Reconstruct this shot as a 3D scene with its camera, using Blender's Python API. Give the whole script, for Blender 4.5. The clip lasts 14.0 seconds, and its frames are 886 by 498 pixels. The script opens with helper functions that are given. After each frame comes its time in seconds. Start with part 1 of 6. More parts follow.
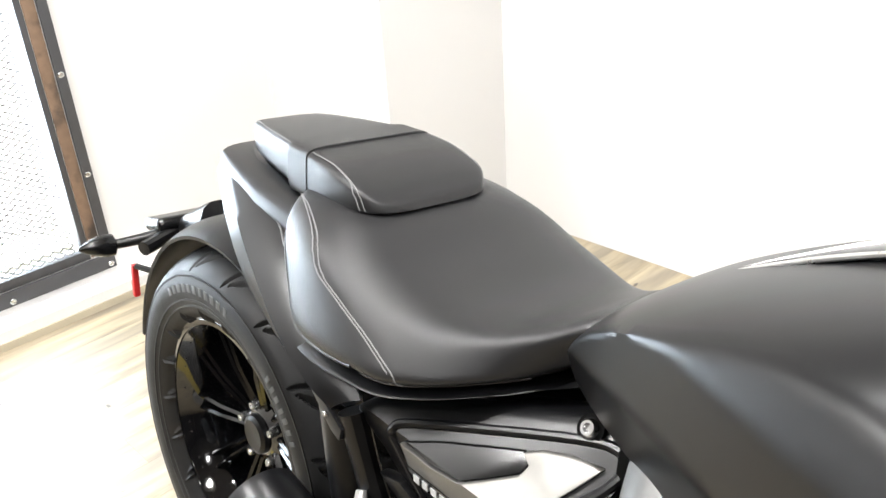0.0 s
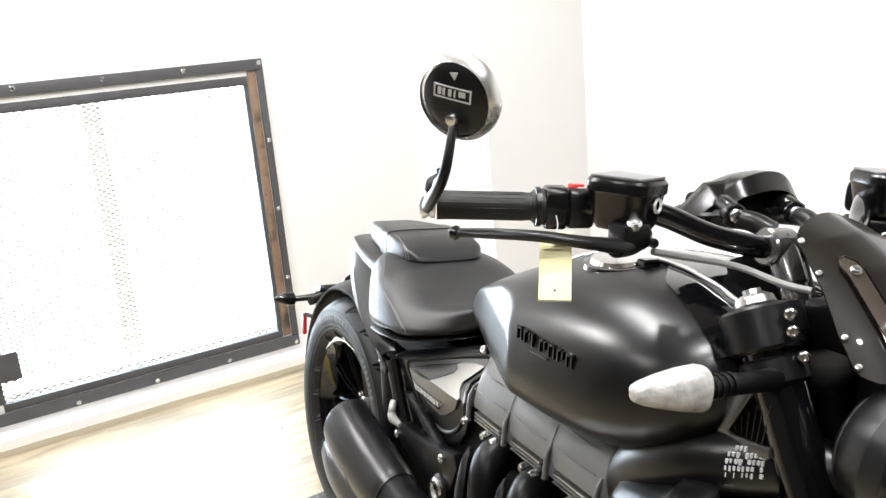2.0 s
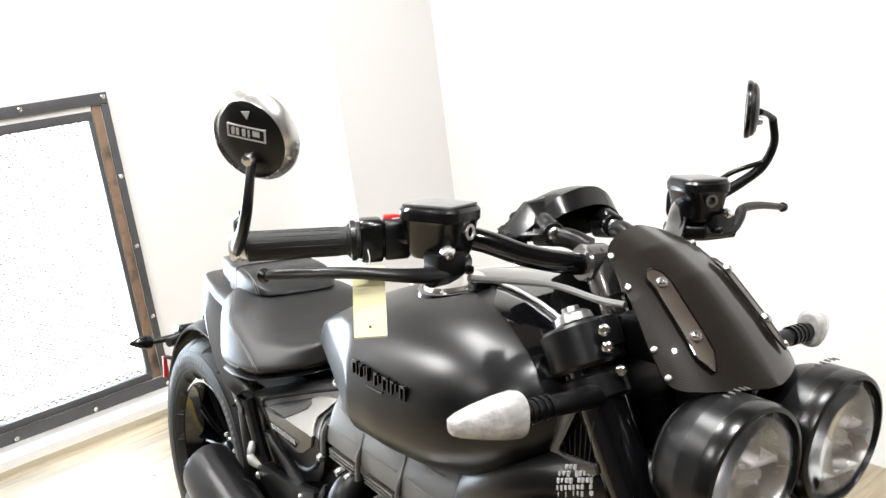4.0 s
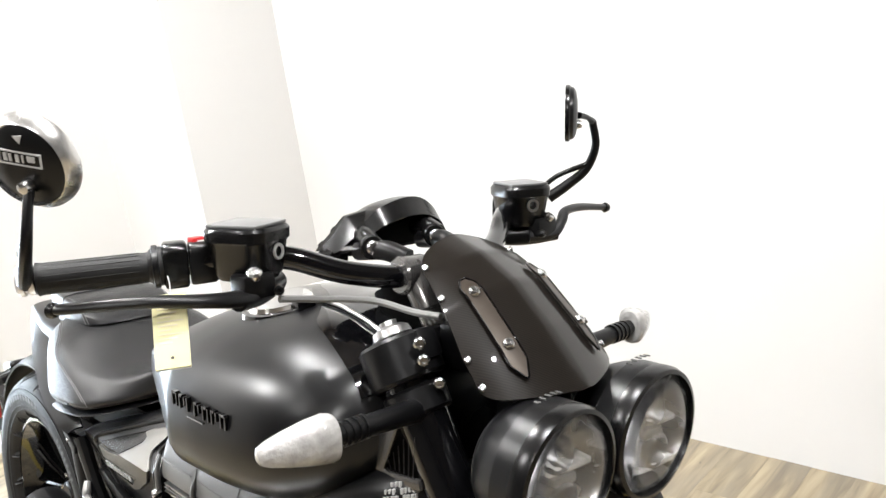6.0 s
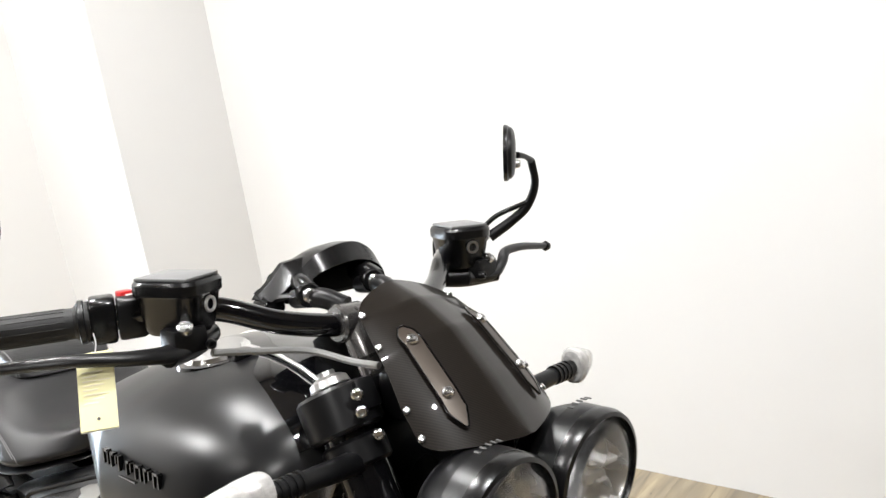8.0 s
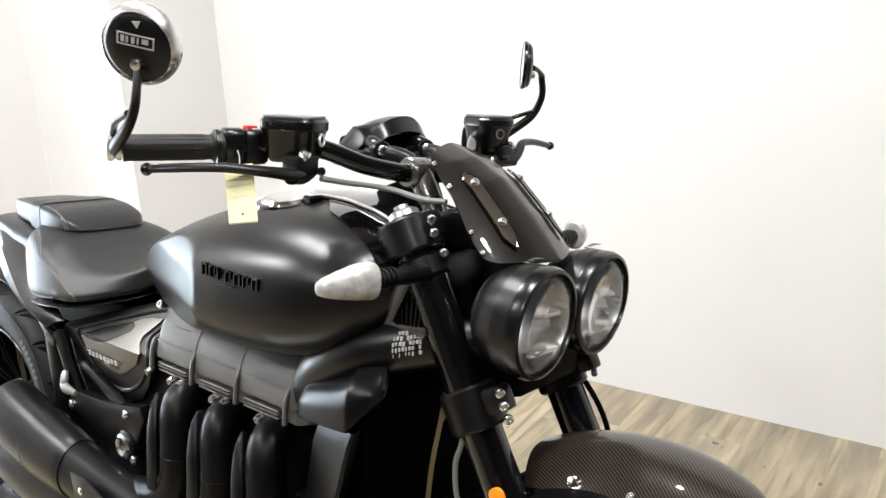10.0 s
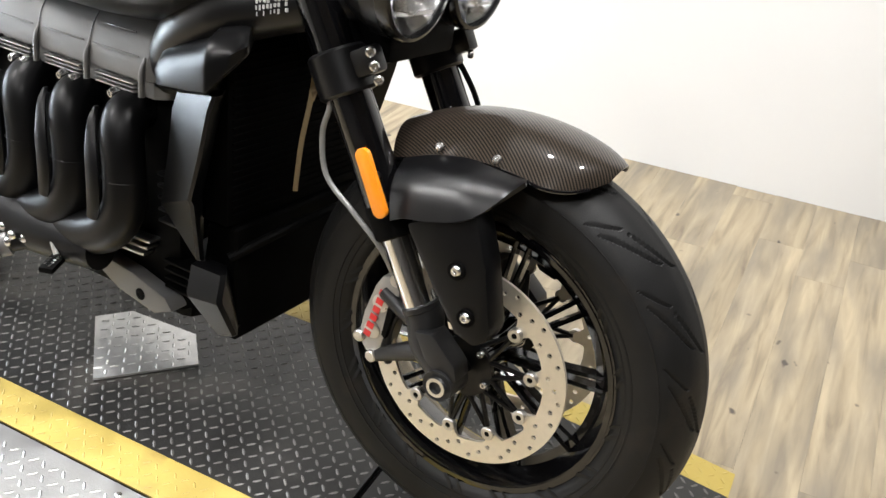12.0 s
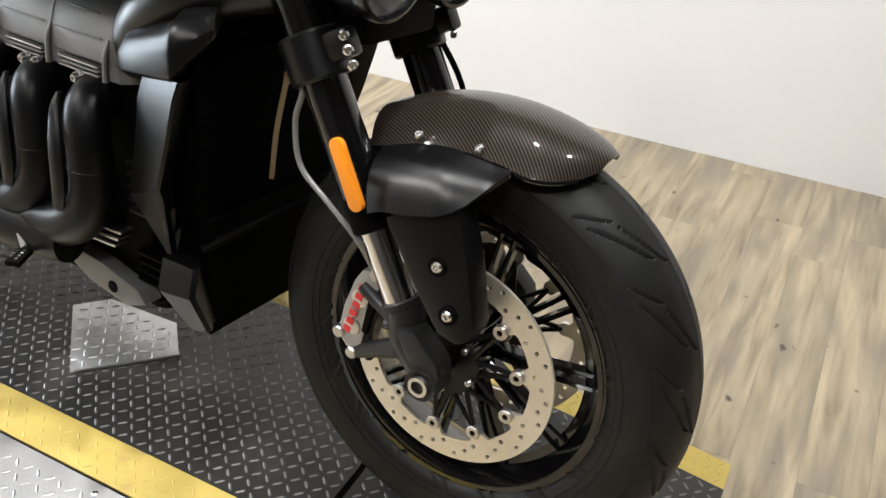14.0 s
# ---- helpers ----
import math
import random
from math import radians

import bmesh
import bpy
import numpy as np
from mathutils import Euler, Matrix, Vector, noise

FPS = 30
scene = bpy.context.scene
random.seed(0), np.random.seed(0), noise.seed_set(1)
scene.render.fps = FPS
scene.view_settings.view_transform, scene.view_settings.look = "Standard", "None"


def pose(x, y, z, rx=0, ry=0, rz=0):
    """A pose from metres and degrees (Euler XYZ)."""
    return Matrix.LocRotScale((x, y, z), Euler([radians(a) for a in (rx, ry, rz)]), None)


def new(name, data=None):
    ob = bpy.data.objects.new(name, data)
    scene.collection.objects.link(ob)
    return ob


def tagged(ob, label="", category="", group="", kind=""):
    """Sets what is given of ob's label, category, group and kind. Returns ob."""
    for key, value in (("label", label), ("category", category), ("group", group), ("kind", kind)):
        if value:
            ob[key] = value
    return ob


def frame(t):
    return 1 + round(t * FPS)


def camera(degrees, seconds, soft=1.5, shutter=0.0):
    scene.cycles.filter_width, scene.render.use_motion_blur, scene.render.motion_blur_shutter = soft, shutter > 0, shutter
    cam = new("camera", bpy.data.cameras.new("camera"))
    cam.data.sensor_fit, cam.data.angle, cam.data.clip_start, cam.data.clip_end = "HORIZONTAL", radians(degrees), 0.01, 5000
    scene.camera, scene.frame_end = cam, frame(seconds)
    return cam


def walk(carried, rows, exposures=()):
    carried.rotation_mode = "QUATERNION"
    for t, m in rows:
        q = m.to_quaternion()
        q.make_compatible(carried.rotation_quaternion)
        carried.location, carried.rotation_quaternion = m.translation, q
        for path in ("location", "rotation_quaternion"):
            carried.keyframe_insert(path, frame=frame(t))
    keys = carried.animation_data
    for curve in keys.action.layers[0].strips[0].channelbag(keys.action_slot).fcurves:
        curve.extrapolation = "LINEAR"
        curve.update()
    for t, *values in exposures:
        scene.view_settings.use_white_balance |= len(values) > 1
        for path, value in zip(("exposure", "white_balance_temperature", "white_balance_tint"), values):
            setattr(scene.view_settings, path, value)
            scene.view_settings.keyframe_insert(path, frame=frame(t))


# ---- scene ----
cam = camera(54.66, 14.0)
# seconds, place, turn about x, y, z
ROWS = [
    (0.0, 1.065, -0.455, 1.210, 62.78, 3.46, 49.28),
    (0.5, 1.222, -0.538, 1.225, 68.94, 8.63, 54.86),
    (1.0, 1.507, -0.664, 1.272, 69.96, 7.67, 54.70),
    (1.5, 1.782, -0.685, 1.273, 72.26, 5.54, 59.32),
    (2.0, 1.997, -0.709, 1.327, 74.79, 4.81, 62.43),
    (2.5, 2.014, -0.699, 1.361, 76.30, 5.18, 61.29),
    (3.0, 2.013, -0.680, 1.352, 75.91, 6.06, 59.54),
    (3.5, 2.013, -0.640, 1.339, 74.70, 7.11, 56.26),
    (4.0, 2.020, -0.617, 1.335, 74.89, 7.24, 54.28),
    (4.2, 2.024, -0.610, 1.331, 74.17, 7.61, 52.86),
    (6.3, 2.049, -0.533, 1.327, 74.54, 8.33, 44.88),
    (6.5, 2.048, -0.525, 1.326, 74.85, 8.68, 44.67),
    (7.0, 2.045, -0.507, 1.329, 74.92, 8.83, 43.61),
    (7.2, 2.043, -0.506, 1.334, 75.33, 8.58, 43.22),
    (9.3, 2.088, -0.726, 1.342, 75.28, 6.95, 39.34),
    (9.5, 2.095, -0.786, 1.335, 75.70, 5.11, 39.11),
    (10.0, 2.106, -0.871, 1.295, 72.73, 2.65, 38.07),
    (10.5, 2.114, -0.895, 1.263, 69.66, 0.12, 36.19),
    (11.0, 2.118, -0.896, 1.219, 66.38, -1.29, 34.64),
    (11.5, 2.126, -0.886, 1.174, 61.48, -1.47, 32.95),
    (12.0, 2.134, -0.880, 1.133, 58.24, -2.28, 31.95),
    (12.5, 2.139, -0.874, 1.107, 55.69, -2.71, 30.37),
    (13.0, 2.141, -0.867, 1.079, 53.06, -3.28, 29.22),
    (13.5, 2.131, -0.855, 1.074, 51.82, -3.00, 28.78),
    (14.0, 2.118, -0.811, 1.129, 56.19, -1.99, 31.66),
]
EXPOSURES = [(0.0, 0.25), (1.0, 0.25), (2.0, 0.1), (4.2, 0.05), (6.5, 0.03), (7.2, -0.03), (9.4, -0.17), (10.5, -0.02), (12.5, 0.17), (13.5, 0.09), (14.0, -0.12)]
walk(cam, [(t, pose(x, y, z, rx, ry, rz)) for t, x, y, z, rx, ry, rz in ROWS], EXPOSURES)

# ---- light ----
ROOM = pose(0, 0, 0, 0, 0, 4.2)  # the room and the platform stand turned against the motorcycle
FLOOR = -0.05

world = bpy.data.worlds.new("world")
scene.world = world
world.use_nodes = True
sky = world.node_tree.nodes.new("ShaderNodeTexSky")
sky.sky_type, sky.sun_disc = "NISHITA", False
sky.sun_elevation, sky.sun_rotation = radians(40), radians(250)
world.node_tree.links.new(sky.outputs[0], world.node_tree.nodes["Background"].inputs[0])
world.node_tree.nodes["Background"].inputs[1].default_value = 0.1


def area(name, m, sx, sy, watts, colour):
    data = bpy.data.lights.new(name, "AREA")
    data.shape, data.size, data.size_y, data.energy, data.color = "RECTANGLE" if sx > 0.5 else "ELLIPSE", sx, sy, watts, colour
    ob = new(name, data)
    ob.matrix_world = m
    return ob


# daylight through the barred window
area("window_daylight", ROOM @ pose(-1.63, -0.27, 0.66, 0, -90, 0), 1.0, 1.0, 85, (0.74, 0.87, 1.0))
# unseen ceiling lights, added to brighten the walls and motorcycle: (u, v)
ADDED_LIGHTS = [(-0.1, 0.2), (0.5, -0.1), (1.6, -0.1), (2.6, -0.1), (-0.7, -1.2), (0.6, -1.9), (2.2, -1.9)]
for u, v in ADDED_LIGHTS:
    area("added_ceiling_lamp", ROOM @ pose(u, v, 2.79, 0, 0, 0), 0.11 if v > -1 else 0.4, 0.11 if v > -1 else 0.4, (24 if u < 0 else 36 if u > 2 else 33) if v > -1 else (70 if u < 0 else 27 if u > 2 else 24), (1.0, 0.99, 0.985))


# ---- materials ----
def material(name, colour, rough=0.5, metal=0.0, coat=0.0, spec=0.5, vary=0.0, scale=8.0, bump=0.0, bump_scale=200.0, emit=0.0, dirt=None, dirt_at=0.6, wear=0.08):
    m = bpy.data.materials.new(name)
    m.use_nodes = True
    nt = m.node_tree
    b = nt.nodes["Principled BSDF"]
    b.inputs["Base Color"].default_value = (*colour, 1)
    b.inputs["Roughness"].default_value = rough
    b.inputs["Metallic"].default_value = metal
    b.inputs["Coat Weight"].default_value = coat
    b.inputs["Coat Roughness"].default_value = 0.04
    b.inputs["Specular IOR Level"].default_value = spec
    if emit:
        b.inputs["Emission Color"].default_value = (*colour, 1)
        b.inputs["Emission Strength"].default_value = emit
    tc = nt.nodes.new("ShaderNodeTexCoord")
    if vary or dirt:
        n1 = nt.nodes.new("ShaderNodeTexNoise")
        n1.inputs["Scale"].default_value, n1.inputs["Detail"].default_value = scale, 6
        nt.links.new(tc.outputs["Object"], n1.inputs["Vector"])
        ramp = nt.nodes.new("ShaderNodeMix")
        ramp.data_type = "RGBA"
        ramp.inputs[6].default_value = (*[c * (1 - vary) for c in colour], 1)
        ramp.inputs[7].default_value = (*[min(1, c * (1 + vary)) for c in colour], 1)
        nt.links.new(n1.outputs["Fac"], ramp.inputs[0])
        out = ramp.outputs[2]
        if dirt:
            n2 = nt.nodes.new("ShaderNodeTexNoise")
            n2.inputs["Scale"].default_value, n2.inputs["Detail"].default_value = scale * 0.35, 8
            nt.links.new(tc.outputs["Object"], n2.inputs["Vector"])
            cr = nt.nodes.new("ShaderNodeValToRGB")
            cr.color_ramp.elements[0].position, cr.color_ramp.elements[1].position = dirt_at, dirt_at + 0.14
            nt.links.new(n2.outputs["Fac"], cr.inputs[0])
            mix = nt.nodes.new("ShaderNodeMix")
            mix.data_type = "RGBA"
            mix.inputs[7].default_value = (*dirt, 1)
            nt.links.new(cr.outputs[0], mix.inputs[0])
            nt.links.new(out, mix.inputs[6])
            out = mix.outputs[2]
        nt.links.new(out, b.inputs["Base Color"])
        mr = nt.nodes.new("ShaderNodeMapRange")
        mr.inputs[3].default_value, mr.inputs[4].default_value = max(0, rough - wear), min(1, rough + 1.2 * wear)
        nt.links.new(n1.outputs["Fac"], mr.inputs[0])
        nt.links.new(mr.outputs[0], b.inputs["Roughness"])
    if bump:
        n3 = nt.nodes.new("ShaderNodeTexNoise")
        n3.inputs["Scale"].default_value, n3.inputs["Detail"].default_value = bump_scale, 4
        nt.links.new(tc.outputs["Object"], n3.inputs["Vector"])
        bp = nt.nodes.new("ShaderNodeBump")
        bp.inputs["Strength"].default_value, bp.inputs["Distance"].default_value = bump, 0.002
        nt.links.new(n3.outputs["Fac"], bp.inputs["Height"])
        nt.links.new(bp.outputs[0], b.inputs["Normal"])
    return m


PAINT_SATIN = material("satin_black_paint", (0.0035, 0.0035, 0.004), 0.31, vary=0.1, scale=14, bump=0.02, bump_scale=900, spec=0.42, wear=0.015)
SATIN_PLASTIC = material("satin_black_plastic", (0.0035, 0.0035, 0.004), 0.31, vary=0.15, scale=20, bump=0.08, bump_scale=900, spec=0.4, wear=0.03)
SHROUD_BLACK = material("dark_shroud_plastic", (0.0028, 0.0028, 0.003), 0.3, vary=0.15, scale=20, bump=0.06, bump_scale=800, spec=0.22, wear=0.03)
MATTE_BLACK = material("matte_black_metal", (0.003, 0.003, 0.0033), 0.33, vary=0.2, scale=25, bump=0.05, bump_scale=500, spec=0.3)
# near-zero black: dark metal, with the shade of gaps and hollows put in
DARK_CAVITY = material("shade_black_metal", (0.0012, 0.0012, 0.0012), 0.6, vary=0.2, scale=30, spec=0.06)
GLOSS_BLACK = material("gloss_black_enamel", (0.0025, 0.0025, 0.003), 0.07, coat=0.6, vary=0.1, scale=6)
HEADER_BLACK = material("satin_black_heat_paint", (0.004, 0.004, 0.0044), 0.36, vary=0.15, scale=25, bump=0.04, bump_scale=500, spec=0.16)
OFFCUT_SILVER = material("bright_aluminium_offcut", (0.55, 0.55, 0.545), 0.4, metal=0.8, vary=0.3, scale=40, bump=0.1, bump_scale=200)
BRAID = material("braided_steel", (0.24, 0.24, 0.235), 0.45, metal=0.4, vary=0.3, scale=900)
SPOKE_BLACK = material("satin_black_spoke_paint", (0.002, 0.002, 0.0022), 0.12, vary=0.1, scale=20, spec=0.5, wear=0.02)
LID_GREY = material("grey_satin_lid", (0.16, 0.16, 0.16), 0.45, vary=0.1, scale=60)
POD_BLACK = material("semi_gloss_black_plastic", (0.004, 0.004, 0.0042), 0.22, vary=0.15, scale=20, bump=0.04, bump_scale=600, spec=0.45)
SEAT_LEATHER = material("black_seat_vinyl", (0.009, 0.009, 0.0096), 0.36, vary=0.12, scale=18, bump=0.22, bump_scale=1400, spec=0.5, wear=0.03)
STITCH = material("grey_stitching", (0.17, 0.17, 0.17), 0.7, vary=0.2, scale=300)
RUBBER = material("tyre_rubber", (0.0095, 0.0095, 0.0096), 0.5, vary=0.3, scale=30, bump=0.15, bump_scale=400, dirt=(0.021, 0.0175, 0.014), dirt_at=0.58, spec=0.24)
GRIP_RUBBER = material("grip_rubber", (0.008, 0.008, 0.008), 0.5, vary=0.2, scale=80, bump=0.3, bump_scale=700, spec=0.35)
ALUMINIUM = material("brushed_aluminium", (0.62, 0.61, 0.6), 0.3, metal=1.0, vary=0.08, scale=60)
CHROME = material("polished_steel", (0.8, 0.8, 0.8), 0.09, metal=1.0, vary=0.03, scale=20)
BOLT_STEEL = material("bolt_steel", (0.7, 0.7, 0.7), 0.22, metal=1.0, vary=0.08, scale=200)
DISC_STEEL = material("brake_disc_steel", (0.8, 0.75, 0.655), 0.42, metal=0.8, vary=0.08, scale=120)
CALIPER_SILVER = material("cast_caliper_silver", (0.36, 0.355, 0.345), 0.38, metal=0.7, vary=0.12, scale=60, bump=0.1, bump_scale=600)
RING_SILVER = material("polished_ring_silver", (0.86, 0.855, 0.84), 0.24, metal=0.9, vary=0.06, scale=80)
COVER_GREY = material("dark_grey_casting", (0.14, 0.139, 0.137), 0.36, metal=0.2, vary=0.12, scale=40, bump=0.15, bump_scale=700)
FORK_GREY = material("grey_cast_alloy", (0.02, 0.02, 0.021), 0.4, metal=0.3, vary=0.12, scale=50, bump=0.1, bump_scale=600)
RISER_GREY = material("polished_grey_alloy", (0.16, 0.155, 0.15), 0.2, metal=0.8, vary=0.1, scale=40, wear=0.04)
# brown of the screen slots: a warm reflection put into the colour
SLOT_BROWN = material("slot_reflection_brown", (0.045, 0.034, 0.025), 0.3, metal=0.4, vary=0.1, scale=40)
SILVER_TRIM = material("champagne_silver_trim", (0.2, 0.193, 0.18), 0.4, metal=0.7, vary=0.06, scale=40)
AMBER = material("amber_reflector", (0.85, 0.27, 0.01), 0.2, coat=0.5, vary=0.1, scale=150, bump=0.2, bump_scale=500)
RED = material("red_plastic", (0.6, 0.03, 0.03), 0.3, vary=0.05, scale=50)
WHITE_PLASTIC = material("white_plastic", (0.75, 0.75, 0.72), 0.35, vary=0.04, scale=50)
YELLOW_CARD = material("yellow_card", (0.88, 0.83, 0.48), 0.6, vary=0.08, scale=30)
PALE_CARD = material("pale_card", (0.84, 0.82, 0.7), 0.6, vary=0.05, scale=30)
INK = material("grey_print", (0.12, 0.11, 0.1), 0.6, vary=0.05, scale=50)
LABEL_WHITE = material("white_label_print", (0.5, 0.5, 0.5), 0.5, vary=0.05, scale=50)
LETTER_GREY = material("grey_moulded_letters", (0.07, 0.07, 0.068), 0.6, vary=0.1, scale=50)
STRIP_BEIGE = material("beige_strap", (0.3, 0.22, 0.12), 0.6, vary=0.1, scale=60)
# near-zero black: the shade inside the radiator is put into the colour
RADIATOR_MESH = material("radiator_shade_black", (0.001, 0.001, 0.001), 0.7, vary=0.2, scale=60, spec=0.03)
BEZEL = material("headlight_reflector", (0.3, 0.3, 0.3), 0.25, metal=0.85, vary=0.2, scale=40)
MIRROR_GLASS = material("mirror_glass", (0.9, 0.9, 0.9), 0.02, metal=1.0)
WALL_PAINT = material("white_wall_paint", (0.725, 0.72, 0.708), 0.62, vary=0.02, scale=1.2, bump=0.06, bump_scale=60)
CEILING_PAINT = material("dark_ceiling_paint", (0.16, 0.14, 0.12), 0.8, vary=0.02, scale=1.0)
STEEL_FRAME = material("dark_painted_steel", (0.075, 0.075, 0.08), 0.5, metal=0.3, vary=0.2, scale=20, bump=0.1, bump_scale=150)
RUST_WOOD = material("weathered_brown_wood", (0.2, 0.13, 0.085), 0.75, vary=0.35, scale=30, bump=0.3, bump_scale=120, dirt=(0.06, 0.045, 0.035), dirt_at=0.52)
MULLION = material("cream_window_post", (0.85, 0.78, 0.6), 0.6, vary=0.1, scale=10)
EXPANDED = material("expanded_steel_mesh", (0.225, 0.22, 0.21), 0.45, metal=0.4, vary=0.15, scale=40)
DAYLIGHT = material("overcast_daylight", (1.0, 1.0, 1.0), 1.0, emit=2.2)
LAMP_DIFFUSER = material("lamp_diffuser", (1.0, 0.97, 0.94), 0.6, emit=14.0)
PLATE_BLACK = material("worn_black_plate_paint", (0.036, 0.0355, 0.034), 0.36, metal=0.3, vary=0.35, scale=9, bump=0.25, bump_scale=180, dirt=(0.11, 0.103, 0.094), dirt_at=0.58)
PLATE_TREAD = material("worn_tread_tips", (0.17, 0.167, 0.16), 0.42, metal=0.4, vary=0.6, scale=25, bump=0.2, bump_scale=200)
PLATE_YELLOW = material("worn_yellow_plate_paint", (0.47, 0.355, 0.085), 0.5, vary=0.14, scale=14, bump=0.15, bump_scale=150, dirt=(0.27, 0.18, 0.05), dirt_at=0.57)
PLATE_SILVER = material("bare_aluminium_tread_plate", (0.46, 0.46, 0.455), 0.35, metal=0.85, vary=0.12, scale=12, bump=0.15, bump_scale=200)
UNSEEN_DARK = material("unseen_wall_dark", (0.07, 0.065, 0.06), 0.7, vary=0.2, scale=1.5)
BASE_SHADE = material("wall_foot_shade", (0.45, 0.4, 0.3), 0.6, vary=0.15, scale=5)


def glass(name, colour, rough):
    m = bpy.data.materials.new(name)
    m.use_nodes = True
    b = m.node_tree.nodes["Principled BSDF"]
    b.inputs["Base Color"].default_value = (*colour, 1)
    b.inputs["Roughness"].default_value = rough
    b.inputs["Transmission Weight"].default_value = 1.0
    b.inputs["IOR"].default_value = 1.3
    return m


CLEAR_LENS = glass("clear_lens", (0.97, 0.97, 0.97), 0.02)
FROSTED_LENS = material("clear_ribbed_lens", (0.42, 0.412, 0.4), 0.1, coat=0.7, vary=0.6, scale=60, bump=1.0, bump_scale=110)


def carbon_material(name, dark, pale, scale):
    m = bpy.data.materials.new(name)
    m.use_nodes = True
    nt = m.node_tree
    b = nt.nodes["Principled BSDF"]
    tc = nt.nodes.new("ShaderNodeTexCoord")
    mp = nt.nodes.new("ShaderNodeMapping")
    mp.inputs["Rotation"].default_value = (0, 0, radians(45))
    nt.links.new(tc.outputs["UV"], mp.inputs[0])
    w = nt.nodes.new("ShaderNodeTexWave")
    w.inputs["Scale"].default_value, w.inputs["Distortion"].default_value = scale, 0.1
    w.bands_direction = "X"
    nt.links.new(mp.outputs[0], w.inputs["Vector"])
    w2 = nt.nodes.new("ShaderNodeTexWave")
    w2.inputs["Scale"].default_value = scale * 1.6
    w2.bands_direction = "Y"
    nt.links.new(mp.outputs[0], w2.inputs["Vector"])
    mul = nt.nodes.new("ShaderNodeMath")
    mul.operation = "MULTIPLY_ADD"
    mul.inputs[1].default_value = 0.3
    nt.links.new(w2.outputs["Fac"], mul.inputs[0])
    nt.links.new(w.outputs["Fac"], mul.inputs[2])
    cr = nt.nodes.new("ShaderNodeValToRGB")
    cr.color_ramp.elements[0].color = dark
    cr.color_ramp.elements[1].color = pale
    cr.color_ramp.elements[0].position, cr.color_ramp.elements[1].position = 0.3, 1.0
    nt.links.new(mul.outputs[0], cr.inputs[0])
    nt.links.new(cr.outputs[0], b.inputs["Base Color"])
    b.inputs["Roughness"].default_value = 0.35
    b.inputs["Specular IOR Level"].default_value = 0.08
    b.inputs["Coat Weight"].default_value = 0.6
    b.inputs["Coat Roughness"].default_value = 0.03
    return m


CARBON = carbon_material("carbon_fibre", (0.004, 0.0035, 0.003, 1), (0.052, 0.04, 0.031, 1), 62)
SCREEN_CARBON = carbon_material("dark_carbon_fibre", (0.007, 0.0058, 0.0048, 1), (0.013, 0.0105, 0.0085, 1), 110)


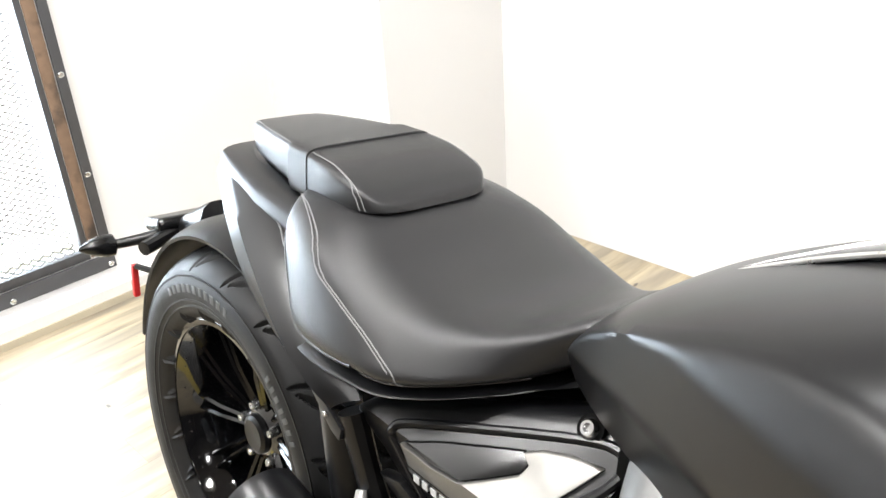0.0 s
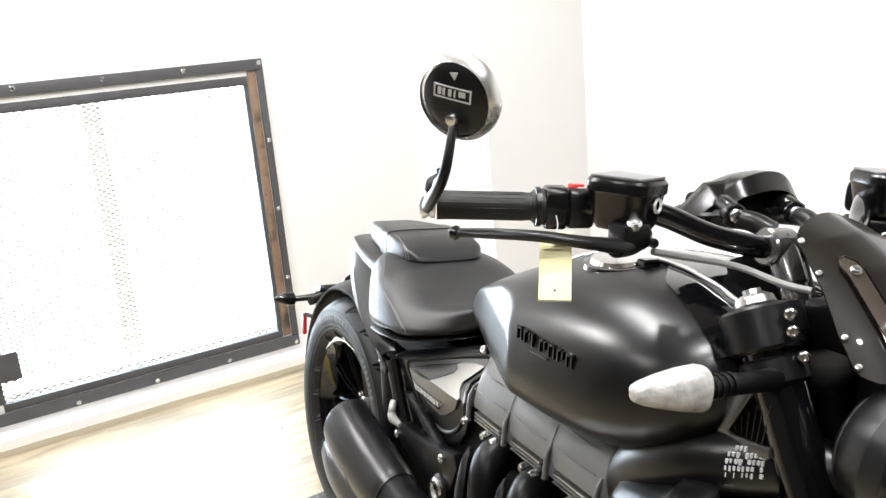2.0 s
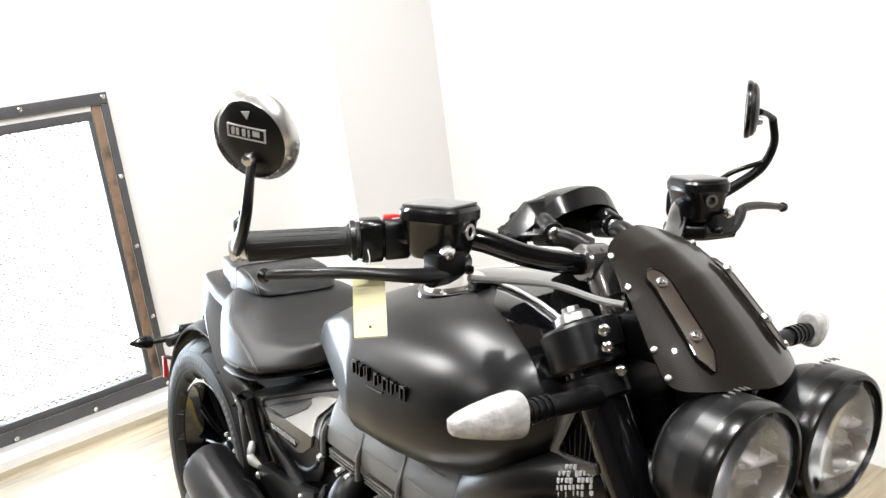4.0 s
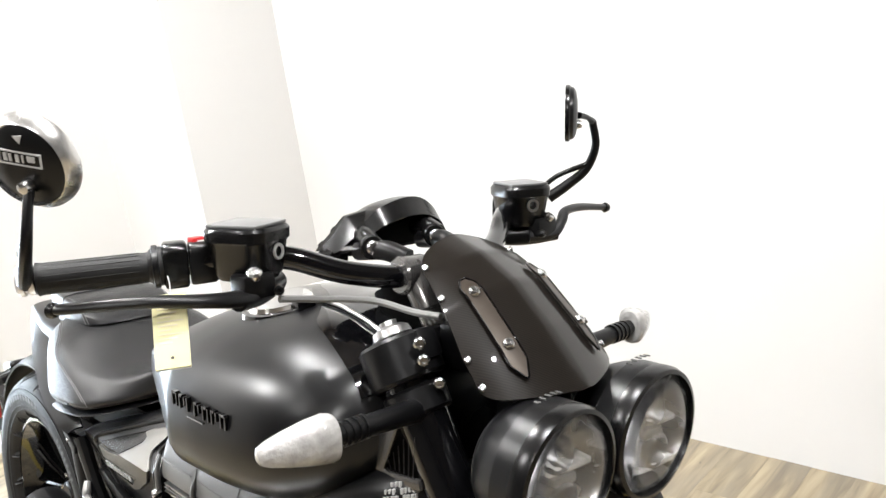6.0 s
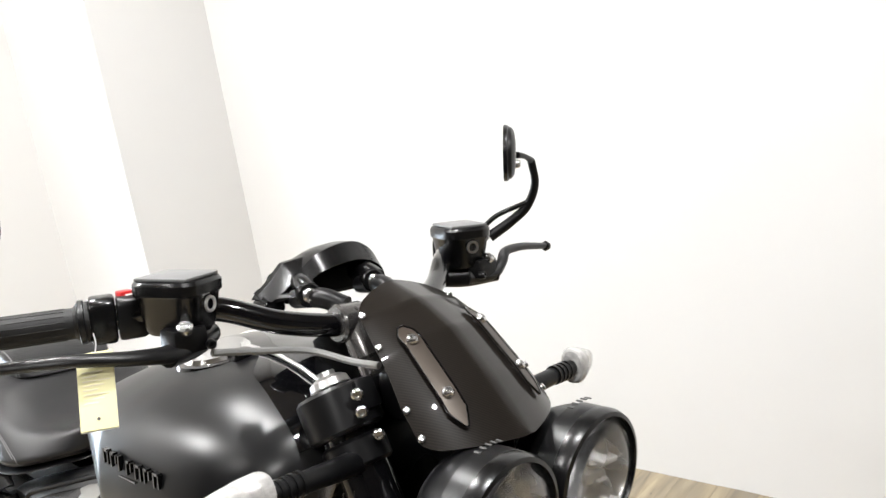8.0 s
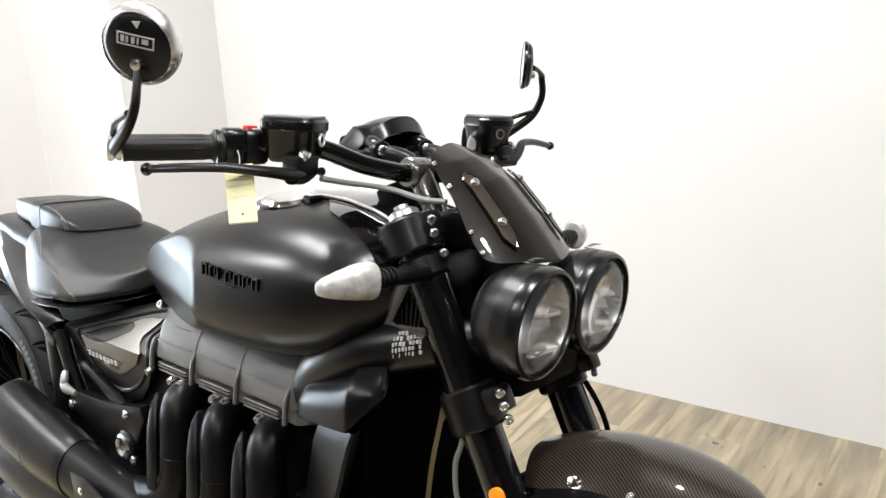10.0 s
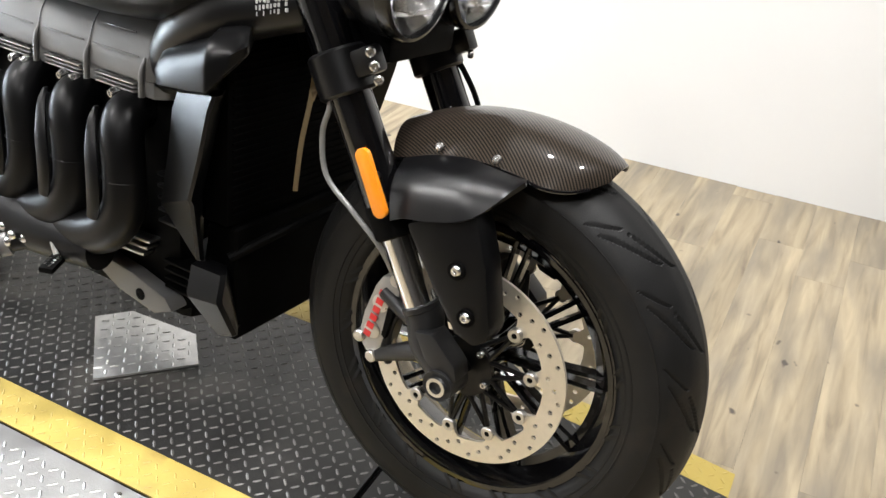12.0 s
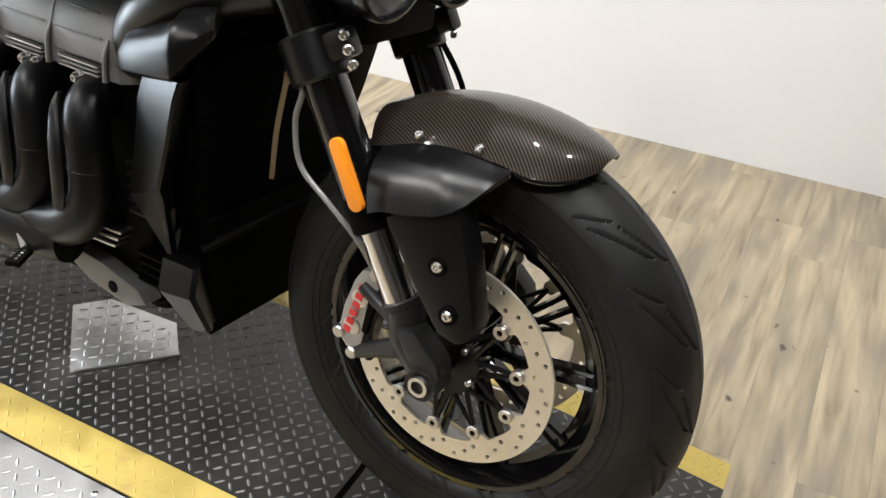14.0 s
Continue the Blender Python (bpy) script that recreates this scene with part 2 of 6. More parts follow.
def plank_material():
    m = bpy.data.materials.new("greyed_oak_plank")
    m.use_nodes = True
    nt = m.node_tree
    b = nt.nodes["Principled BSDF"]
    tc, info = nt.nodes.new("ShaderNodeTexCoord"), nt.nodes.new("ShaderNodeObjectInfo")
    off = nt.nodes.new("ShaderNodeVectorMath")
    off.operation = "MULTIPLY_ADD"
    comb = nt.nodes.new("ShaderNodeCombineXYZ")
    for i in range(3):
        nt.links.new(info.outputs["Random"], comb.inputs[i])
    off.inputs[1].default_value = (37, 53, 11)
    nt.links.new(comb.outputs[0], off.inputs[0])
    nt.links.new(tc.outputs["Object"], off.inputs[2])
    mp = nt.nodes.new("ShaderNodeMapping")
    mp.inputs["Scale"].default_value = (16, 1.6, 1)
    nt.links.new(off.outputs[0], mp.inputs[0])
    grain = nt.nodes.new("ShaderNodeTexNoise")
    grain.inputs["Scale"].default_value, grain.inputs["Detail"].default_value, grain.inputs["Distortion"].default_value = 2.2, 8, 0.6
    nt.links.new(mp.outputs[0], grain.inputs["Vector"])
    cr = nt.nodes.new("ShaderNodeValToRGB")
    e = cr.color_ramp.elements
    e[0].position, e[0].color = 0.28, (0.17, 0.138, 0.096, 1)
    e[1].position, e[1].color = 0.72, (0.45, 0.373, 0.252, 1)
    mid = e.new(0.47)
    mid.color = (0.335, 0.274, 0.182, 1)
    nt.links.new(grain.outputs["Fac"], cr.inputs[0])
    grey = nt.nodes.new("ShaderNodeTexNoise")
    grey.inputs["Scale"].default_value, grey.inputs["Detail"].default_value = 3.0, 4
    mp2 = nt.nodes.new("ShaderNodeMapping")
    mp2.inputs["Scale"].default_value = (4.5, 0.9, 1)
    nt.links.new(off.outputs[0], mp2.inputs[0])
    nt.links.new(mp2.outputs[0], grey.inputs["Vector"])
    gr = nt.nodes.new("ShaderNodeValToRGB")
    gr.color_ramp.elements[0].position, gr.color_ramp.elements[1].position = 0.42, 0.72
    nt.links.new(grey.outputs["Fac"], gr.inputs[0])
    mix = nt.nodes.new("ShaderNodeMix")
    mix.data_type = "RGBA"
    mix.inputs[7].default_value = (0.205, 0.178, 0.138, 1)
    nt.links.new(gr.outputs[0], mix.inputs[0])
    nt.links.new(cr.outputs[0], mix.inputs[6])
    knot = nt.nodes.new("ShaderNodeTexNoise")
    knot.inputs["Scale"].default_value, knot.inputs["Detail"].default_value = 24, 2
    mp3 = nt.nodes.new("ShaderNodeMapping")
    mp3.inputs["Scale"].default_value = (1.0, 0.7, 1)
    nt.links.new(off.outputs[0], mp3.inputs[0])
    nt.links.new(mp3.outputs[0], knot.inputs["Vector"])
    kr = nt.nodes.new("ShaderNodeValToRGB")
    kr.color_ramp.elements[0].position, kr.color_ramp.elements[1].position = 0.725, 0.78
    nt.links.new(knot.outputs["Fac"], kr.inputs[0])
    mix2 = nt.nodes.new("ShaderNodeMix")
    mix2.data_type = "RGBA"
    mix2.inputs[7].default_value = (0.075, 0.062, 0.05, 1)
    nt.links.new(kr.outputs[0], mix2.inputs[0])
    nt.links.new(mix.outputs[2], mix2.inputs[6])
    tone = nt.nodes.new("ShaderNodeHueSaturation")
    mr = nt.nodes.new("ShaderNodeMapRange")
    mr.inputs[3].default_value, mr.inputs[4].default_value = 0.95, 1.12
    nt.links.new(info.outputs["Random"], mr.inputs[0])
    nt.links.new(mr.outputs[0], tone.inputs["Value"])
    nt.links.new(mix2.outputs[2], tone.inputs["Color"])
    nt.links.new(tone.outputs[0], b.inputs["Base Color"])
    b.inputs["Roughness"].default_value = 0.42
    bp = nt.nodes.new("ShaderNodeBump")
    bp.inputs["Strength"].default_value, bp.inputs["Distance"].default_value = 0.15, 0.002
    nt.links.new(grain.outputs["Fac"], bp.inputs["Height"])
    nt.links.new(bp.outputs[0], b.inputs["Normal"])
    return m


PLANK = plank_material()


# ---- mesh helpers ----
from mathutils.bvhtree import BVHTree

SETTLE = False  # when set, bodywork on the wide plan is warped to fit the camera's view


def settled(p):
    k = 1 - max(0.0, 0.0509 - 0.0274 * p.x - 0.018 * p.z) / 0.17
    return Vector((0.9915 * p.x + 0.0124 * p.z + 0.0104, p.y * k, 0.9918 * p.z + 0.0037))


def part(name, bm, mat, parent=None, label="", smooth=True, sharp=35):
    me = bpy.data.meshes.new(name)
    if SETTLE:
        for v in bm.verts:
            v.co = settled(v.co)
    bmesh.ops.recalc_face_normals(bm, faces=bm.faces)
    if smooth:
        lim = radians(sharp)
        for f in bm.faces:
            f.smooth = True
        for e in bm.edges:
            if len(e.link_faces) == 2 and e.calc_face_angle(0) > lim:
                e.smooth = False
    bm.to_mesh(me)
    bm.free()
    me.materials.append(mat)
    ob = new(name, me)
    if parent is not None:
        ob.parent = parent
    if label:
        ob["label"] = label
    return ob


def thing(name, label, category, m=Matrix(), group="", kind=""):
    ob = new(name)
    ob.empty_display_size = 0.05
    ob.matrix_world = m
    return tagged(ob, label, category, group, kind)


def add_box(bm, lo, hi, bevel=0.0, segments=2, m=None):
    g = bmesh.ops.create_cube(bm, size=1)["verts"]
    for v in g:
        v.co = Vector([lo[i] + (hi[i] - lo[i]) * (v.co[i] + 0.5) for i in range(3)])
    if bevel:
        edges = list({e for v in g for e in v.link_edges})
        g = list({v for f in bmesh.ops.bevel(bm, geom=edges, offset=bevel, segments=segments, profile=0.6, affect="EDGES")["faces"] for v in f.verts} | {v for v in g if v.is_valid})
    if m is not None:
        bmesh.ops.transform(bm, matrix=m, verts=g)
    return bm


def box(lo, hi, bevel=0.0, segments=2, m=None):
    return add_box(bmesh.new(), lo, hi, bevel, segments, m)


def ring_frames(points):
    """Frames carried along a line of points."""
    pts = [Vector(p) for p in points]
    out, up = [], Vector((0.13, 0.21, 0.97))
    for i, p in enumerate(pts):
        t = (pts[min(i + 1, len(pts) - 1)] - pts[max(i - 1, 0)]).normalized()
        a = up - t * up.dot(t)
        if a.length < 1e-4:
            a = t.orthogonal()
        a.normalize()
        up = a
        out.append((p, a, t.cross(a)))
    return out


def smooth_line(points, n=6):
    """A Catmull-Rom line through points of any dimension."""
    p = [np.array(q, float) for q in points]
    p = [2 * p[0] - p[1]] + p + [2 * p[-1] - p[-2]]
    out = []
    for i in range(1, len(p) - 2):
        for k in range(n):
            t = k / n
            out.append(0.5 * (2 * p[i] + (p[i + 1] - p[i - 1]) * t + (2 * p[i - 1] - 5 * p[i] + 4 * p[i + 1] - p[i + 2]) * t * t + (3 * p[i] - p[i - 1] - 3 * p[i + 1] + p[i + 2]) * t ** 3))
    out.append(p[-2])
    return [tuple(q) for q in out]


def add_loops(bm, loops, caps=True, closed=False):
    vs = [[bm.verts.new(p) for p in loop] for loop in loops]
    n = len(vs[0])
    rng = range(len(vs)) if closed else range(len(vs) - 1)
    for i in rng:
        a, b = vs[i], vs[(i + 1) % len(vs)]
        for j in range(n):
            bm.faces.new((a[j], a[(j + 1) % n], b[(j + 1) % n], b[j]))
    if caps and not closed:
        bm.faces.new(vs[0])
        bm.faces.new(list(reversed(vs[-1])))
    return bm


def add_tube(bm, points, radius, sides=12, n=6, flat=1.0):
    """A round bar along a smooth line; radius: one value or one per point. flat: width across over height."""
    r = radius if isinstance(radius, (list, tuple)) else [radius] * len(points)
    line = smooth_line([(*p, q) for p, q in zip(points, r)], n) if n else [(*p, q) for p, q in zip(points, r)]
    loops = []
    for (p, a, b), q in zip(ring_frames([l[:3] for l in line]), [l[3] for l in line]):
        loops.append([p + (a * math.cos(k * math.tau / sides) + b * flat * math.sin(k * math.tau / sides)) * q for k in range(sides)])
    return add_loops(bm, loops)


def tube(points, radius, sides=12, n=6, flat=1.0):
    return add_tube(bmesh.new(), points, radius, sides, n, flat)


def add_cyl(bm, a, b, r, r2=None, sides=20, bevel=0.0):
    a, b = Vector(a), Vector(b)
    r2 = r if r2 is None else r2
    d = (b - a).normalized()
    if bevel:
        pts = [a, a + d * bevel, b - d * bevel, b]
        rs = [r - bevel, r, r2, r2 - bevel]
    else:
        pts, rs = [a, b], [r, r2]
    x = d.orthogonal().normalized()
    y = d.cross(x)
    return add_loops(bm, [[p + (x * math.cos(k * math.tau / sides) + y * math.sin(k * math.tau / sides)) * q for k in range(sides)] for p, q in zip(pts, rs)])


def cyl(a, b, r, r2=None, sides=20, bevel=0.0):
    return add_cyl(bmesh.new(), a, b, r, r2, sides, bevel)


def add_lathe(bm, profile, origin, axis, sides=48, caps=True):
    """profile: (along axis, radius) turned about the axis."""
    o, d = Vector(origin), Vector(axis).normalized()
    x = d.orthogonal().normalized()
    y = d.cross(x)
    return add_loops(bm, [[o + d * h + (x * math.cos(k * math.tau / sides) + y * math.sin(k * math.tau / sides)) * r for k in range(sides)] for h, r in profile], caps)


def lathe(profile, origin, axis, sides=48, caps=True):
    return add_lathe(bmesh.new(), profile, origin, axis, sides, caps)


def ring_lathe(profile, origin, axis, sides=64):
    """A closed profile turned about the axis: a ring."""
    o, d = Vector(origin), Vector(axis).normalized()
    x = d.orthogonal().normalized()
    y = d.cross(x)
    loops = [[o + d * h + (x * math.cos(k * math.tau / sides) + y * math.sin(k * math.tau / sides)) * r for k in range(sides)] for h, r in profile]
    return add_loops(bmesh.new(), loops, False, True)


def add_plate(bm, outline, thick, bevel=0.0, m=None):
    """An outline in x, y, thickened along z from 0, its rim bevelled."""
    v = [bm.verts.new((*p, 0)) for p in outline]
    f = bm.faces.new(v)
    g = bmesh.ops.extrude_face_region(bm, geom=[f])
    top = [q for q in g["geom"] if isinstance(q, bmesh.types.BMVert)]
    for q in top:
        q.co.z += thick
    allv = v + top
    if bevel:
        edges = list({e for q in allv for e in q.link_edges})
        res = bmesh.ops.bevel(bm, geom=edges, offset=bevel, segments=2, profile=0.6, affect="EDGES")
        allv = list({q for q in allv if q.is_valid} | {q for ff in res["faces"] for q in ff.verts})
    if m is not None:
        bmesh.ops.transform(bm, matrix=m, verts=allv)
    return bm


def side_plate(outline, y, thick, bevel=0.002):
    """An outline in (x, z), standing upright at y and thickened towards +y."""
    m = Matrix(((1, 0, 0, 0), (0, 0, 1, y), (0, 1, 0, 0), (0, 0, 0, 1)))
    return add_plate(bmesh.new(), outline, thick, bevel, m)


def skin(rows, thick):
    """A curved sheet through a grid of points, with thickness along its normals."""
    bm = bmesh.new()
    vs = [[bm.verts.new(p) for p in row] for row in rows]
    for i in range(len(vs) - 1):
        for j in range(len(vs[0]) - 1):
            bm.faces.new((vs[i][j], vs[i][j + 1], vs[i + 1][j + 1], vs[i + 1][j]))
    bmesh.ops.recalc_face_normals(bm, faces=bm.faces)
    bmesh.ops.solidify(bm, geom=bm.faces[:], thickness=thick)
    return bm


def bolt(parent, at, axis, r=0.006, h=0.005, mat=None, name="bolt"):
    """A button-head bolt with a socket."""
    bm = lathe([(-0.004, r * 0.9), (0, r), (h * 0.55, r * 0.95), (h, r * 0.66), (h, r * 0.42), (h * 0.45, r * 0.36)], at, axis, 14)
    return part(name, bm, mat or BOLT_STEEL, parent)


def mirrored(points, s):
    return [(p[0], p[1] * s, *p[2:]) for p in points]


def lay_weave(ob, place):
    """Gives a sheet flat cloth coordinates in metres: place(point) is (along, across)."""
    uv = ob.data.uv_layers.new(name="weave")
    co = [place(v.co) for v in ob.data.vertices]
    uv.data.foreach_set("uv", [c for loop in ob.data.loops for c in co[loop.vertex_index]])


# ---- structure ----
def slab(name, lo, hi, mat, label, category):
    ob = part(name, box(lo, hi), mat, smooth=False)
    ob.matrix_world = ROOM
    return tagged(ob, label, category, kind="structure")


def holed_wall(name, u0, u1, v0, v1, z0, z1, hole, mat, label):
    """A wall across v with one rectangular opening (v0, v1, z0, z1)."""
    bm = bmesh.new()
    a, b, c, d = hole
    add_box(bm, (u0, v0, z0), (u1, a, z1))
    add_box(bm, (u0, b, z0), (u1, v1, z1))
    add_box(bm, (u0, a, z0), (u1, b, c))
    add_box(bm, (u0, a, d), (u1, b, z1))
    ob = part(name, bm, mat, smooth=False)
    ob.matrix_world = ROOM
    return tagged(ob, label, "wall", kind="structure")


CEIL = 2.9
WIN = (-0.80, 0.275, 0.1, 1.155)
slab("wall_north", (-0.78, 1.48, -0.3), (5.6, 1.68, CEIL), WALL_PAINT, "plain white painted wall behind the motorcycle", "wall")
holed_wall("wall_west", -1.62, -1.37, -4.6, 0.988, -0.3, CEIL, WIN, WALL_PAINT, "white painted wall with a barred window opening")
slab("wall_corner", (-1.62, 0.988, -0.3), (-0.78, 1.68, CEIL), WALL_PAINT, "white boxed-out wall corner beside the window", "wall")
# unseen walls closing the room, kept dark so the motorcycle reflects little light
slab("wall_south", (-1.62, -4.8, -0.3), (5.6, -4.6, CEIL), UNSEEN_DARK, "unseen wall added behind the camera, dark to keep reflections low", "wall")
slab("wall_east", (5.6, -4.8, -0.3), (5.8, 1.68, CEIL), UNSEEN_DARK, "unseen side wall, added dark to keep reflections low", "wall")
slab("ceiling", (-1.62, -4.8, CEIL), (5.8, 1.68, 3.05), CEILING_PAINT, "plain dark painted ceiling", "ceiling")
# ledge added so the wall foot falls where the camera sees it
slab("wall_foot_ledge", (-1.37, -4.6, FLOOR), (-1.285, 0.988, 0.005), WALL_PAINT, "white ledge shaped to fit the wall foot to the camera's view", "skirting")
# thin strip that paints the tan shade line where wall meets floor
slab("trim", (-1.285, -4.6, FLOOR), (-1.279, 0.988, FLOOR + 0.022), BASE_SHADE, "tan strip standing in for the shade along the wall foot", "skirting")
slab("backdrop", (-2.6, -2.6, -0.8), (-2.55, 2.0, 2.4), DAYLIGHT, "bright overcast daylight outside the window", "daylight")

# housings for the added lights, out of view overhead
for u, v in ADDED_LIGHTS:
    fixture = thing("added_ceiling_light", "round white downlight added above the view as a light source", "ceiling light", ROOM @ pose(u, v, 2.9), "ceiling lights")
    k_ = 1.0 if v > -1 else 3.6
    part("housing", lathe([(0.0, 0.11 * k_), (0.05, 0.11 * k_), (0.06, 0.1 * k_), (0.06, 0.06 * k_), (0.02, 0.055 * k_)], (0, 0, 0), (0, 0, -1), 32), WHITE_PLASTIC, fixture)
    part("diffuser", lathe([(0.03, 0.054 * k_), (0.052, 0.054 * k_), (0.054, 0.04 * k_), (0.055, 0.004)], (0, 0, 0), (0, 0, -1), 32), LAMP_DIFFUSER, fixture)

# the barred window
window = thing("window_1", "dark steel framed window guard of expanded mesh over bright panes", "window", ROOM @ pose(-1.37, 0, 0), kind="structure")
WV0, WV1, WZ0, WZ1 = -0.86, 0.34, 0.03, 1.228
for lo, hi in (((0.001, WV0, WZ1 - 0.042), (0.012, WV1, WZ1)), ((0.001, WV0, WZ0), (0.012, WV1, WZ0 + 0.045)), ((0.001, WV0, WZ0 + 0.046), (0.012, WV0 + 0.04, WZ1 - 0.043)), ((0.001, WV1 - 0.028, WZ0 + 0.046), (0.012, WV1, WZ1 - 0.043))):
    part("steel_flange", box(lo, hi, 0.0015), STEEL_FRAME, window)
for lo, hi in (((-0.03, 0.2755, WZ0 + 0.05), (0.004, 0.3105, WZ1 - 0.045)),):
    part("wooden_jamb", box(lo, hi, 0.003), RUST_WOOD, window, "weathered brown wooden jamb with scraped paint")
for lo, hi in (((-0.025, -0.80, 1.132), (0.002, 0.274, 1.166)), ((-0.025, -0.80, 0.0765), (0.002, 0.274, 0.106)), ((-0.025, 0.256, 0.107), (0.002, 0.2745, 1.131)), ((-0.025, -0.818, 0.107), (0.002, -0.79, 1.131))):
    part("inner_angle", box(lo, hi, 0.0015), STEEL_FRAME, window)
for v, z in [(WV1 - 0.016, 1.213), (WV1 - 0.016, 0.908), (WV1 - 0.016, 0.628), (WV1 - 0.016, 0.335), (WV1 - 0.016, 0.045)] + [(v, z) for v in (0.03, -0.262, -0.555, -0.84) for z in (0.045, 1.211)]:
    bolt(window, (0.012, v, z), (1, 0, 0), 0.0095, 0.006)


def expanded_mesh(v0, v1, z0, z1, sw, sh, r):
    """Diamond lattice of slanting strands."""
    verts, faces = [], []

    def strand(a, b):
        i = len(verts)
        d = np.subtract(b, a)
        n = np.array((-d[1], d[0])) / np.hypot(*d) * r
        for p in (a, b):
            for s, x in ((1, 0.0), (-1, 0.0015), (-1, -0.0015)):
                verts.append((x * 1.2, p[0] + n[0] * s, p[1] + n[1] * s))
        for k in range(3):
            faces.append((i + k, i + (k + 1) % 3, i + 3 + (k + 1) % 3, i + 3 + k))

    nv, nz = int((v1 - v0) / sw), int((z1 - z0) / sh)
    for j in range(nz):
        for i in range(nv):
            v, z = v0 + i * sw, z0 + j * sh
            strand((v, z + sh / 2), (v + sw / 2, z))
            strand((v + sw / 2, z), (v + sw, z + sh / 2))
            strand((v + sw, z + sh / 2), (v + sw / 2, z + sh))
            strand((v + sw / 2, z + sh), (v, z + sh / 2))
    me = bpy.data.meshes.new("mesh_guard")
    me.from_pydata(verts, [], faces)
    me.materials.append(EXPANDED)
    return new("mesh_guard", me)


guard = expanded_mesh(-0.79, 0.26, 0.105, 1.135, 0.0303, 0.019, 0.002)
guard.parent = window
guard.location = (-0.012, 0, 0)
tagged(guard, "diamond expanded steel mesh", kind="stuff")
part("mullion", box((-0.235, -0.325, 0.1055), (-0.17, -0.255, 1.1545), 0.004), MULLION, window, "cream painted window post")
part("window_sill", box((-0.245, -0.799, 0.1002), (-0.06, 0.274, 0.115), 0.003), MULLION, window, "cream painted window sill")
hasp = thing("hasp_lock", "dark steel hasp plate with a small brass padlock", "lock", ROOM @ pose(-1.356, -0.765, 0.2))
part("plate", box((0.0, -0.07, -0.005), (0.008, 0.045, 0.1), 0.002), STEEL_FRAME, hasp)
part("padlock", box((0.009, -0.08, 0.02), (0.03, -0.03, 0.06), 0.005), ALUMINIUM, hasp)
part("shackle", tube([(0.02, -0.068, 0.055), (0.02, -0.068, 0.085), (0.02, -0.042, 0.085), (0.02, -0.042, 0.055)], 0.004, 8), BOLT_STEEL, hasp)

# ---- the tread plate platform ----
platform = thing("lift_platform", "black tread plate motorcycle platform with yellow edges on the floor", "platform", ROOM)
V0, V1, S0, S1, HINGE, NOSE = -0.35, 0.25, -0.268, 0.185, 1.5, 2.058


def deck_z(u):
    return 0.0 if u < 1.74 else -(u - 1.74) / (NOSE - 1.74) * 0.044


def deck(name, u0, u1, v0, v1, mat, label=""):
    """A strip of plate that follows the deck and is 3 mm thick, with sides down to the floor."""
    bm = bmesh.new()
    us = [u0 + (u1 - u0) * k / 8 for k in range(9)]
    loops = [[(u, v0, deck_z(u) - 0.004), (u, v1, deck_z(u) - 0.004), (u, v1, deck_z(u)), (u, v0, deck_z(u))] for u in us]
    return part(name, add_loops(bm, loops), mat, platform, label, sharp=20)


def deck_base(u0, u1):
    bm = bmesh.new()
    us = [u0 + (u1 - u0) * k / 8 for k in range(9)]
    return part("deck_base", add_loops(bm, [[(u, V0 + 0.004, FLOOR + 0.0005), (u, V1 - 0.004, FLOOR + 0.0005), (u, V1 - 0.004, max(FLOOR + 0.001, deck_z(u) - 0.0042)), (u, V0 + 0.004, max(FLOOR + 0.001, deck_z(u) - 0.0042))] for u in us]), PLATE_BLACK, platform, sharp=20)


for u0, u1 in ((-0.232, HINGE - 0.006), (HINGE + 0.006, NOSE)):
    deck_base(u0, u1)
    deck("deck_plate", u0, u1, S0, S1, PLATE_BLACK)
    deck("edge_stripe", u0, u1, V0, S0 - 0.0005, PLATE_YELLOW, "yellow painted edge of the tread plate")
    deck("edge_stripe", u0, u1, S1 + 0.0005, V1, PLATE_YELLOW, "yellow painted edge of the tread plate")
part("hinge_rod", cyl((HINGE, V0 - 0.006, -0.012), (HINGE, V1, -0.012), 0.0075, sides=10), DARK_CAVITY, platform)
part("hinge_tab", box((HINGE - 0.004, V0 - 0.012, -0.03), (HINGE + 0.005, V0 - 0.002, -0.004), 0.001), DARK_CAVITY, platform)


def lozenges(name, mat, parent, inside, u0, u1, v0, v1, pitch, length, width, height, z_of, turn=0.0):
    """The raised bars of a tread plate: alternate bars lie across one another."""
    verts, faces = [], []
    ct, st = math.cos(turn), math.sin(turn)
    for i in range(int((u1 - u0) / pitch) + 1):
        for j in range(int((v1 - v0) / pitch) + 1):
            u, v = u0 + i * pitch, v0 + j * pitch
            if not inside(u, v):
                continue
            a = math.pi / 4 + turn if (i + j) % 2 else -math.pi / 4 + turn
            c, s = math.cos(a), math.sin(a)
            k = len(verts)
            for x, y, h in ((-0.5, 0, 0), (-0.25, -0.4, 0), (0.25, -0.4, 0), (0.5, 0, 0), (0.25, 0.4, 0), (-0.25, 0.4, 0), (-0.3, 0, 1), (0.3, 0, 1)):
                px, py = x * length, y * width
                verts.append((u + c * px - s * py, v + s * px + c * py, z_of(u) + h * height + 0.0002))
            faces += [(k, k + 1, k + 6), (k + 1, k + 2, k + 7, k + 6), (k + 2, k + 3, k + 7), (k + 3, k + 4, k + 7), (k + 4, k + 5, k + 6, k + 7), (k + 5, k, k + 6)]
    me = bpy.data.meshes.new(name)
    me.from_pydata(verts, [], faces)
    me.materials.append(mat)
    ob = new(name, me)
    ob.parent = parent
    return tagged(ob, "raised tread bars of the plate", kind="stuff")


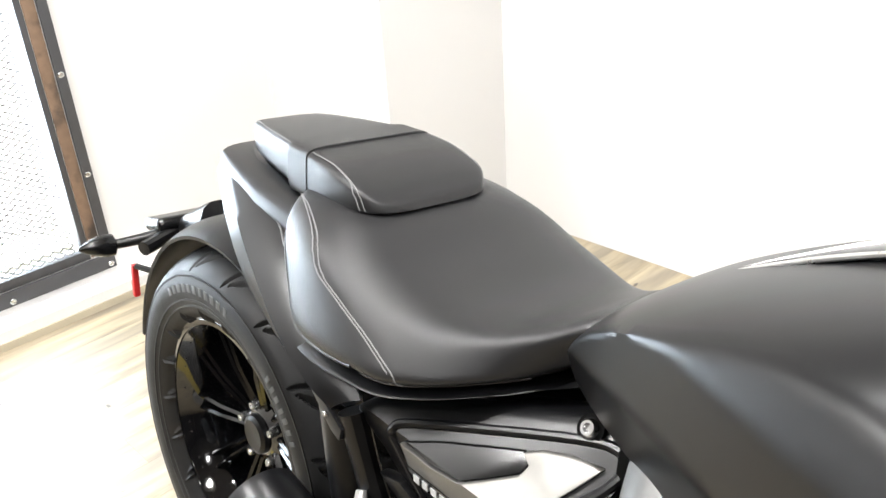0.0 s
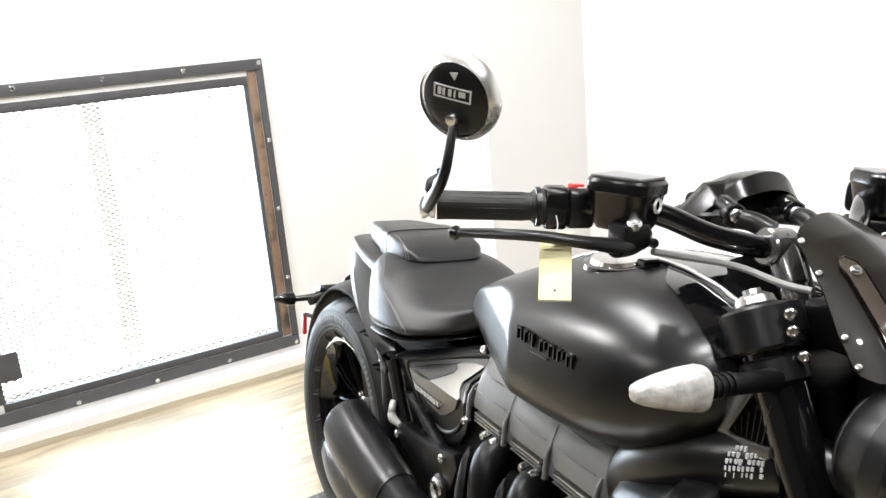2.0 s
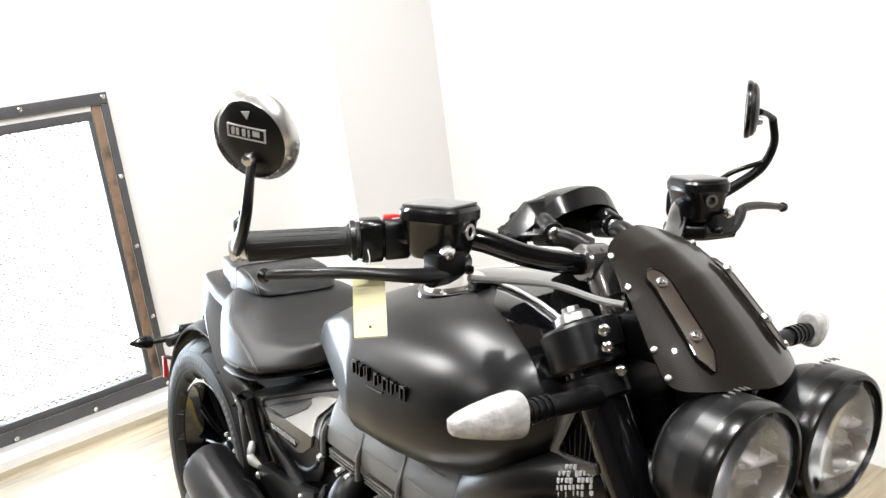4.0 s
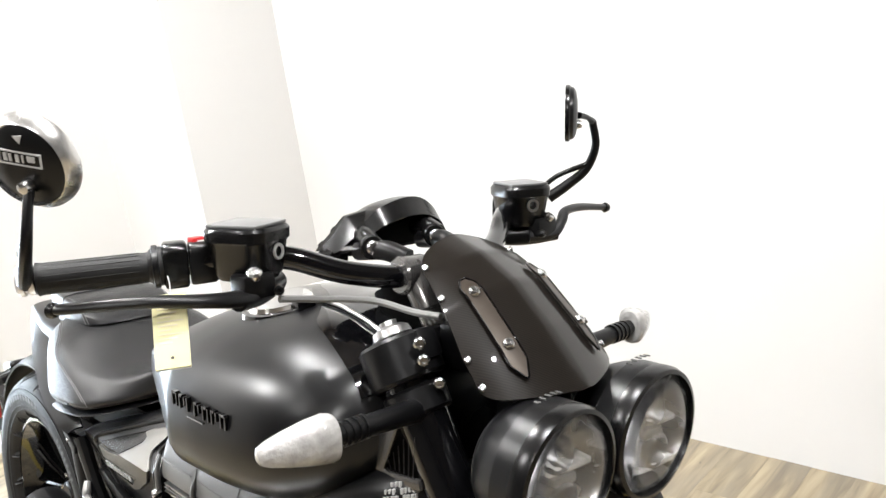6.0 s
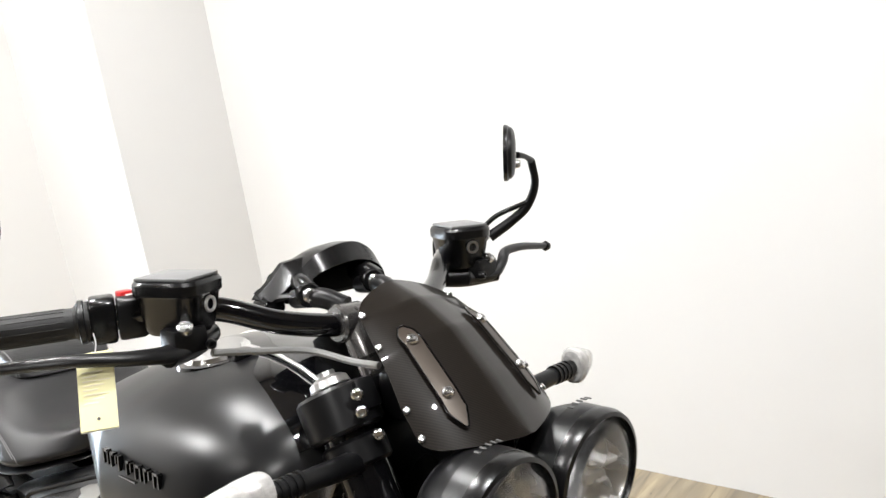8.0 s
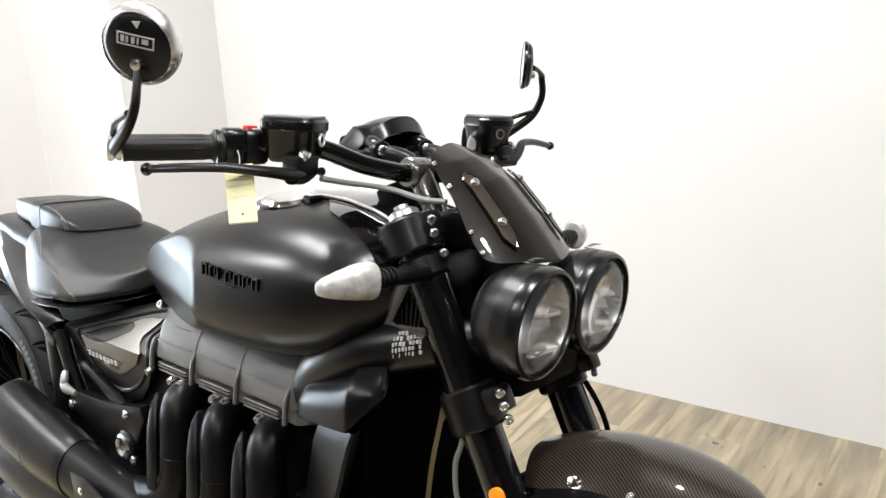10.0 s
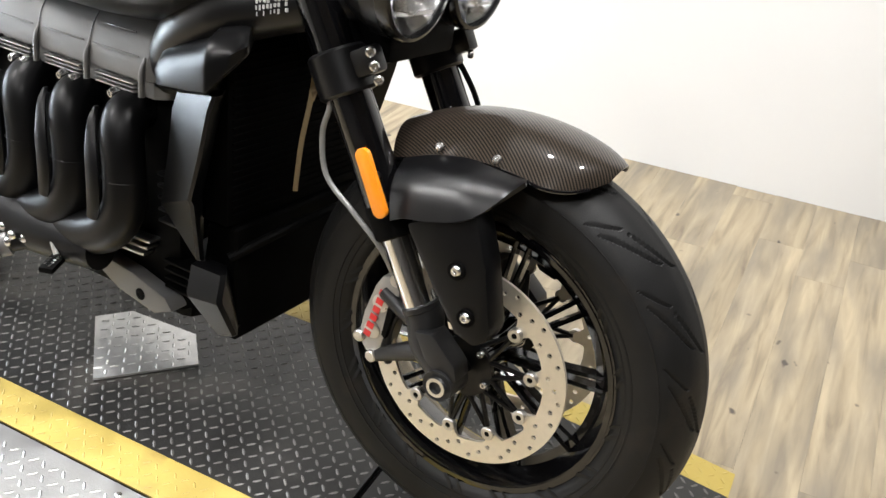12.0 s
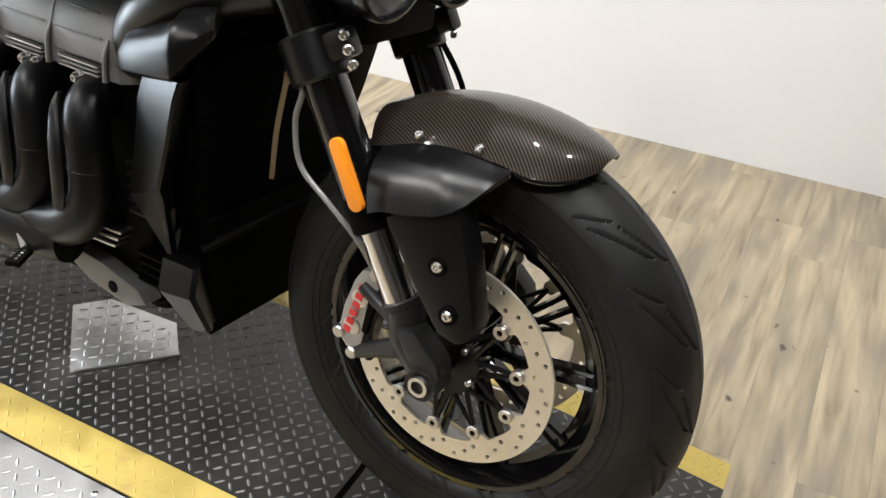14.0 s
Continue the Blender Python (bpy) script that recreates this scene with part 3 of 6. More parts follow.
off_hinge = lambda u: abs(u - HINGE) > 0.016
lozenges("raised_tread", PLATE_TREAD, platform, lambda u, v: off_hinge(u), -0.217, NOSE - 0.012, S0 + 0.012, S1 - 0.01, 0.0215, 0.0185, 0.006, 0.0014, deck_z)
lozenges("raised_tread", PLATE_YELLOW, platform, lambda u, v: off_hinge(u), -0.217, NOSE - 0.012, V0 + 0.012, S0 - 0.008, 0.0215, 0.0175, 0.0055, 0.0011, deck_z)
lozenges("raised_tread", PLATE_YELLOW, platform, lambda u, v: off_hinge(u), -0.217, NOSE - 0.012, S1 + 0.012, V1 - 0.008, 0.0215, 0.0175, 0.0055, 0.0011, deck_z)

# the round turntable plate beside the platform
TC, TRAD = (0.9, -0.05), 0.61
turntable = thing("turntable_plate", "round bare aluminium tread plate turntable beside the yellow stripe", "turntable", ROOM)
arc = []
for k in range(97):
    a = radians(195) + radians(150) * k / 96
    arc.append((TC[0] + TRAD * math.cos(a), TC[1] + TRAD * math.sin(a)))
arc = [p for p in arc if p[1] < V0 - 0.004]
part("plate", add_plate(bmesh.new(), [(arc[0][0], V0 - 0.004)] + arc + [(arc[-1][0], V0 - 0.004)], -0.004 - FLOOR, 0, Matrix.Translation((0, 0, FLOOR + 0.001))), PLATE_SILVER, turntable, sharp=30)
lozenges("raised_tread", PLATE_SILVER, turntable, lambda u, v: math.hypot(u - TC[0], v - TC[1]) < TRAD - 0.014 and v < V0 - 0.016, 0.25, 1.52, -0.68, V0, 0.0245, 0.0195, 0.0065, 0.0014, lambda u: -0.003)
for u, v in ((1.147, -0.372), (1.39, -0.382)):
    bolt(turntable, (u, v, -0.003), (0, 0, 1), 0.006, 0.002)

# a loose offcut of bright tread plate under the engine
offcut = thing("tread_plate_offcut", "bright bare aluminium tread plate offcut lying on the platform", "metal plate")
OFF = [(0.906, -0.122), (1.04, 0.026), (0.964, 0.093), (0.793, 0.075), (0.743, 0.016)]
part("plate", add_plate(bmesh.new(), OFF, 0.005, 0.001, Matrix.Translation((0, 0, 0.0025))), OFFCUT_SILVER, offcut)


def in_offcut(u, v):
    n, hit_ = len(OFF), True
    for k in range(n):
        (ax, ay), (bx, by) = OFF[k], OFF[(k + 1) % n]
        d = ((bx - ax) * (v - ay) - (by - ay) * (u - ax)) / math.hypot(bx - ax, by - ay)
        hit_ &= d > 0.008
    return hit_


lozenges("raised_tread", OFFCUT_SILVER, offcut, in_offcut, 0.73, 1.06, -0.14, 0.1, 0.0225, 0.0185, 0.006, 0.0014, lambda u: 0.0077)

# ---- the motorcycle ----
LEAN = 8.158
bike = thing("motorcycle", "large satin black motorcycle with carbon fibre fender leaning on its stand", "motorcycle", pose(0, 0, 0, -LEAN, 0, 0))
REAR, FRONT = Vector((0, 0, 0.323)), Vector((1.677, 0, 0.333))


def tyre(parent, centre, profile, pitch, reach, sipes, depth, sides=1000):
    """A tyre turned from its half profile (y, r); sipes are (from, to, start, sweep, bend, width) curves cut in the tread."""
    half = smooth_line(profile, 9)
    prof = [(-y, r) for y, r in half] + [(y, r) for y, r in reversed(half[:-1])]
    inner = [(y * 0.9, r - 0.012) for y, r in (prof[0], prof[-1])]
    verts, faces = [], []
    th = np.arange(sides) / sides
    ca, sa = np.cos(th * math.tau), np.sin(th * math.tau)
    rows = [inner[0]] + prof + [inner[1]]
    for y, r in rows:
        u = (abs(y) - reach[0]) / (reach[1] - reach[0])
        q = np.full(sides, r)
        for u0, u1, start, sweep, bend, width in sipes:
            if u0 < u < u1:
                k = (u - u0) / (u1 - u0)
                c = start + sweep * k ** bend + (0.5 if y > 0 else 0)
                w = width * min(1.0, 4 * k + 0.3, 4 * (1 - k) + 0.25)
                lean = sweep * bend * max(k, 0.05) ** (bend - 1) / (u1 - u0) / (reach[1] - reach[0]) * math.tau * r / pitch
                gap = np.abs((th * pitch - c + 0.5) % 1 - 0.5) / math.hypot(1, lean)
                q = np.minimum(q, r - depth * np.clip((w - gap) / (0.6 * w), 0, 1))
        verts += zip((centre.x + q * ca).tolist(), [centre.y + y] * sides, (centre.z + q * sa).tolist())
    for j in range(len(rows) - 1):
        for k in range(sides):
            n = (k + 1) % sides
            faces.append((j * sides + k, j * sides + n, (j + 1) * sides + n, (j + 1) * sides + k))
    me = bpy.data.meshes.new("tyre")
    me.from_pydata(verts, [], faces)
    me.materials.append(RUBBER)
    for p in me.polygons:
        p.use_smooth = True
    me.set_sharp_from_angle(angle=radians(32))
    ob = new("tyre", me)
    ob.parent = parent
    return tagged(ob, "black rubber tyre with curved tread grooves")


def arc_bars(parent, centre, y, r, start, count, step, name="sidewall_letter"):
    """Raised illegible lettering on a tyre's sidewall, as plain bars."""
    rnd = random.Random(count)
    for k in range(count):
        a = start - k * step
        h = 0.0135
        m = Matrix.Translation((centre.x + r * math.cos(a), y, centre.z + r * math.sin(a))) @ Matrix.Rotation(-a, 4, "Y")
        bm = box((-h / 2, -0.0012, -step * r * 0.32), (h / 2, 0.0012, step * r * (0.1 + 0.2 * rnd.random())), 0.0005)
        ob = part(name, bm, LETTER_GREY, parent)
        ob.matrix_local = m


def spokes(parent, centre, pairs, r0, r1, y_hub, y_rim, gap, w):
    """Pairs of slim parallel spokes, all on one mesh."""
    for k in range(pairs):
        a = k * math.tau / pairs + 0.12
        for s in (-1, 1):
            bm = bmesh.new()
            d, t = Vector((math.cos(a), 0, math.sin(a))), Vector((-math.sin(a), 0, math.cos(a)))
            pts = [(r0, y_hub, gap * 0.6), (r0 + (r1 - r0) * 0.5, (y_hub + y_rim) / 2 - 0.004, gap * 0.85), (r1, y_rim, gap * 1.15)]
            loops = []
            for r, y, g in pts:
                p = centre + d * r + t * g * s
                p.y = y
                loops.append([p + t * (w * cx) + Vector((0, w * 1.5 * cy, 0)) for cx, cy in ((-0.5, -0.7), (0, -1), (0.5, -0.7), (0.5, 1), (-0.5, 1))])
            part("spoke", add_loops(bm, loops), SPOKE_BLACK, parent)


def rim(parent, centre, r, hw):
    prof = [(-hw, r), (-hw, r - 0.012), (-hw + 0.012, r - 0.02), (-hw + 0.03, r - 0.03), (-0.02, r - 0.042), (hw - 0.03, r - 0.03), (hw - 0.012, r - 0.02), (hw, r - 0.012), (hw, r), (hw - 0.004, r + 0.004), (hw - 0.02, r - 0.012), (-hw + 0.02, r - 0.012), (-hw + 0.004, r + 0.004)]
    part("rim", ring_lathe(prof, centre, (0, 1, 0), 96), GLOSS_BLACK, parent, "gloss black rim")
    part("rim_edge", ring_lathe([(-hw - 0.002, r - 0.004), (-hw - 0.002, r - 0.0105), (-hw + 0.004, r - 0.011), (-hw + 0.004, r - 0.003)], centre, (0, 1, 0), 96), GLOSS_BLACK, parent)


# wheels
rear_wheel = new("rear_wheel")
rear_wheel.parent = bike
tyre(rear_wheel, REAR, [(0.098, 0.206), (0.112, 0.222), (0.121, 0.248), (0.121, 0.270), (0.112, 0.290), (0.085, 0.308), (0.045, 0.319), (0, 0.323)], 18, (0.008, 0.114), ((0.0, 0.62, 0.0, 0.85, 1.5, 0.05), (0.3, 0.95, 0.45, 0.7, 1.3, 0.042), (0.7, 1.0, 0.15, 0.12, 1.0, 0.035)), 0.008)
rim(rear_wheel, REAR, 0.208, 0.1)
spokes(rear_wheel, REAR, 10, 0.05, 0.178, -0.034, -0.058, 0.0105, 0.0085)
part("hub", lathe([(-0.046, 0.02), (-0.05, 0.034), (-0.048, 0.04), (-0.04, 0.06), (-0.02, 0.066), (0.06, 0.07)], REAR, (0, 1, 0), 40), GLOSS_BLACK, rear_wheel, "gloss black wheel hub")
part("hub_cap", lathe([(-0.06, 0.012), (-0.062, 0.026), (-0.058, 0.033), (-0.046, 0.035)], REAR, (0, 1, 0), 32), MATTE_BLACK, rear_wheel, "satin black hub cap")
for k in range(5):
    a = k * math.tau / 5 + 0.5
    bolt(rear_wheel, (0.05 * math.cos(a), -0.047, 0.323 + 0.05 * math.sin(a)), (0, -1, 0), 0.008, 0.011)
arc_bars(rear_wheel, REAR, -0.1214, 0.26, 2.15, 11, 0.075)
arc_bars(rear_wheel, REAR, -0.1214, 0.26, 0.9, 7, 0.06)
for r_, y_ in ((0.231, -0.1155), (0.241, -0.119), (0.279, -0.1185)):
    part("sidewall_ridge", ring_lathe([(-0.0012, r_ - 0.0015), (-0.0012, r_ + 0.0015), (0.002, r_ + 0.002), (0.002, r_ - 0.002)], (0, y_, 0.323), (0, 1, 0), 96), RUBBER, rear_wheel)

front_wheel = new("front_wheel")
front_wheel.parent = bike
tyre(front_wheel, FRONT, [(0.05, 0.219), (0.061, 0.23), (0.069, 0.25), (0.071, 0.271), (0.0655, 0.291), (0.05, 0.3085), (0.0265, 0.3215), (0, 0.3265)], 17, (0.004, 0.066), ((0.03, 0.62, 0.0, 0.62, 1.5, 0.02), (0.34, 0.97, 0.1, 0.7, 1.45, 0.018), (0.6, 0.98, 0.66, 0.34, 1.4, 0.013)), 0.0045, 1400)
for r_, y_ in ((0.2375, -0.0645), (0.247, -0.0682), (0.283, -0.0685)):
    part("sidewall_ridge", ring_lathe([(-0.001, r_ - 0.0012), (-0.001, r_ + 0.0012), (0.002, r_ + 0.002), (0.002, r_ - 0.002)], (FRONT.x, y_, FRONT.z), (0, 1, 0), 96), RUBBER, front_wheel)
rim(front_wheel, FRONT, 0.221, 0.054)
spokes(front_wheel, FRONT, 10, 0.036, 0.192, -0.012, -0.018, 0.009, 0.007)
part("hub", lathe([(-0.07, 0.02), (-0.066, 0.034), (-0.03, 0.04), (0, 0.034), (0.03, 0.04), (0.066, 0.034), (0.07, 0.02)], FRONT, (0, 1, 0), 36), GLOSS_BLACK, front_wheel, "gloss black wheel hub")
part("axle", cyl((1.677, -0.15, 0.336), (1.677, 0.15, 0.336), 0.012), DARK_CAVITY, bike)
part("axle", cyl((0, -0.03, 0.323), (0, 0.13, 0.323), 0.018), DARK_CAVITY, bike)


def brake_disc(s):
    """A drilled brake rotor on a spider, at one side of the front wheel."""
    y = 0.0765 * s
    bm = bmesh.new()
    edges = []

    def loop(points):
        vs = [bm.verts.new(p) for p in points]
        edges.extend(bm.edges.new((vs[i], vs[(i + 1) % len(vs)])) for i in range(len(vs)))

    def polar(r, a):
        return (FRONT.x + r * math.cos(a), y, FRONT.z + r * math.sin(a))

    loop([polar(0.158, k * math.tau / 120) for k in range(120)])
    inner = []
    for k in range(160):
        a = k * math.tau / 160
        d = abs((a * 10 / math.tau - 0.35 + 0.5) % 1 - 0.5) * math.tau / 10
        inner.append(polar(0.124 - 0.019 * max(0.0, 1 - (d / 0.105) ** 4 * 1.0) if d < 0.105 else 0.124, a))
    loop(inner)
    for k in range(50):
        a = k * math.tau / 50
        r = (0.149, 0.141, 0.132)[k % 3]
        loop([polar(r, a)[:1] and (FRONT.x + r * math.cos(a) + 0.0038 * math.cos(q * math.tau / 6), y, FRONT.z + r * math.sin(a) + 0.0038 * math.sin(q * math.tau / 6)) for q in range(6)])
    bmesh.ops.triangle_fill(bm, edges=edges, use_beauty=True)
    g = bmesh.ops.extrude_face_region(bm, geom=bm.faces[:])
    for v in g["geom"]:
        if isinstance(v, bmesh.types.BMVert):
            v.co.y -= 0.005 * s
    rotor = part("brake_disc", bm, DISC_STEEL, front_wheel, "drilled steel brake disc", smooth=False)
    spider = bmesh.new()
    add_lathe(spider, [(-0.004, 0.03), (-0.004, 0.046), (0.004, 0.046), (0.004, 0.03)], (FRONT.x, y, FRONT.z), (0, 1, 0), 32)
    part("disc_carrier", spider, MATTE_BLACK, front_wheel, "black disc carrier")
    for k in range(10):
        a = (k + 0.35) * math.tau / 10
        c = Vector((FRONT.x, y, FRONT.z))
        for da in (-0.3, 0.3):
            arm = add_tube(bmesh.new(), [c + Vector((math.cos(a + da), 0, math.sin(a + da))) * 0.042, c + Vector((math.cos(a), 0, math.sin(a))) * 0.104], 0.0038, 6, 0)
            part("carrier_arm", arm, MATTE_BLACK, front_wheel)
    for k in range(10):
        a = (k + 0.35) * math.tau / 10
        at = (FRONT.x + 0.107 * math.cos(a), y + 0.002 * s, FRONT.z + 0.107 * math.sin(a))
        bobbin = part("bobbin", ring_lathe([(-0.004 * s, 0.0045), (-0.004 * s, 0.0105), (0.004 * s, 0.0105), (0.0052 * s, 0.0092), (0.0052 * s, 0.0045)], at, (0, 1, 0), 18), ALUMINIUM, front_wheel)
        part("bobbin_core", cyl((at[0], at[1] - 0.003 * s, at[2]), (at[0], at[1] + 0.0038 * s, at[2]), 0.0044, sides=10), DARK_CAVITY, bobbin)
    for k in range(5):
        a = k * math.tau / 5 + 0.9
        bolt(front_wheel, (FRONT.x + 0.04 * math.cos(a), y + 0.006 * s, FRONT.z + 0.04 * math.sin(a)), (0, s, 0), 0.006, 0.005)


brake_disc(-1)
brake_disc(1)


# front fork
def fork_x(z):
    return 1.353 - 0.55 * (z - 0.901)


for s in (-1, 1):
    y = 0.115 * s
    fp = lambda z: (fork_x(z), y, z)
    leg = new("fork_leg")
    leg.parent = bike
    part("outer_tube", add_lathe(bmesh.new(), [(0, 0.026), (0.004, 0.031), (0.10, 0.031), (0.12, 0.03), (0.505, 0.03), (0.507, 0.027)], fp(0.967), Vector(fp(0.5)) - Vector(fp(0.967)), 32), GLOSS_BLACK, leg, "gloss black outer fork tube")
    part("fork_cap", lathe([(0.0, 0.024), (0.008, 0.022), (0.012, 0.015), (0.012, 0.011), (0.018, 0.0105), (0.018, 0.002)], fp(0.968), Vector(fp(1.0)) - Vector(fp(0.5)), 24), ALUMINIUM, leg, "silver fork adjuster")
    part("dust_seal", cyl(fp(0.56), fp(0.515), 0.0315, bevel=0.003), DARK_CAVITY, leg)
    part("slider", cyl(fp(0.53), fp(0.40), 0.0235, sides=32), CHROME, leg, "bright chromed fork slider")
    foot = tube([fp(0.424), fp(0.405), (1.636, 0.122 * s, 0.376), (1.664, 0.127 * s, 0.352), (1.679, 0.13 * s, 0.338)], [0.0262, 0.0272, 0.0255, 0.0235, 0.02], 16)
    add_lathe(foot, [(-0.022, 0.02), (-0.024, 0.023), (0.02, 0.0245), (0.023, 0.022)], (1.677, 0.13 * s, 0.336), (0, 1, 0), 28)
    boss = side_plate([(1.628, 0.402), (1.657, 0.408), (1.697, 0.372), (1.703, 0.35), (1.685, 0.34), (1.652, 0.36)], 0.112 if s > 0 else -0.15, 0.038, 0.005)
    part("foot_boss", boss, FORK_GREY, leg)
    part("slider_collar", cyl(fp(0.428), fp(0.418), 0.0278, bevel=0.002, sides=28), FORK_GREY, leg)
    add_tube(foot, [(1.64, 0.122 * s, 0.365), (1.585, 0.115 * s, 0.335), (1.545, 0.11 * s, 0.31)], [0.017, 0.013, 0.0095], 12, 6, 0.7)
    add_tube(foot, [(1.63, 0.122 * s, 0.40), (1.585, 0.115 * s, 0.405), (1.55, 0.11 * s, 0.42)], [0.018, 0.011, 0.01], 12)
    part("fork_foot", foot, FORK_GREY, leg, "grey cast fork foot")
    part("axle_nut", ring_lathe([(0, 0.0095), (0, 0.0155), (0.005 * s, 0.0145), (0.005 * s, 0.0095)], (1.677, 0.154 * s, 0.336), (0, 1, 0), 24), BOLT_STEEL, leg)
    if s < 0:
        part("reflector", add_plate(bmesh.new(), [(0.011 * math.cos(q), (0.036 if math.sin(q) > 0 else -0.036) + 0.011 * math.sin(q)) for q in [k * math.tau / 24 + 0.01 for k in range(24)]], 0.008, 0.0015, Matrix.Translation((1.557, 0.176 * s, 0.605)) @ Matrix.Rotation(radians(-27), 4, "Y") @ Matrix(((1, 0, 0, 0), (0, 0, 1, -0.004), (0, 1, 0, 0), (0, 0, 0, 1)))), AMBER, leg, "amber reflector strip")
        part("reflector_bracket", tube([(1.535, 0.13 * s, 0.6), (1.545, 0.155 * s, 0.603), (1.556, 0.171 * s, 0.605)], 0.006, 8), SATIN_PLASTIC, leg)
    # lower and upper clamps
    for za, zb, r in ((0.744, 0.69, 0.0405), (0.964, 0.919, 0.0445), (0.913, 0.884, 0.037)):
        part("clamp", cyl(fp(za), fp(zb), r, bevel=0.004, sides=32), SATIN_PLASTIC, leg)
    for zz, n, xoff in ((0.762, 3, 0.045), (0.985, 2, 0.04)):
        lug = box((-0.03, -0.0135, -0.026), (0.028 if zz < 0.9 else 0.02, 0.0155, 0.011), 0.007, 2, Matrix.Translation((fork_x(zz - 0.015) + (0.048 if zz < 0.9 else 0.035), (0.121 if zz < 0.9 else 0.108) * s, zz - 0.017)) @ Matrix.Rotation(radians(-28), 4, "Y"))
        part("clamp_lug", lug, SATIN_PLASTIC, leg)
    for p in ((1.512, -0.1385, 0.76), (1.519, -0.1375, 0.743), (1.526, -0.1355, 0.726), (1.378, -0.13, 0.975), (1.384, -0.13, 0.957), (1.388, -0.112, 0.927)):
        bolt(leg, p if s < 0 else (p[0] - 0.01, -0.9 * p[1], p[2]), (0.75, 0.66 * s, 0), 0.0072, 0.004)

part("lower_yoke", box((-0.032, -0.12, -0.028), (0.032, 0.12, 0.028), 0.01, 3, Matrix.Translation((fork_x(0.745) - 0.005, 0, 0.745)) @ Matrix.Rotation(radians(-28), 4, "Y")), MATTE_BLACK, bike)
part("upper_yoke", box((-0.032, -0.12, -0.018), (0.032, 0.12, 0.018), 0.01, 3, Matrix.Translation((fork_x(0.945) - 0.012, 0, 0.945)) @ Matrix.Rotation(radians(-28), 4, "Y")), SATIN_PLASTIC, bike)
part("headstock", tube([(1.36, 0, 0.70), (1.22, 0, 1.0)], 0.05, 20, 0), DARK_CAVITY, bike)


# brake calipers
def caliper(s):
    body = new("brake_caliper")
    body.parent = bike
    pts = [(1.578, 0.434), (1.562, 0.449), (1.545, 0.443), (1.534, 0.424), (1.519, 0.378), (1.511, 0.33), (1.528, 0.311), (1.551, 0.316), (1.557, 0.345), (1.567, 0.385)]
    part("caliper_body", side_plate(pts, 0.112 * s if s < 0 else 0.06, 0.052, 0.005), CALIPER_SILVER, body, "machined silver brake caliper")
    for x_, z_ in ((1.571, 0.446), (1.54, 0.309), (1.516, 0.335)):
        part("mount_boss", cyl((x_, 0.119 * s, z_), (x_, 0.07 * s, z_), 0.0095, bevel=0.002), ALUMINIUM, body)
    for z_ in (0.352, 0.4):
        part("piston_cap", lathe([(0, 0.014), (0.003, 0.0135), (0.004, 0.011), (0.004, 0.002)], (1.536 + 0.22 * (z_ - 0.35), 0.111 * s, z_), (0, s, 0), 24), ALUMINIUM, body)
    part("pad_window", side_plate([(1.562, 0.41), (1.553, 0.35), (1.56, 0.345), (1.573, 0.4)], 0.1135 * s if s < 0 else 0.1, 0.0135, 0.001), DARK_CAVITY, body)
    part("bridge", tube([(FRONT.x + 0.12 * math.cos(radians(a)), 0.1 * s, FRONT.z + 0.12 * math.sin(radians(a))) for a in (150, 163, 176, 196)], 0.006, 10), FORK_GREY, body)
    for k in range(6):
        m = Matrix.Translation((1.551 - 0.0042 * k, 0.1153 * s, 0.418 - 0.0145 * k)) @ Matrix.Rotation(radians(14), 4, "Y")
        ob = part("logo_bar", box((-0.006, -0.0007, -0.005), (0.006, 0.0007, 0.005), 0.0002), RED, body, "red printed mark")
        ob.matrix_local = m


caliper(-1)
caliper(1)
part("brake_hose", tube([(1.44, -0.13, 0.72), (1.455, -0.14, 0.677), (1.447, -0.142, 0.637), (1.458, -0.142, 0.579), (1.505, -0.14, 0.539), (1.55, -0.135, 0.5), (1.565, -0.115, 0.455)], 0.0039, 8), BRAID, bike, "braided steel brake hose")
part("brake_hose", tube([(1.44, 0.135, 0.715), (1.47, 0.11, 0.73), (1.50, 0.13, 0.70), (1.535, 0.15, 0.62), (1.56, 0.13, 0.5)], 0.0045, 8), DARK_CAVITY, bike, "black brake hose")


SETTLE = False
# front fender of carbon fibre with its satin stays
def fender_rows(a0, a1, r, hw, drop, n=28, m=17):
    rows = []
    for i in range(n):
        q = i / (n - 1)
        a = radians(a0 + (a1 - a0) * q)
        w = hw * math.sqrt(1 - 0.88 * max(0.0, (0.24 - q) / 0.24) ** 2) * (1 - 0.10 * max(0.0, (q - 0.8) / 0.2) ** 2)
        row = []
        for j in range(m):
            t = 2 * j / (m - 1) - 1
            rr = r - drop * abs(t) ** 2.6 * (w / hw)
            row.append((FRONT.x + rr * math.cos(a), t * w, FRONT.z + rr * math.sin(a)))
        rows.append(row)
    return rows


fender = part("front_fender", skin(fender_rows(65.5, 119, 0.36, 0.09, 0.05), 0.003), CARBON, bike, "glossy carbon fibre front fender")
def fender_cloth(p):
    r = math.hypot(p.x - FRONT.x, p.z - FRONT.z)
    return 0.36 * math.atan2(p.z - FRONT.z, p.x - FRONT.x), math.copysign(abs(p.y) + max(0.0, 0.36 - r), p.y)


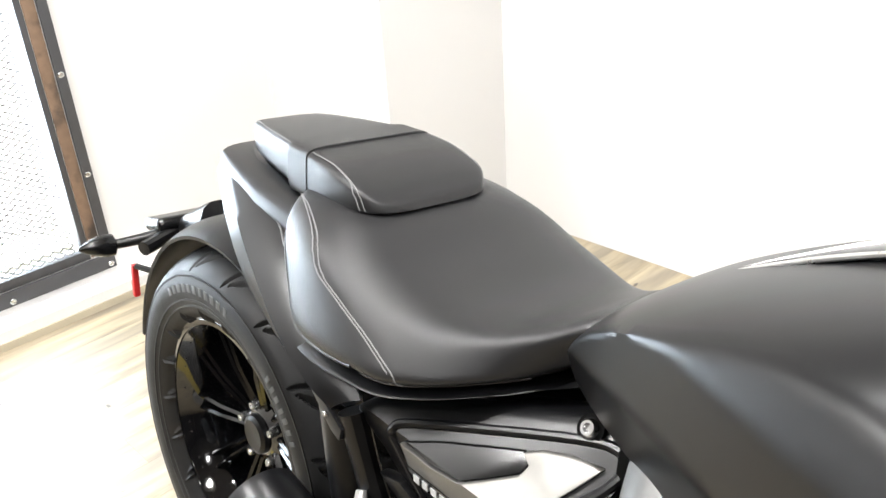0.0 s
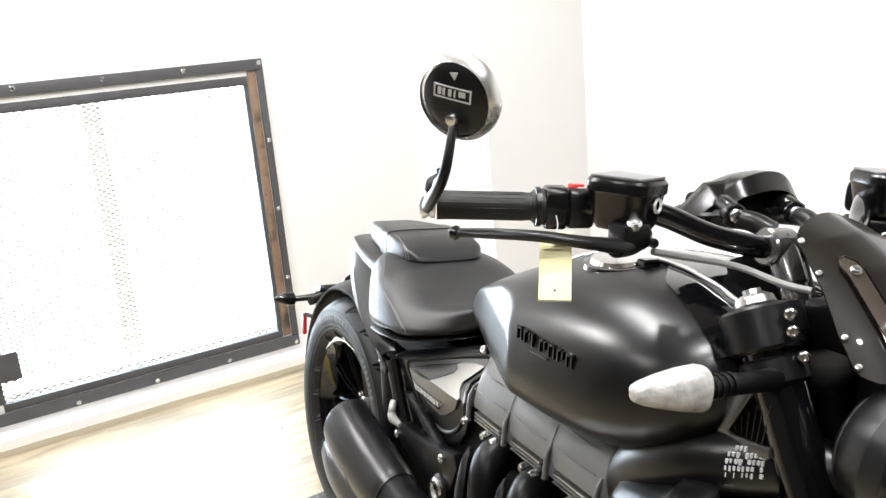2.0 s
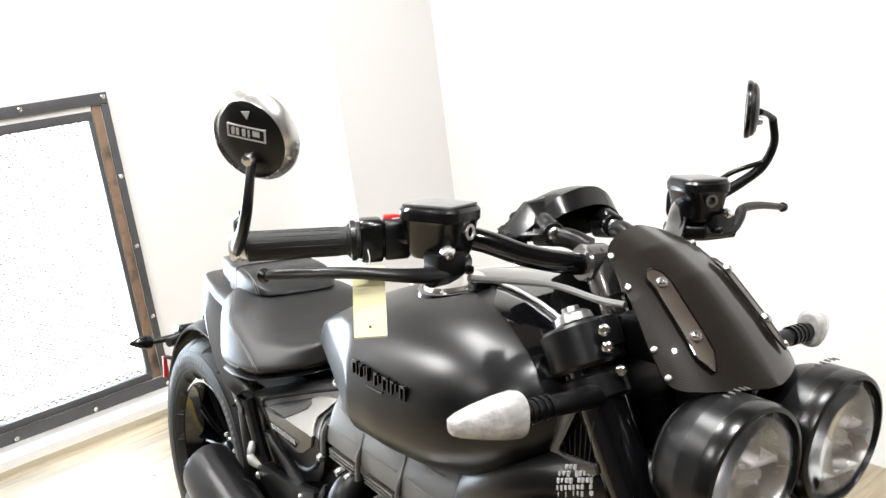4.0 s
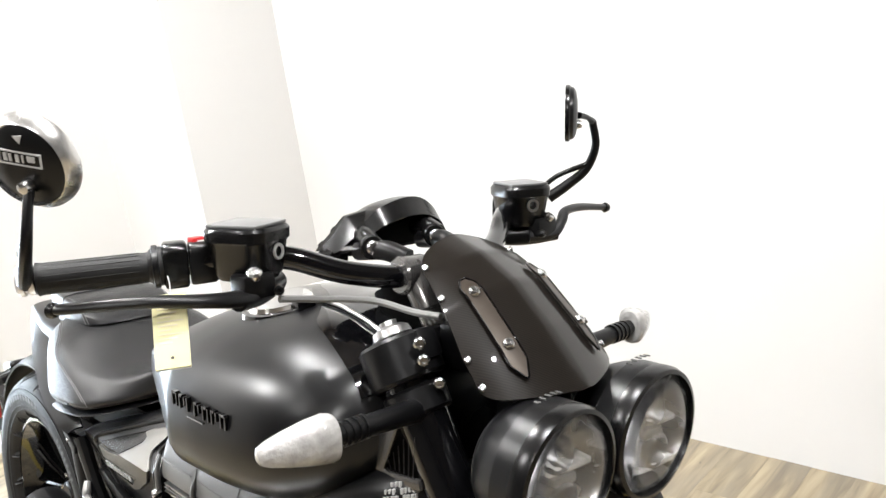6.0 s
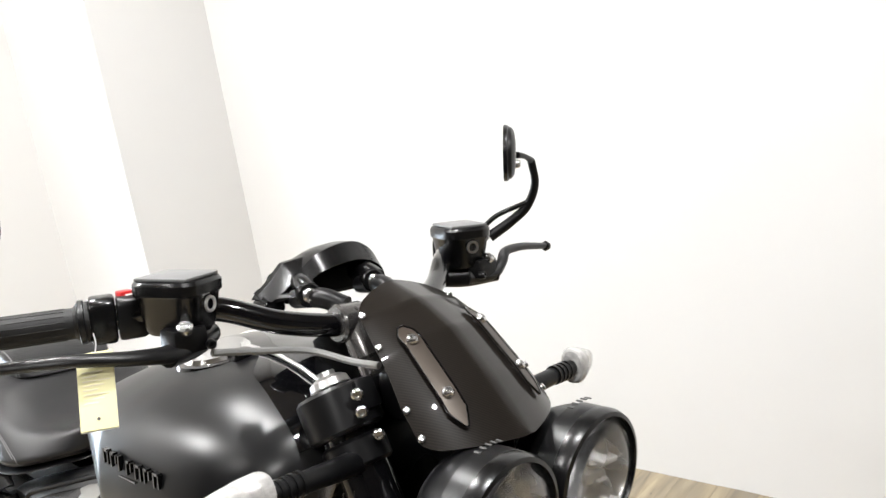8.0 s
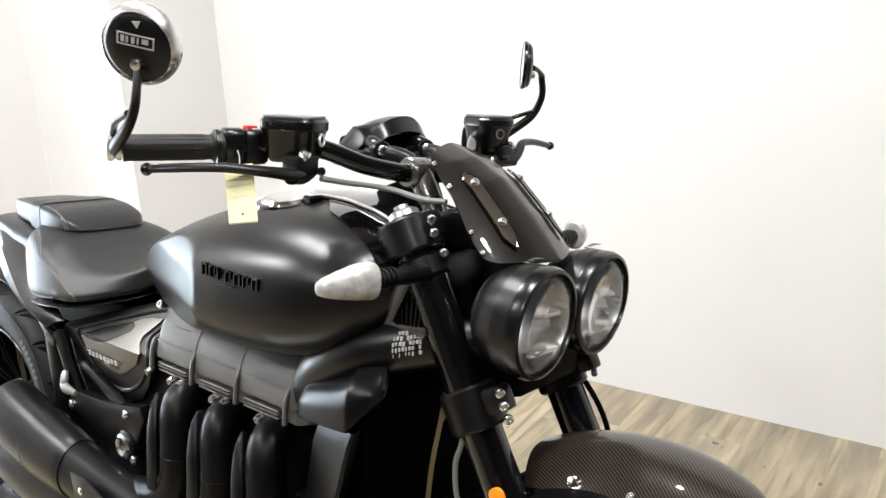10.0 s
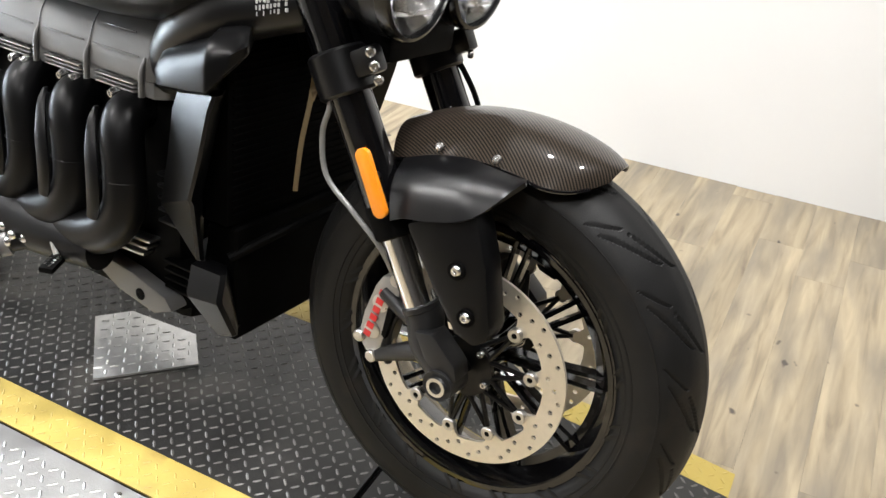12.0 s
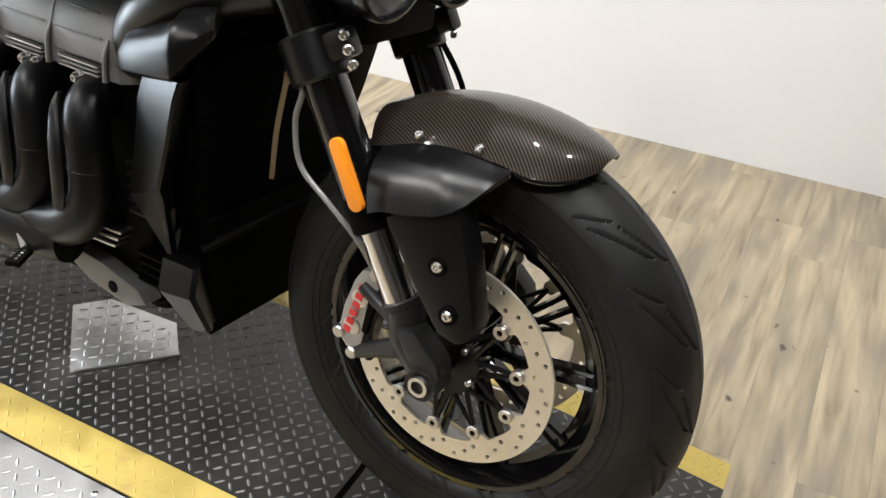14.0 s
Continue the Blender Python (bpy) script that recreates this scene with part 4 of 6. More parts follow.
lay_weave(fender, fender_cloth)
part("fender_edge", tube([r[0] for r in fender_rows(65.5, 119, 0.36, 0.0905, 0.052)[1:]], 0.0028, 8, 2), GLOSS_BLACK, fender)
for p in ((1.598, -0.0855, 0.645), (1.684, -0.0855, 0.651)):
    bolt(fender, p, (0.1, -0.75, 0.6), 0.0065, 0.004)
for s in (-1, 1):
    stay = new("fender_stay")
    stay.parent = bike
    tops = smooth_line([(1.55, 0.088, 0.612), (1.59, 0.088, 0.627), (1.637, 0.088, 0.637), (1.684, 0.088, 0.637), (1.73, 0.086, 0.632)], 4)
    lows = smooth_line([(1.578, 0.15, 0.552), (1.6, 0.155, 0.563), (1.645, 0.157, 0.573), (1.695, 0.153, 0.592), (1.742, 0.112, 0.638)], 4)
    hood = [[Vector((a_[0], a_[1] * s, a_[2])).lerp(Vector((b_[0], b_[1] * s, b_[2])), k / 6) + Vector((0, 0.014 * s * math.sin(math.pi * k / 6), 0.01 * math.sin(math.pi * k / 6))) * min(1, (len(tops) - 1 - i_) / 5) for k in range(7)] for i_, (a_, b_) in enumerate(zip(tops, lows))]
    part("stay_hood", skin(hood, 0.006), SATIN_PLASTIC, stay, "satin black fender stay")
    cover = side_plate([(1.597, 0.555), (1.64, 0.58), (1.70, 0.6), (1.724, 0.53), (1.743, 0.447), (1.739, 0.428), (1.72, 0.415), (1.69, 0.424), (1.65, 0.477), (1.622, 0.518)], 0.154 * s if s < 0 else 0.106, 0.048, 0.011)
    part("fork_cover", cover, HEADER_BLACK, stay, "satin black fork cover")
    for p in ((1.684, 0.517), (1.706, 0.456)):
        bolt(stay, (p[0], 0.1545 * s, p[1]), (0, s, 0), 0.0085, 0.006)
        # raised dark ring that draws the shade of a recess round the bolt
        part("bolt_recess", ring_lathe([(0, 0.0085), (0, 0.013), (0.002, 0.0125), (0.002, 0.009)], (p[0], 0.1555 * s, p[1]), (0, s, 0), 20), DARK_CAVITY, stay)

SETTLE = True
# headlights
for s in (-1, 1):
    light = new("headlight")
    light.parent = bike
    c, ax = Vector((1.522, 0.081 * s, 0.852)), Vector((0.995, 0, -0.06))
    bowl = lathe([(-0.088, 0.016), (-0.085, 0.034), (-0.077, 0.052), (-0.063, 0.065), (-0.046, 0.0725), (-0.03, 0.0755), (-0.028, 0.0785), (-0.004, 0.0795), (-0.004, 0.073), (-0.04, 0.068), (-0.07, 0.06)], c, ax, 64)
    part("bowl", bowl, SATIN_PLASTIC, light, "satin black headlight bowl")
    part("bezel", ring_lathe([(-0.006, 0.071), (-0.004, 0.0798), (0.007, 0.0802), (0.014, 0.0775), (0.0155, 0.0725), (0.009, 0.0695)], c, ax, 72), POD_BLACK, light, "semi-gloss black headlight ring")
    part("reflector", lathe([(0.004, 0.0695), (-0.012, 0.063), (-0.03, 0.045), (-0.04, 0.022), (-0.042, 0.004)], c, ax, 40, False), BEZEL, light, "silvery headlight reflector")
    lens = part("lens", lathe([(0.006, 0.07), (0.013, 0.064), (0.019, 0.047), (0.022, 0.025), (0.023, 0.004)], c, ax, 40), CLEAR_LENS, light, "clear headlight lens")
    lens.visible_shadow = False
    for zz in (0.026, -0.022):
        part("lamp_unit", lathe([(-0.02, 0.024), (0.0, 0.022), (0.003, 0.017), (-0.006, 0.014), (-0.01, 0.003)], c + Vector((0, 0.004 * s, zz)), ax, 28), BEZEL, light)
        part("lamp_shelf", box((-0.03, -0.042, zz - 0.004), (0.0, 0.042, zz + 0.002), 0.002, 2, Matrix.Translation(c + Vector((0, 0, -0.017)))), FROSTED_LENS, light)
    part("light_bar", box((-0.02, -0.016, -0.006), (0.002, 0.016, 0.005), 0.003, 2, Matrix.Translation(c)), COVER_GREY, light)
    for k in range(5):
        a = radians(104 - 6 * k)
        m = Matrix.Translation(c + Vector((-0.014, 0.0796 * math.cos(a), 0.0796 * math.sin(a)))) @ Matrix.Rotation(a - math.pi / 2, 4, "X")
        ob = part("maker_mark", box((-0.004, -0.0022, -0.0006), (0.004, 0.0022, 0.0006), 0.0002), LETTER_GREY, light, "small grey printed mark")
        ob.matrix_local = m
part("headlight_bracket", box((1.42, -0.085, 0.735), (1.50, 0.085, 0.80), 0.012, 2), DARK_CAVITY, bike)
part("headlight_bracket", box((1.40, -0.05, 0.79), (1.44, 0.05, 0.93), 0.012, 2), MATTE_BLACK, bike)


# fly screen
def screen_point(q, t):
    """Two flat faces that meet in a soft ridge; q runs from the top to the foot, t across."""
    w = np.interp(q, [0, 0.03, 0.08, 0.14, 0.22, 0.45, 0.7, 0.84, 0.89, 0.94, 0.98, 1.0], [0.012, 0.034, 0.054, 0.067, 0.076, 0.09, 0.104, 0.107, 0.098, 0.07, 0.034, 0.01])
    cx, cz = np.interp(q, [0, 0.25, 0.5, 0.75, 1], [1.316, 1.363, 1.413, 1.464, 1.517]), np.interp(q, [0, 0.25, 0.5, 0.75, 1], [1.073, 1.057, 1.029, 0.982, 0.925])
    y = t * w
    a = abs(y) / 0.105
    back = 0.02 * (math.hypot(a, 0.025) - 0.025) + 0.018 * a ** 3
    return (cx - back * 0.66, y - 0.012, cz - back * 0.75)



SETTLE = False
screen = part("fly_screen", skin([[screen_point(i / 40, 2 * j / 24 - 1) for j in range(25)] for i in range(41)], 0.004), SCREEN_CARBON, bike, "dark carbon fibre fly screen with two slots", sharp=50)
lay_weave(screen, lambda p: (0.79 * p.x - 0.61 * p.z, p.y * 1.15))
for s in (-1, 1):
    def slot_line(k):
        return s * (0.056 + 0.007 * k)

    def slot_point(k, side):
        q = 0.39 + 0.49 * k
        y = slot_line(k) + side * 0.0098 * min(1.0, 7 * k + 0.35, 7 * (1 - k) + 0.15)
        w = screen_point(q, 1)[1] + 0.012
        p = screen_point(q, y / w)
        return (p[0] + 0.003, p[1], p[2] + 0.0042)
    part("slot_trim", skin([[slot_point(i / 24, side) for side in (-1, -0.4, 0.4, 1)] for i in range(25)], 0.0022), SLOT_BROWN, screen, "gloss dark slot trim")
    part("slot_rim", tube([slot_point(i / 24, 1.06) for i in range(25)] + [slot_point(1 - i / 24, -1.06) for i in range(25)] + [slot_point(0, 1.06)], 0.0012, 6, 0), GLOSS_BLACK, screen)
    for k in (0.2, 0.73):
        bolt(screen, slot_point(k, 0), (0.58, 0.2 * s, 0.78), 0.0072, 0.005)
    for q in (0.21, 0.43, 0.72, 0.83):
        p = screen_point(q, 0.97 * s)
        bolt(screen, (p[0] + 0.001, p[1] + 0.001 * s, p[2] + 0.002), (0.5, 0.6 * s, 0.4), 0.004, 0.0015)
SETTLE = True
part("screen_bracket", box((1.33, -0.07, 0.93), (1.42, 0.07, 0.985), 0.012, 2), MATTE_BLACK, bike)

# handlebar
BAR = [(1.282, 0.0, 1.028), (1.272, -0.05, 1.03), (1.262, -0.085, 1.033), (1.238, -0.135, 1.045), (1.205, -0.185, 1.066), (1.172, -0.235, 1.071), (1.126, -0.309, 1.067), (1.075, -0.423, 1.065)]
bar = new("handlebar")
bar.parent = bike
part("bar_tube", tube(list(reversed(BAR)) + mirrored(BAR[1:], -1), 0.0142, 16, 6), GLOSS_BLACK, bar, "gloss black wide handlebar")
for s in (-1, 1):
    sy = -s  # the lists are given for the side with negative y
    along = lambda q: (1.125 + (1.068 - 1.125) * q, sy * (-0.309 + (-0.437 + 0.309) * q), 1.067 - 0.002 * q)
    part("riser", add_lathe(bmesh.new(), [(0, 0.017), (0.004, 0.0195), (0.06, 0.0195), (0.064, 0.0165), (0.09, 0.0165), (0.094, 0.0195), (0.112, 0.0195), (0.115, 0.016)], (1.268, 0.05 * s, 1.043), (0.5, 0, -0.866), 28), RISER_GREY, bar, "polished dark grey handlebar riser")
    part("bar_clamp", cyl((1.272, 0.034 * s, 1.03), (1.268, 0.072 * s, 1.032), 0.024, bevel=0.003), RISER_GREY, bar)
    grip = bmesh.new()
    ends = [along(q) for q in (-0.06, 0.0, 0.03, 0.06, 0.86, 0.9)]
    add_tube(grip, ends, [0.0225, 0.0225, 0.0215, 0.0172, 0.0178, 0.0188], 24, 0)
    part("grip", grip, GRIP_RUBBER, bar, "ribbed black rubber grip")
    for k in range(16):
        a = k * math.tau / 16
        p0, p1 = Vector(along(0.12)), Vector(along(0.85))
        d = (p1 - p0).normalized()
        n1 = d.orthogonal().normalized()
        off = (n1 * math.cos(a) + d.cross(n1) * math.sin(a)) * 0.0174
        part("grip_rib", tube([p0 + off, p1 + off], 0.0006, 5, 0), GRIP_RUBBER, bar)
    part("bar_end", lathe([(0, 0.011), (0.001, 0.0165), (0.007, 0.0165), (0.008, 0.0145), (0.011, 0.0145), (0.012, 0.017), (0.017, 0.017), (0.02, 0.014), (0.0205, 0.006), (0.016, 0.005)], along(0.91), Vector(along(1.0)) - Vector(along(0)), 28), ALUMINIUM, bar, "silver bar end weight")
    # switch housing
    d = (Vector(along(0)) - Vector(along(1))).normalized()
    def at(k, up=0.0, fwd=0.0):
        n = Vector((0, 0, 1))
        return Vector(along(0)) + d * k + n * up + d.cross(n) * fwd * s
    def block(stations, hy, hz, lift=0.0):
        """A rounded box along the bar; stations are (along, scale)."""
        up_, fw_ = Vector((0, 0, 1)), d.cross(Vector((0, 0, 1)))
        loops = []
        for k_, w_ in stations:
            loops.append([at(k_, lift) + up_ * (hz * w_ * math.copysign(abs(math.sin(a)) ** 0.5, math.sin(a))) + fw_ * (hy * w_ * math.copysign(abs(math.cos(a)) ** 0.5, math.cos(a))) for a in [q * math.tau / 32 for q in range(32)]])
        return add_loops(bmesh.new(), loops)
    part("switch_flange", tube([at(-0.004), at(-0.003), at(0.003), at(0.004)], [0.021, 0.0245, 0.0245, 0.021], 28, 0), SATIN_PLASTIC, bar)
    part("switch_housing", block([(0.007, 0.8), (0.009, 0.96), (0.012, 1), (0.031, 1), (0.034, 0.96), (0.0355, 0.85)], 0.022, 0.0265), POD_BLACK, bar, "black switch housing")
    part("switch_housing", block([(0.0365, 0.85), (0.038, 0.97), (0.041, 1), (0.064, 0.98), (0.068, 0.88)], 0.0215, 0.025), SATIN_PLASTIC, bar, "black switch housing")
    part("switch", box((-0.007, -0.008, -0.006), (0.007, 0.008, 0.003), 0.002, 2, Matrix.Translation(at(0.047, 0.0265))), RED, bar, "red switch")
    part("switch", box((-0.006, -0.007, -0.003), (0.006, 0.007, 0.003), 0.001, 2, Matrix.Translation(at(0.046, 0.027, 0.012) + Vector((0.014, 0, -0.004)))), WHITE_PLASTIC, bar, "pale switch label")
    # fluid reservoir
    tank_ = new("fluid_reservoir")
    tank_.parent = bike
    rm = Matrix.Translation((1.198, sy * -0.232, 1.084)) @ Matrix.Rotation(radians(22) * sy, 4, "Z")
    loops = []
    for z, w in ((-0.034, 0.72), (-0.028, 0.82), (0.008, 0.98), (0.011, 1.05), (0.022, 1.06), (0.026, 0.99)):
        loops.append([rm @ Vector((0.041 * w * math.copysign(abs(math.cos(a)) ** 0.58, math.cos(a)), 0.036 * w * math.copysign(abs(math.sin(a)) ** 0.58, math.sin(a)), z)) for a in [k * math.tau / 32 for k in range(32)]])
    part("reservoir_body", add_loops(bmesh.new(), loops), POD_BLACK, tank_, "black brake fluid reservoir")
    part("reservoir_lid", box((-0.034, -0.029, 0.0262), (0.034, 0.029, 0.030), 0.0018, 2, rm), LID_GREY, tank_, "grey satin lid")
    part("sight_glass", ring_lathe([(0, 0.006), (0, 0.0095), (0.002, 0.009), (0.002, 0.0065)], rm @ Vector((0.0405, 0.0 , -0.002)), rm.to_3x3() @ Vector((1, 0, 0)), 24), ALUMINIUM, tank_)
    part("master_cylinder", tube([rm @ Vector(p) for p in ((0.0, 0.05 * -s, -0.048), (0.012, 0.0, -0.05), (0.02, 0.05 * s, -0.05))], [0.013, 0.015, 0.011], 12), MATTE_BLACK, tank_)
    part("lever_mount", box((-0.016, -0.02, -0.012), (0.016, 0.02, 0.016), 0.005, 2, Matrix.Translation((1.225, sy * -0.245, 1.045))), MATTE_BLACK, tank_)
    bolt(tank_, (1.238, sy * -0.25, 1.062), (0.5, 0.3 * s, 0.8), 0.009, 0.005)
    bolt(tank_, (1.245, sy * -0.225, 1.04), (0.9, 0.3 * s, 0.1), 0.006, 0.005, MATTE_BLACK)
    if s < 0:
        lever = tube([(1.229, -0.225, 1.032), (1.246, -0.265, 1.032), (1.247, -0.31, 1.038), (1.222, -0.365, 1.044), (1.178, -0.42, 1.042), (1.163, -0.432, 1.04)], [0.011, 0.0095, 0.0075, 0.0064, 0.0058, 0.005], 12, 6, 1.3)
        tip = (1.163, -0.432, 1.04)
    else:
        lever = tube([(1.229, 0.225, 1.03), (1.246, 0.262, 1.03), (1.247, 0.284, 1.045), (1.241, 0.302, 1.058), (1.237, 0.345, 1.059), (1.231, 0.4, 1.052), (1.23, 0.417, 1.05)], [0.011, 0.009, 0.0075, 0.007, 0.0062, 0.0054, 0.005], 12, 6, 1.2)
        tip = (1.23, 0.42, 1.049)
    SETTLE = False
    part("lever_ball", lathe([(-0.0085, 0.001), (-0.0065, 0.0055), (0, 0.0085), (0.0065, 0.0055), (0.0085, 0.001)], tip, (1, 0, 0), 16), POD_BLACK, tank_)
    part("lever", lever, MATTE_BLACK if s < 0 else FORK_GREY, tank_, "black brake lever with a ball end" if s < 0 else "grey clutch lever with a ball end")
    SETTLE = True
    # bar end mirror
    mir = new("mirror")
    mir.parent = bike
    SETTLE = s > 0
    part("mirror_stem", tube([(1.084, -0.43, 1.058), (1.114, -0.44, 1.07), (1.15, -0.448, 1.092), (1.168, -0.45, 1.116), (1.167, -0.445, 1.145), (1.16, -0.437, 1.172)] if s < 0 else [(1.082, 0.445, 1.06), (1.105, 0.468, 1.082), (1.13, 0.486, 1.11), (1.15, 0.485, 1.15), (1.156, 0.468, 1.192)], ([0.011] if s < 0 else []) + [0.010, 0.009, 0.008, 0.007, 0.007], 12, 6, 0.75), MATTE_BLACK, mir, "satin black mirror arm")
    part("stem_brace", tube([(1.076, -0.425, 1.075), (1.105, -0.437, 1.095), (1.15, -0.448, 1.108)] if s < 0 else [(1.07, 0.43, 1.07), (1.095, 0.45, 1.098), (1.132, 0.485, 1.118)], 0.0045, 8), MATTE_BLACK, mir)
    SETTLE = True
    ax = Vector((-0.51, 0.83, 0.34)).normalized() if s < 0 else Vector((-0.79, -0.6, 0.02)).normalized()
    c = Vector((1.147, -0.4385, 1.193)) if s < 0 else Vector((1.166, 0.405, 1.208))
    if s > 0:
        part("mirror_link", tube([(1.156, 0.468, 1.192), (1.165, 0.44, 1.2), (1.168, 0.415, 1.204)], [0.006, 0.0045, 0.006], 8), MATTE_BLACK, mir)
    part("mirror_back", lathe([(-0.006, 0.004), (-0.0055, 0.02), (-0.003, 0.036), (0.001, 0.0418), (0.005, 0.0432), (0.012, 0.0432)], c, ax, 48), SATIN_PLASTIC, mir, "black domed mirror back")
    part("mirror_ring", ring_lathe([(0.003, 0.0436), (0.005, 0.0455), (0.014, 0.0512), (0.02, 0.0515), (0.0225, 0.0485), (0.019, 0.0455), (0.009, 0.0438)] if s < 0 else [(0.006, 0.0442), (0.008, 0.0462), (0.0125, 0.0465), (0.0145, 0.0455), (0.0138, 0.0438), (0.011, 0.0438)], c + (ax * -0.004 + ax.cross(Vector((0, 0, 1))).normalized() * -0.003 if s < 0 else Vector()), ax, 56), RING_SILVER if s < 0 else POD_BLACK, mir, "bright polished mirror ring" if s < 0 else "black mirror rim")
    part("mirror_face", cyl(c + ax * 0.0125, c + ax * (0.0205 if s < 0 else 0.0135), 0.0453 if s < 0 else 0.0436, sides=48), MIRROR_GLASS, mir, "mirror glass")
    part("ball_joint", lathe([(-0.013, 0.003), (-0.012, 0.006), (-0.006, 0.0075), (0.0, 0.007)], c + Vector((0, 0, -0.018)), ax, 16), BOLT_STEEL, mir)
    if s < 0:
        e1 = Vector((0, 0, 1)).cross(ax).normalized() * -1
        e2 = ax.cross(e1) * -1
        mm = Matrix((( e1.x, e2.x, -ax.x, 0), (e1.y, e2.y, -ax.y, 0), (e1.z, e2.z, -ax.z, 0), (0, 0, 0, 1)))
        mm.translation = c - ax * 0.0052
        for lo, hi in (((-0.023, 0.016), (0.023, 0.0175)), ((-0.023, 0.0025), (0.023, 0.004)), ((-0.023, 0.004), (-0.0215, 0.016)), ((0.0215, 0.004), (0.023, 0.016)), ((-0.018, 0.006), (-0.014, 0.014)), ((-0.012, 0.006), (-0.009, 0.014)), ((-0.005, 0.006), (-0.001, 0.014)), ((0.002, 0.006), (0.004, 0.014)), ((0.008, 0.008), (0.016, 0.014))):
            part("logo_bar", box((*lo, -0.0012), (*hi, 0.0016), 0, 1, mm @ Matrix.Translation((0, 0.01, 0)) @ Matrix.Rotation(radians(-11), 4, "Z") @ Matrix.Translation((0, -0.01, 0))), LABEL_WHITE, mir, "silver printed mark")
        tri = bmesh.new()
        add_plate(tri, [(-0.001, 0.033), (0.004, 0.024), (0.009, 0.033)], 0.0035, 0, mm @ Matrix.Translation((0, 0, -0.004)))
        part("logo_bar", tri, LABEL_WHITE, mir, "silver printed triangle")

# instrument pod
SETTLE = False
hood_rows = []
for y, zt, xr, xf in smooth_line([(-0.077, 1.043, 1.135, 1.168), (-0.06, 1.056, 1.118, 1.176), (-0.035, 1.071, 1.105, 1.18), (-0.022, 1.084, 1.1, 1.186), (-0.005, 1.096, 1.096, 1.192), (0.025, 1.104, 1.094, 1.195), (0.055, 1.104, 1.096, 1.195), (0.08, 1.094, 1.102, 1.192), (0.1, 1.077, 1.112, 1.187), (0.112, 1.056, 1.13, 1.18)], 3):
    drop, m_ = 0.05 * (zt - 1.03) / 0.07, 0.5 * (xr + xf)
    hood_rows.append([(xr, y * 0.96, zt - 0.5 * drop - 0.012), (xr + 0.014, y * 0.98, zt - 0.3 * drop), (xr + 0.035, y, zt - 0.12 * drop), (m_ + 0.008, y, zt - 0.02 * drop), (xf - 0.018, y, zt), (xf - 0.005, y * 0.99, zt - 0.45 * drop)])
pod = part("instrument_pod", skin(hood_rows, 0.004), POD_BLACK, bike, "gloss black instrument pod with a hooded back", sharp=30)
arm_rows = [[(1.138, y, zb + 0.004), (1.136, y, zt - 0.006), (1.142, y, zt), (1.15, y, zt), (1.157, y, zt - 0.004), (1.172, y, zb + 0.004), (1.168, y, zb)] for y, zb, zt in ((-0.088, 1.044, 1.051), (-0.084, 1.041, 1.055), (-0.072, 1.045, 1.063), (-0.047, 1.061, 1.085), (-0.044, 1.063, 1.087), (-0.004, 1.073, 1.092), (0.012, 1.074, 1.094))]
part("pod_cheek", add_loops(bmesh.new(), arm_rows), POD_BLACK, pod, "angular black cheek of the pod", sharp=20)
# near-black box drawn for the shade under the hood
part("pod_body", box((1.11, -0.05, 1.03), (1.15, 0.095, 1.072), 0.014, 3), DARK_CAVITY, pod, "near-black box standing in for the shaded hollow")
part("pod_lug", box((1.14, -0.092, 1.028), (1.17, -0.058, 1.046), 0.007, 3), POD_BLACK, pod)
for y0, y1 in ((-0.03, -0.052), (0.07, 0.062)):
    part("pod_stay", tube([(1.16, y0, 1.06), (1.185, y0 + 0.6 * (y1 - y0), 1.062), (1.212, y1, 1.055)], [0.014, 0.0135, 0.0125], 12), POD_BLACK, pod)
for y in (-0.058, 0.05):
    part("stay_eye", lathe([(-0.014, 0.012), (-0.012, 0.0155), (0.004, 0.0155), (0.006, 0.0135)], (1.216, y, 1.054), (0.85, -0.45, 0.1), 24), POD_BLACK, pod)
    bolt(pod, (1.222, y - 0.003, 1.0545), (0.85, -0.45, 0.1), 0.0095, 0.005)
SETTLE = True
for s in (-1, 1):
    part("pod_mount", tube([(1.25, 0.04 * s, 1.045), (1.22, 0.05 * s, 1.055), (1.17, 0.055 * s, 1.05)], [0.014, 0.013, 0.012], 12), MATTE_BLACK, pod)
part("control_hose", tube([(1.245, -0.225, 1.03), (1.25, -0.18, 1.022), (1.275, -0.12, 1.012), (1.32, -0.095, 1.0), (1.36, -0.09, 1.0)], 0.0042, 8), BRAID, bike, "pale braided hose")

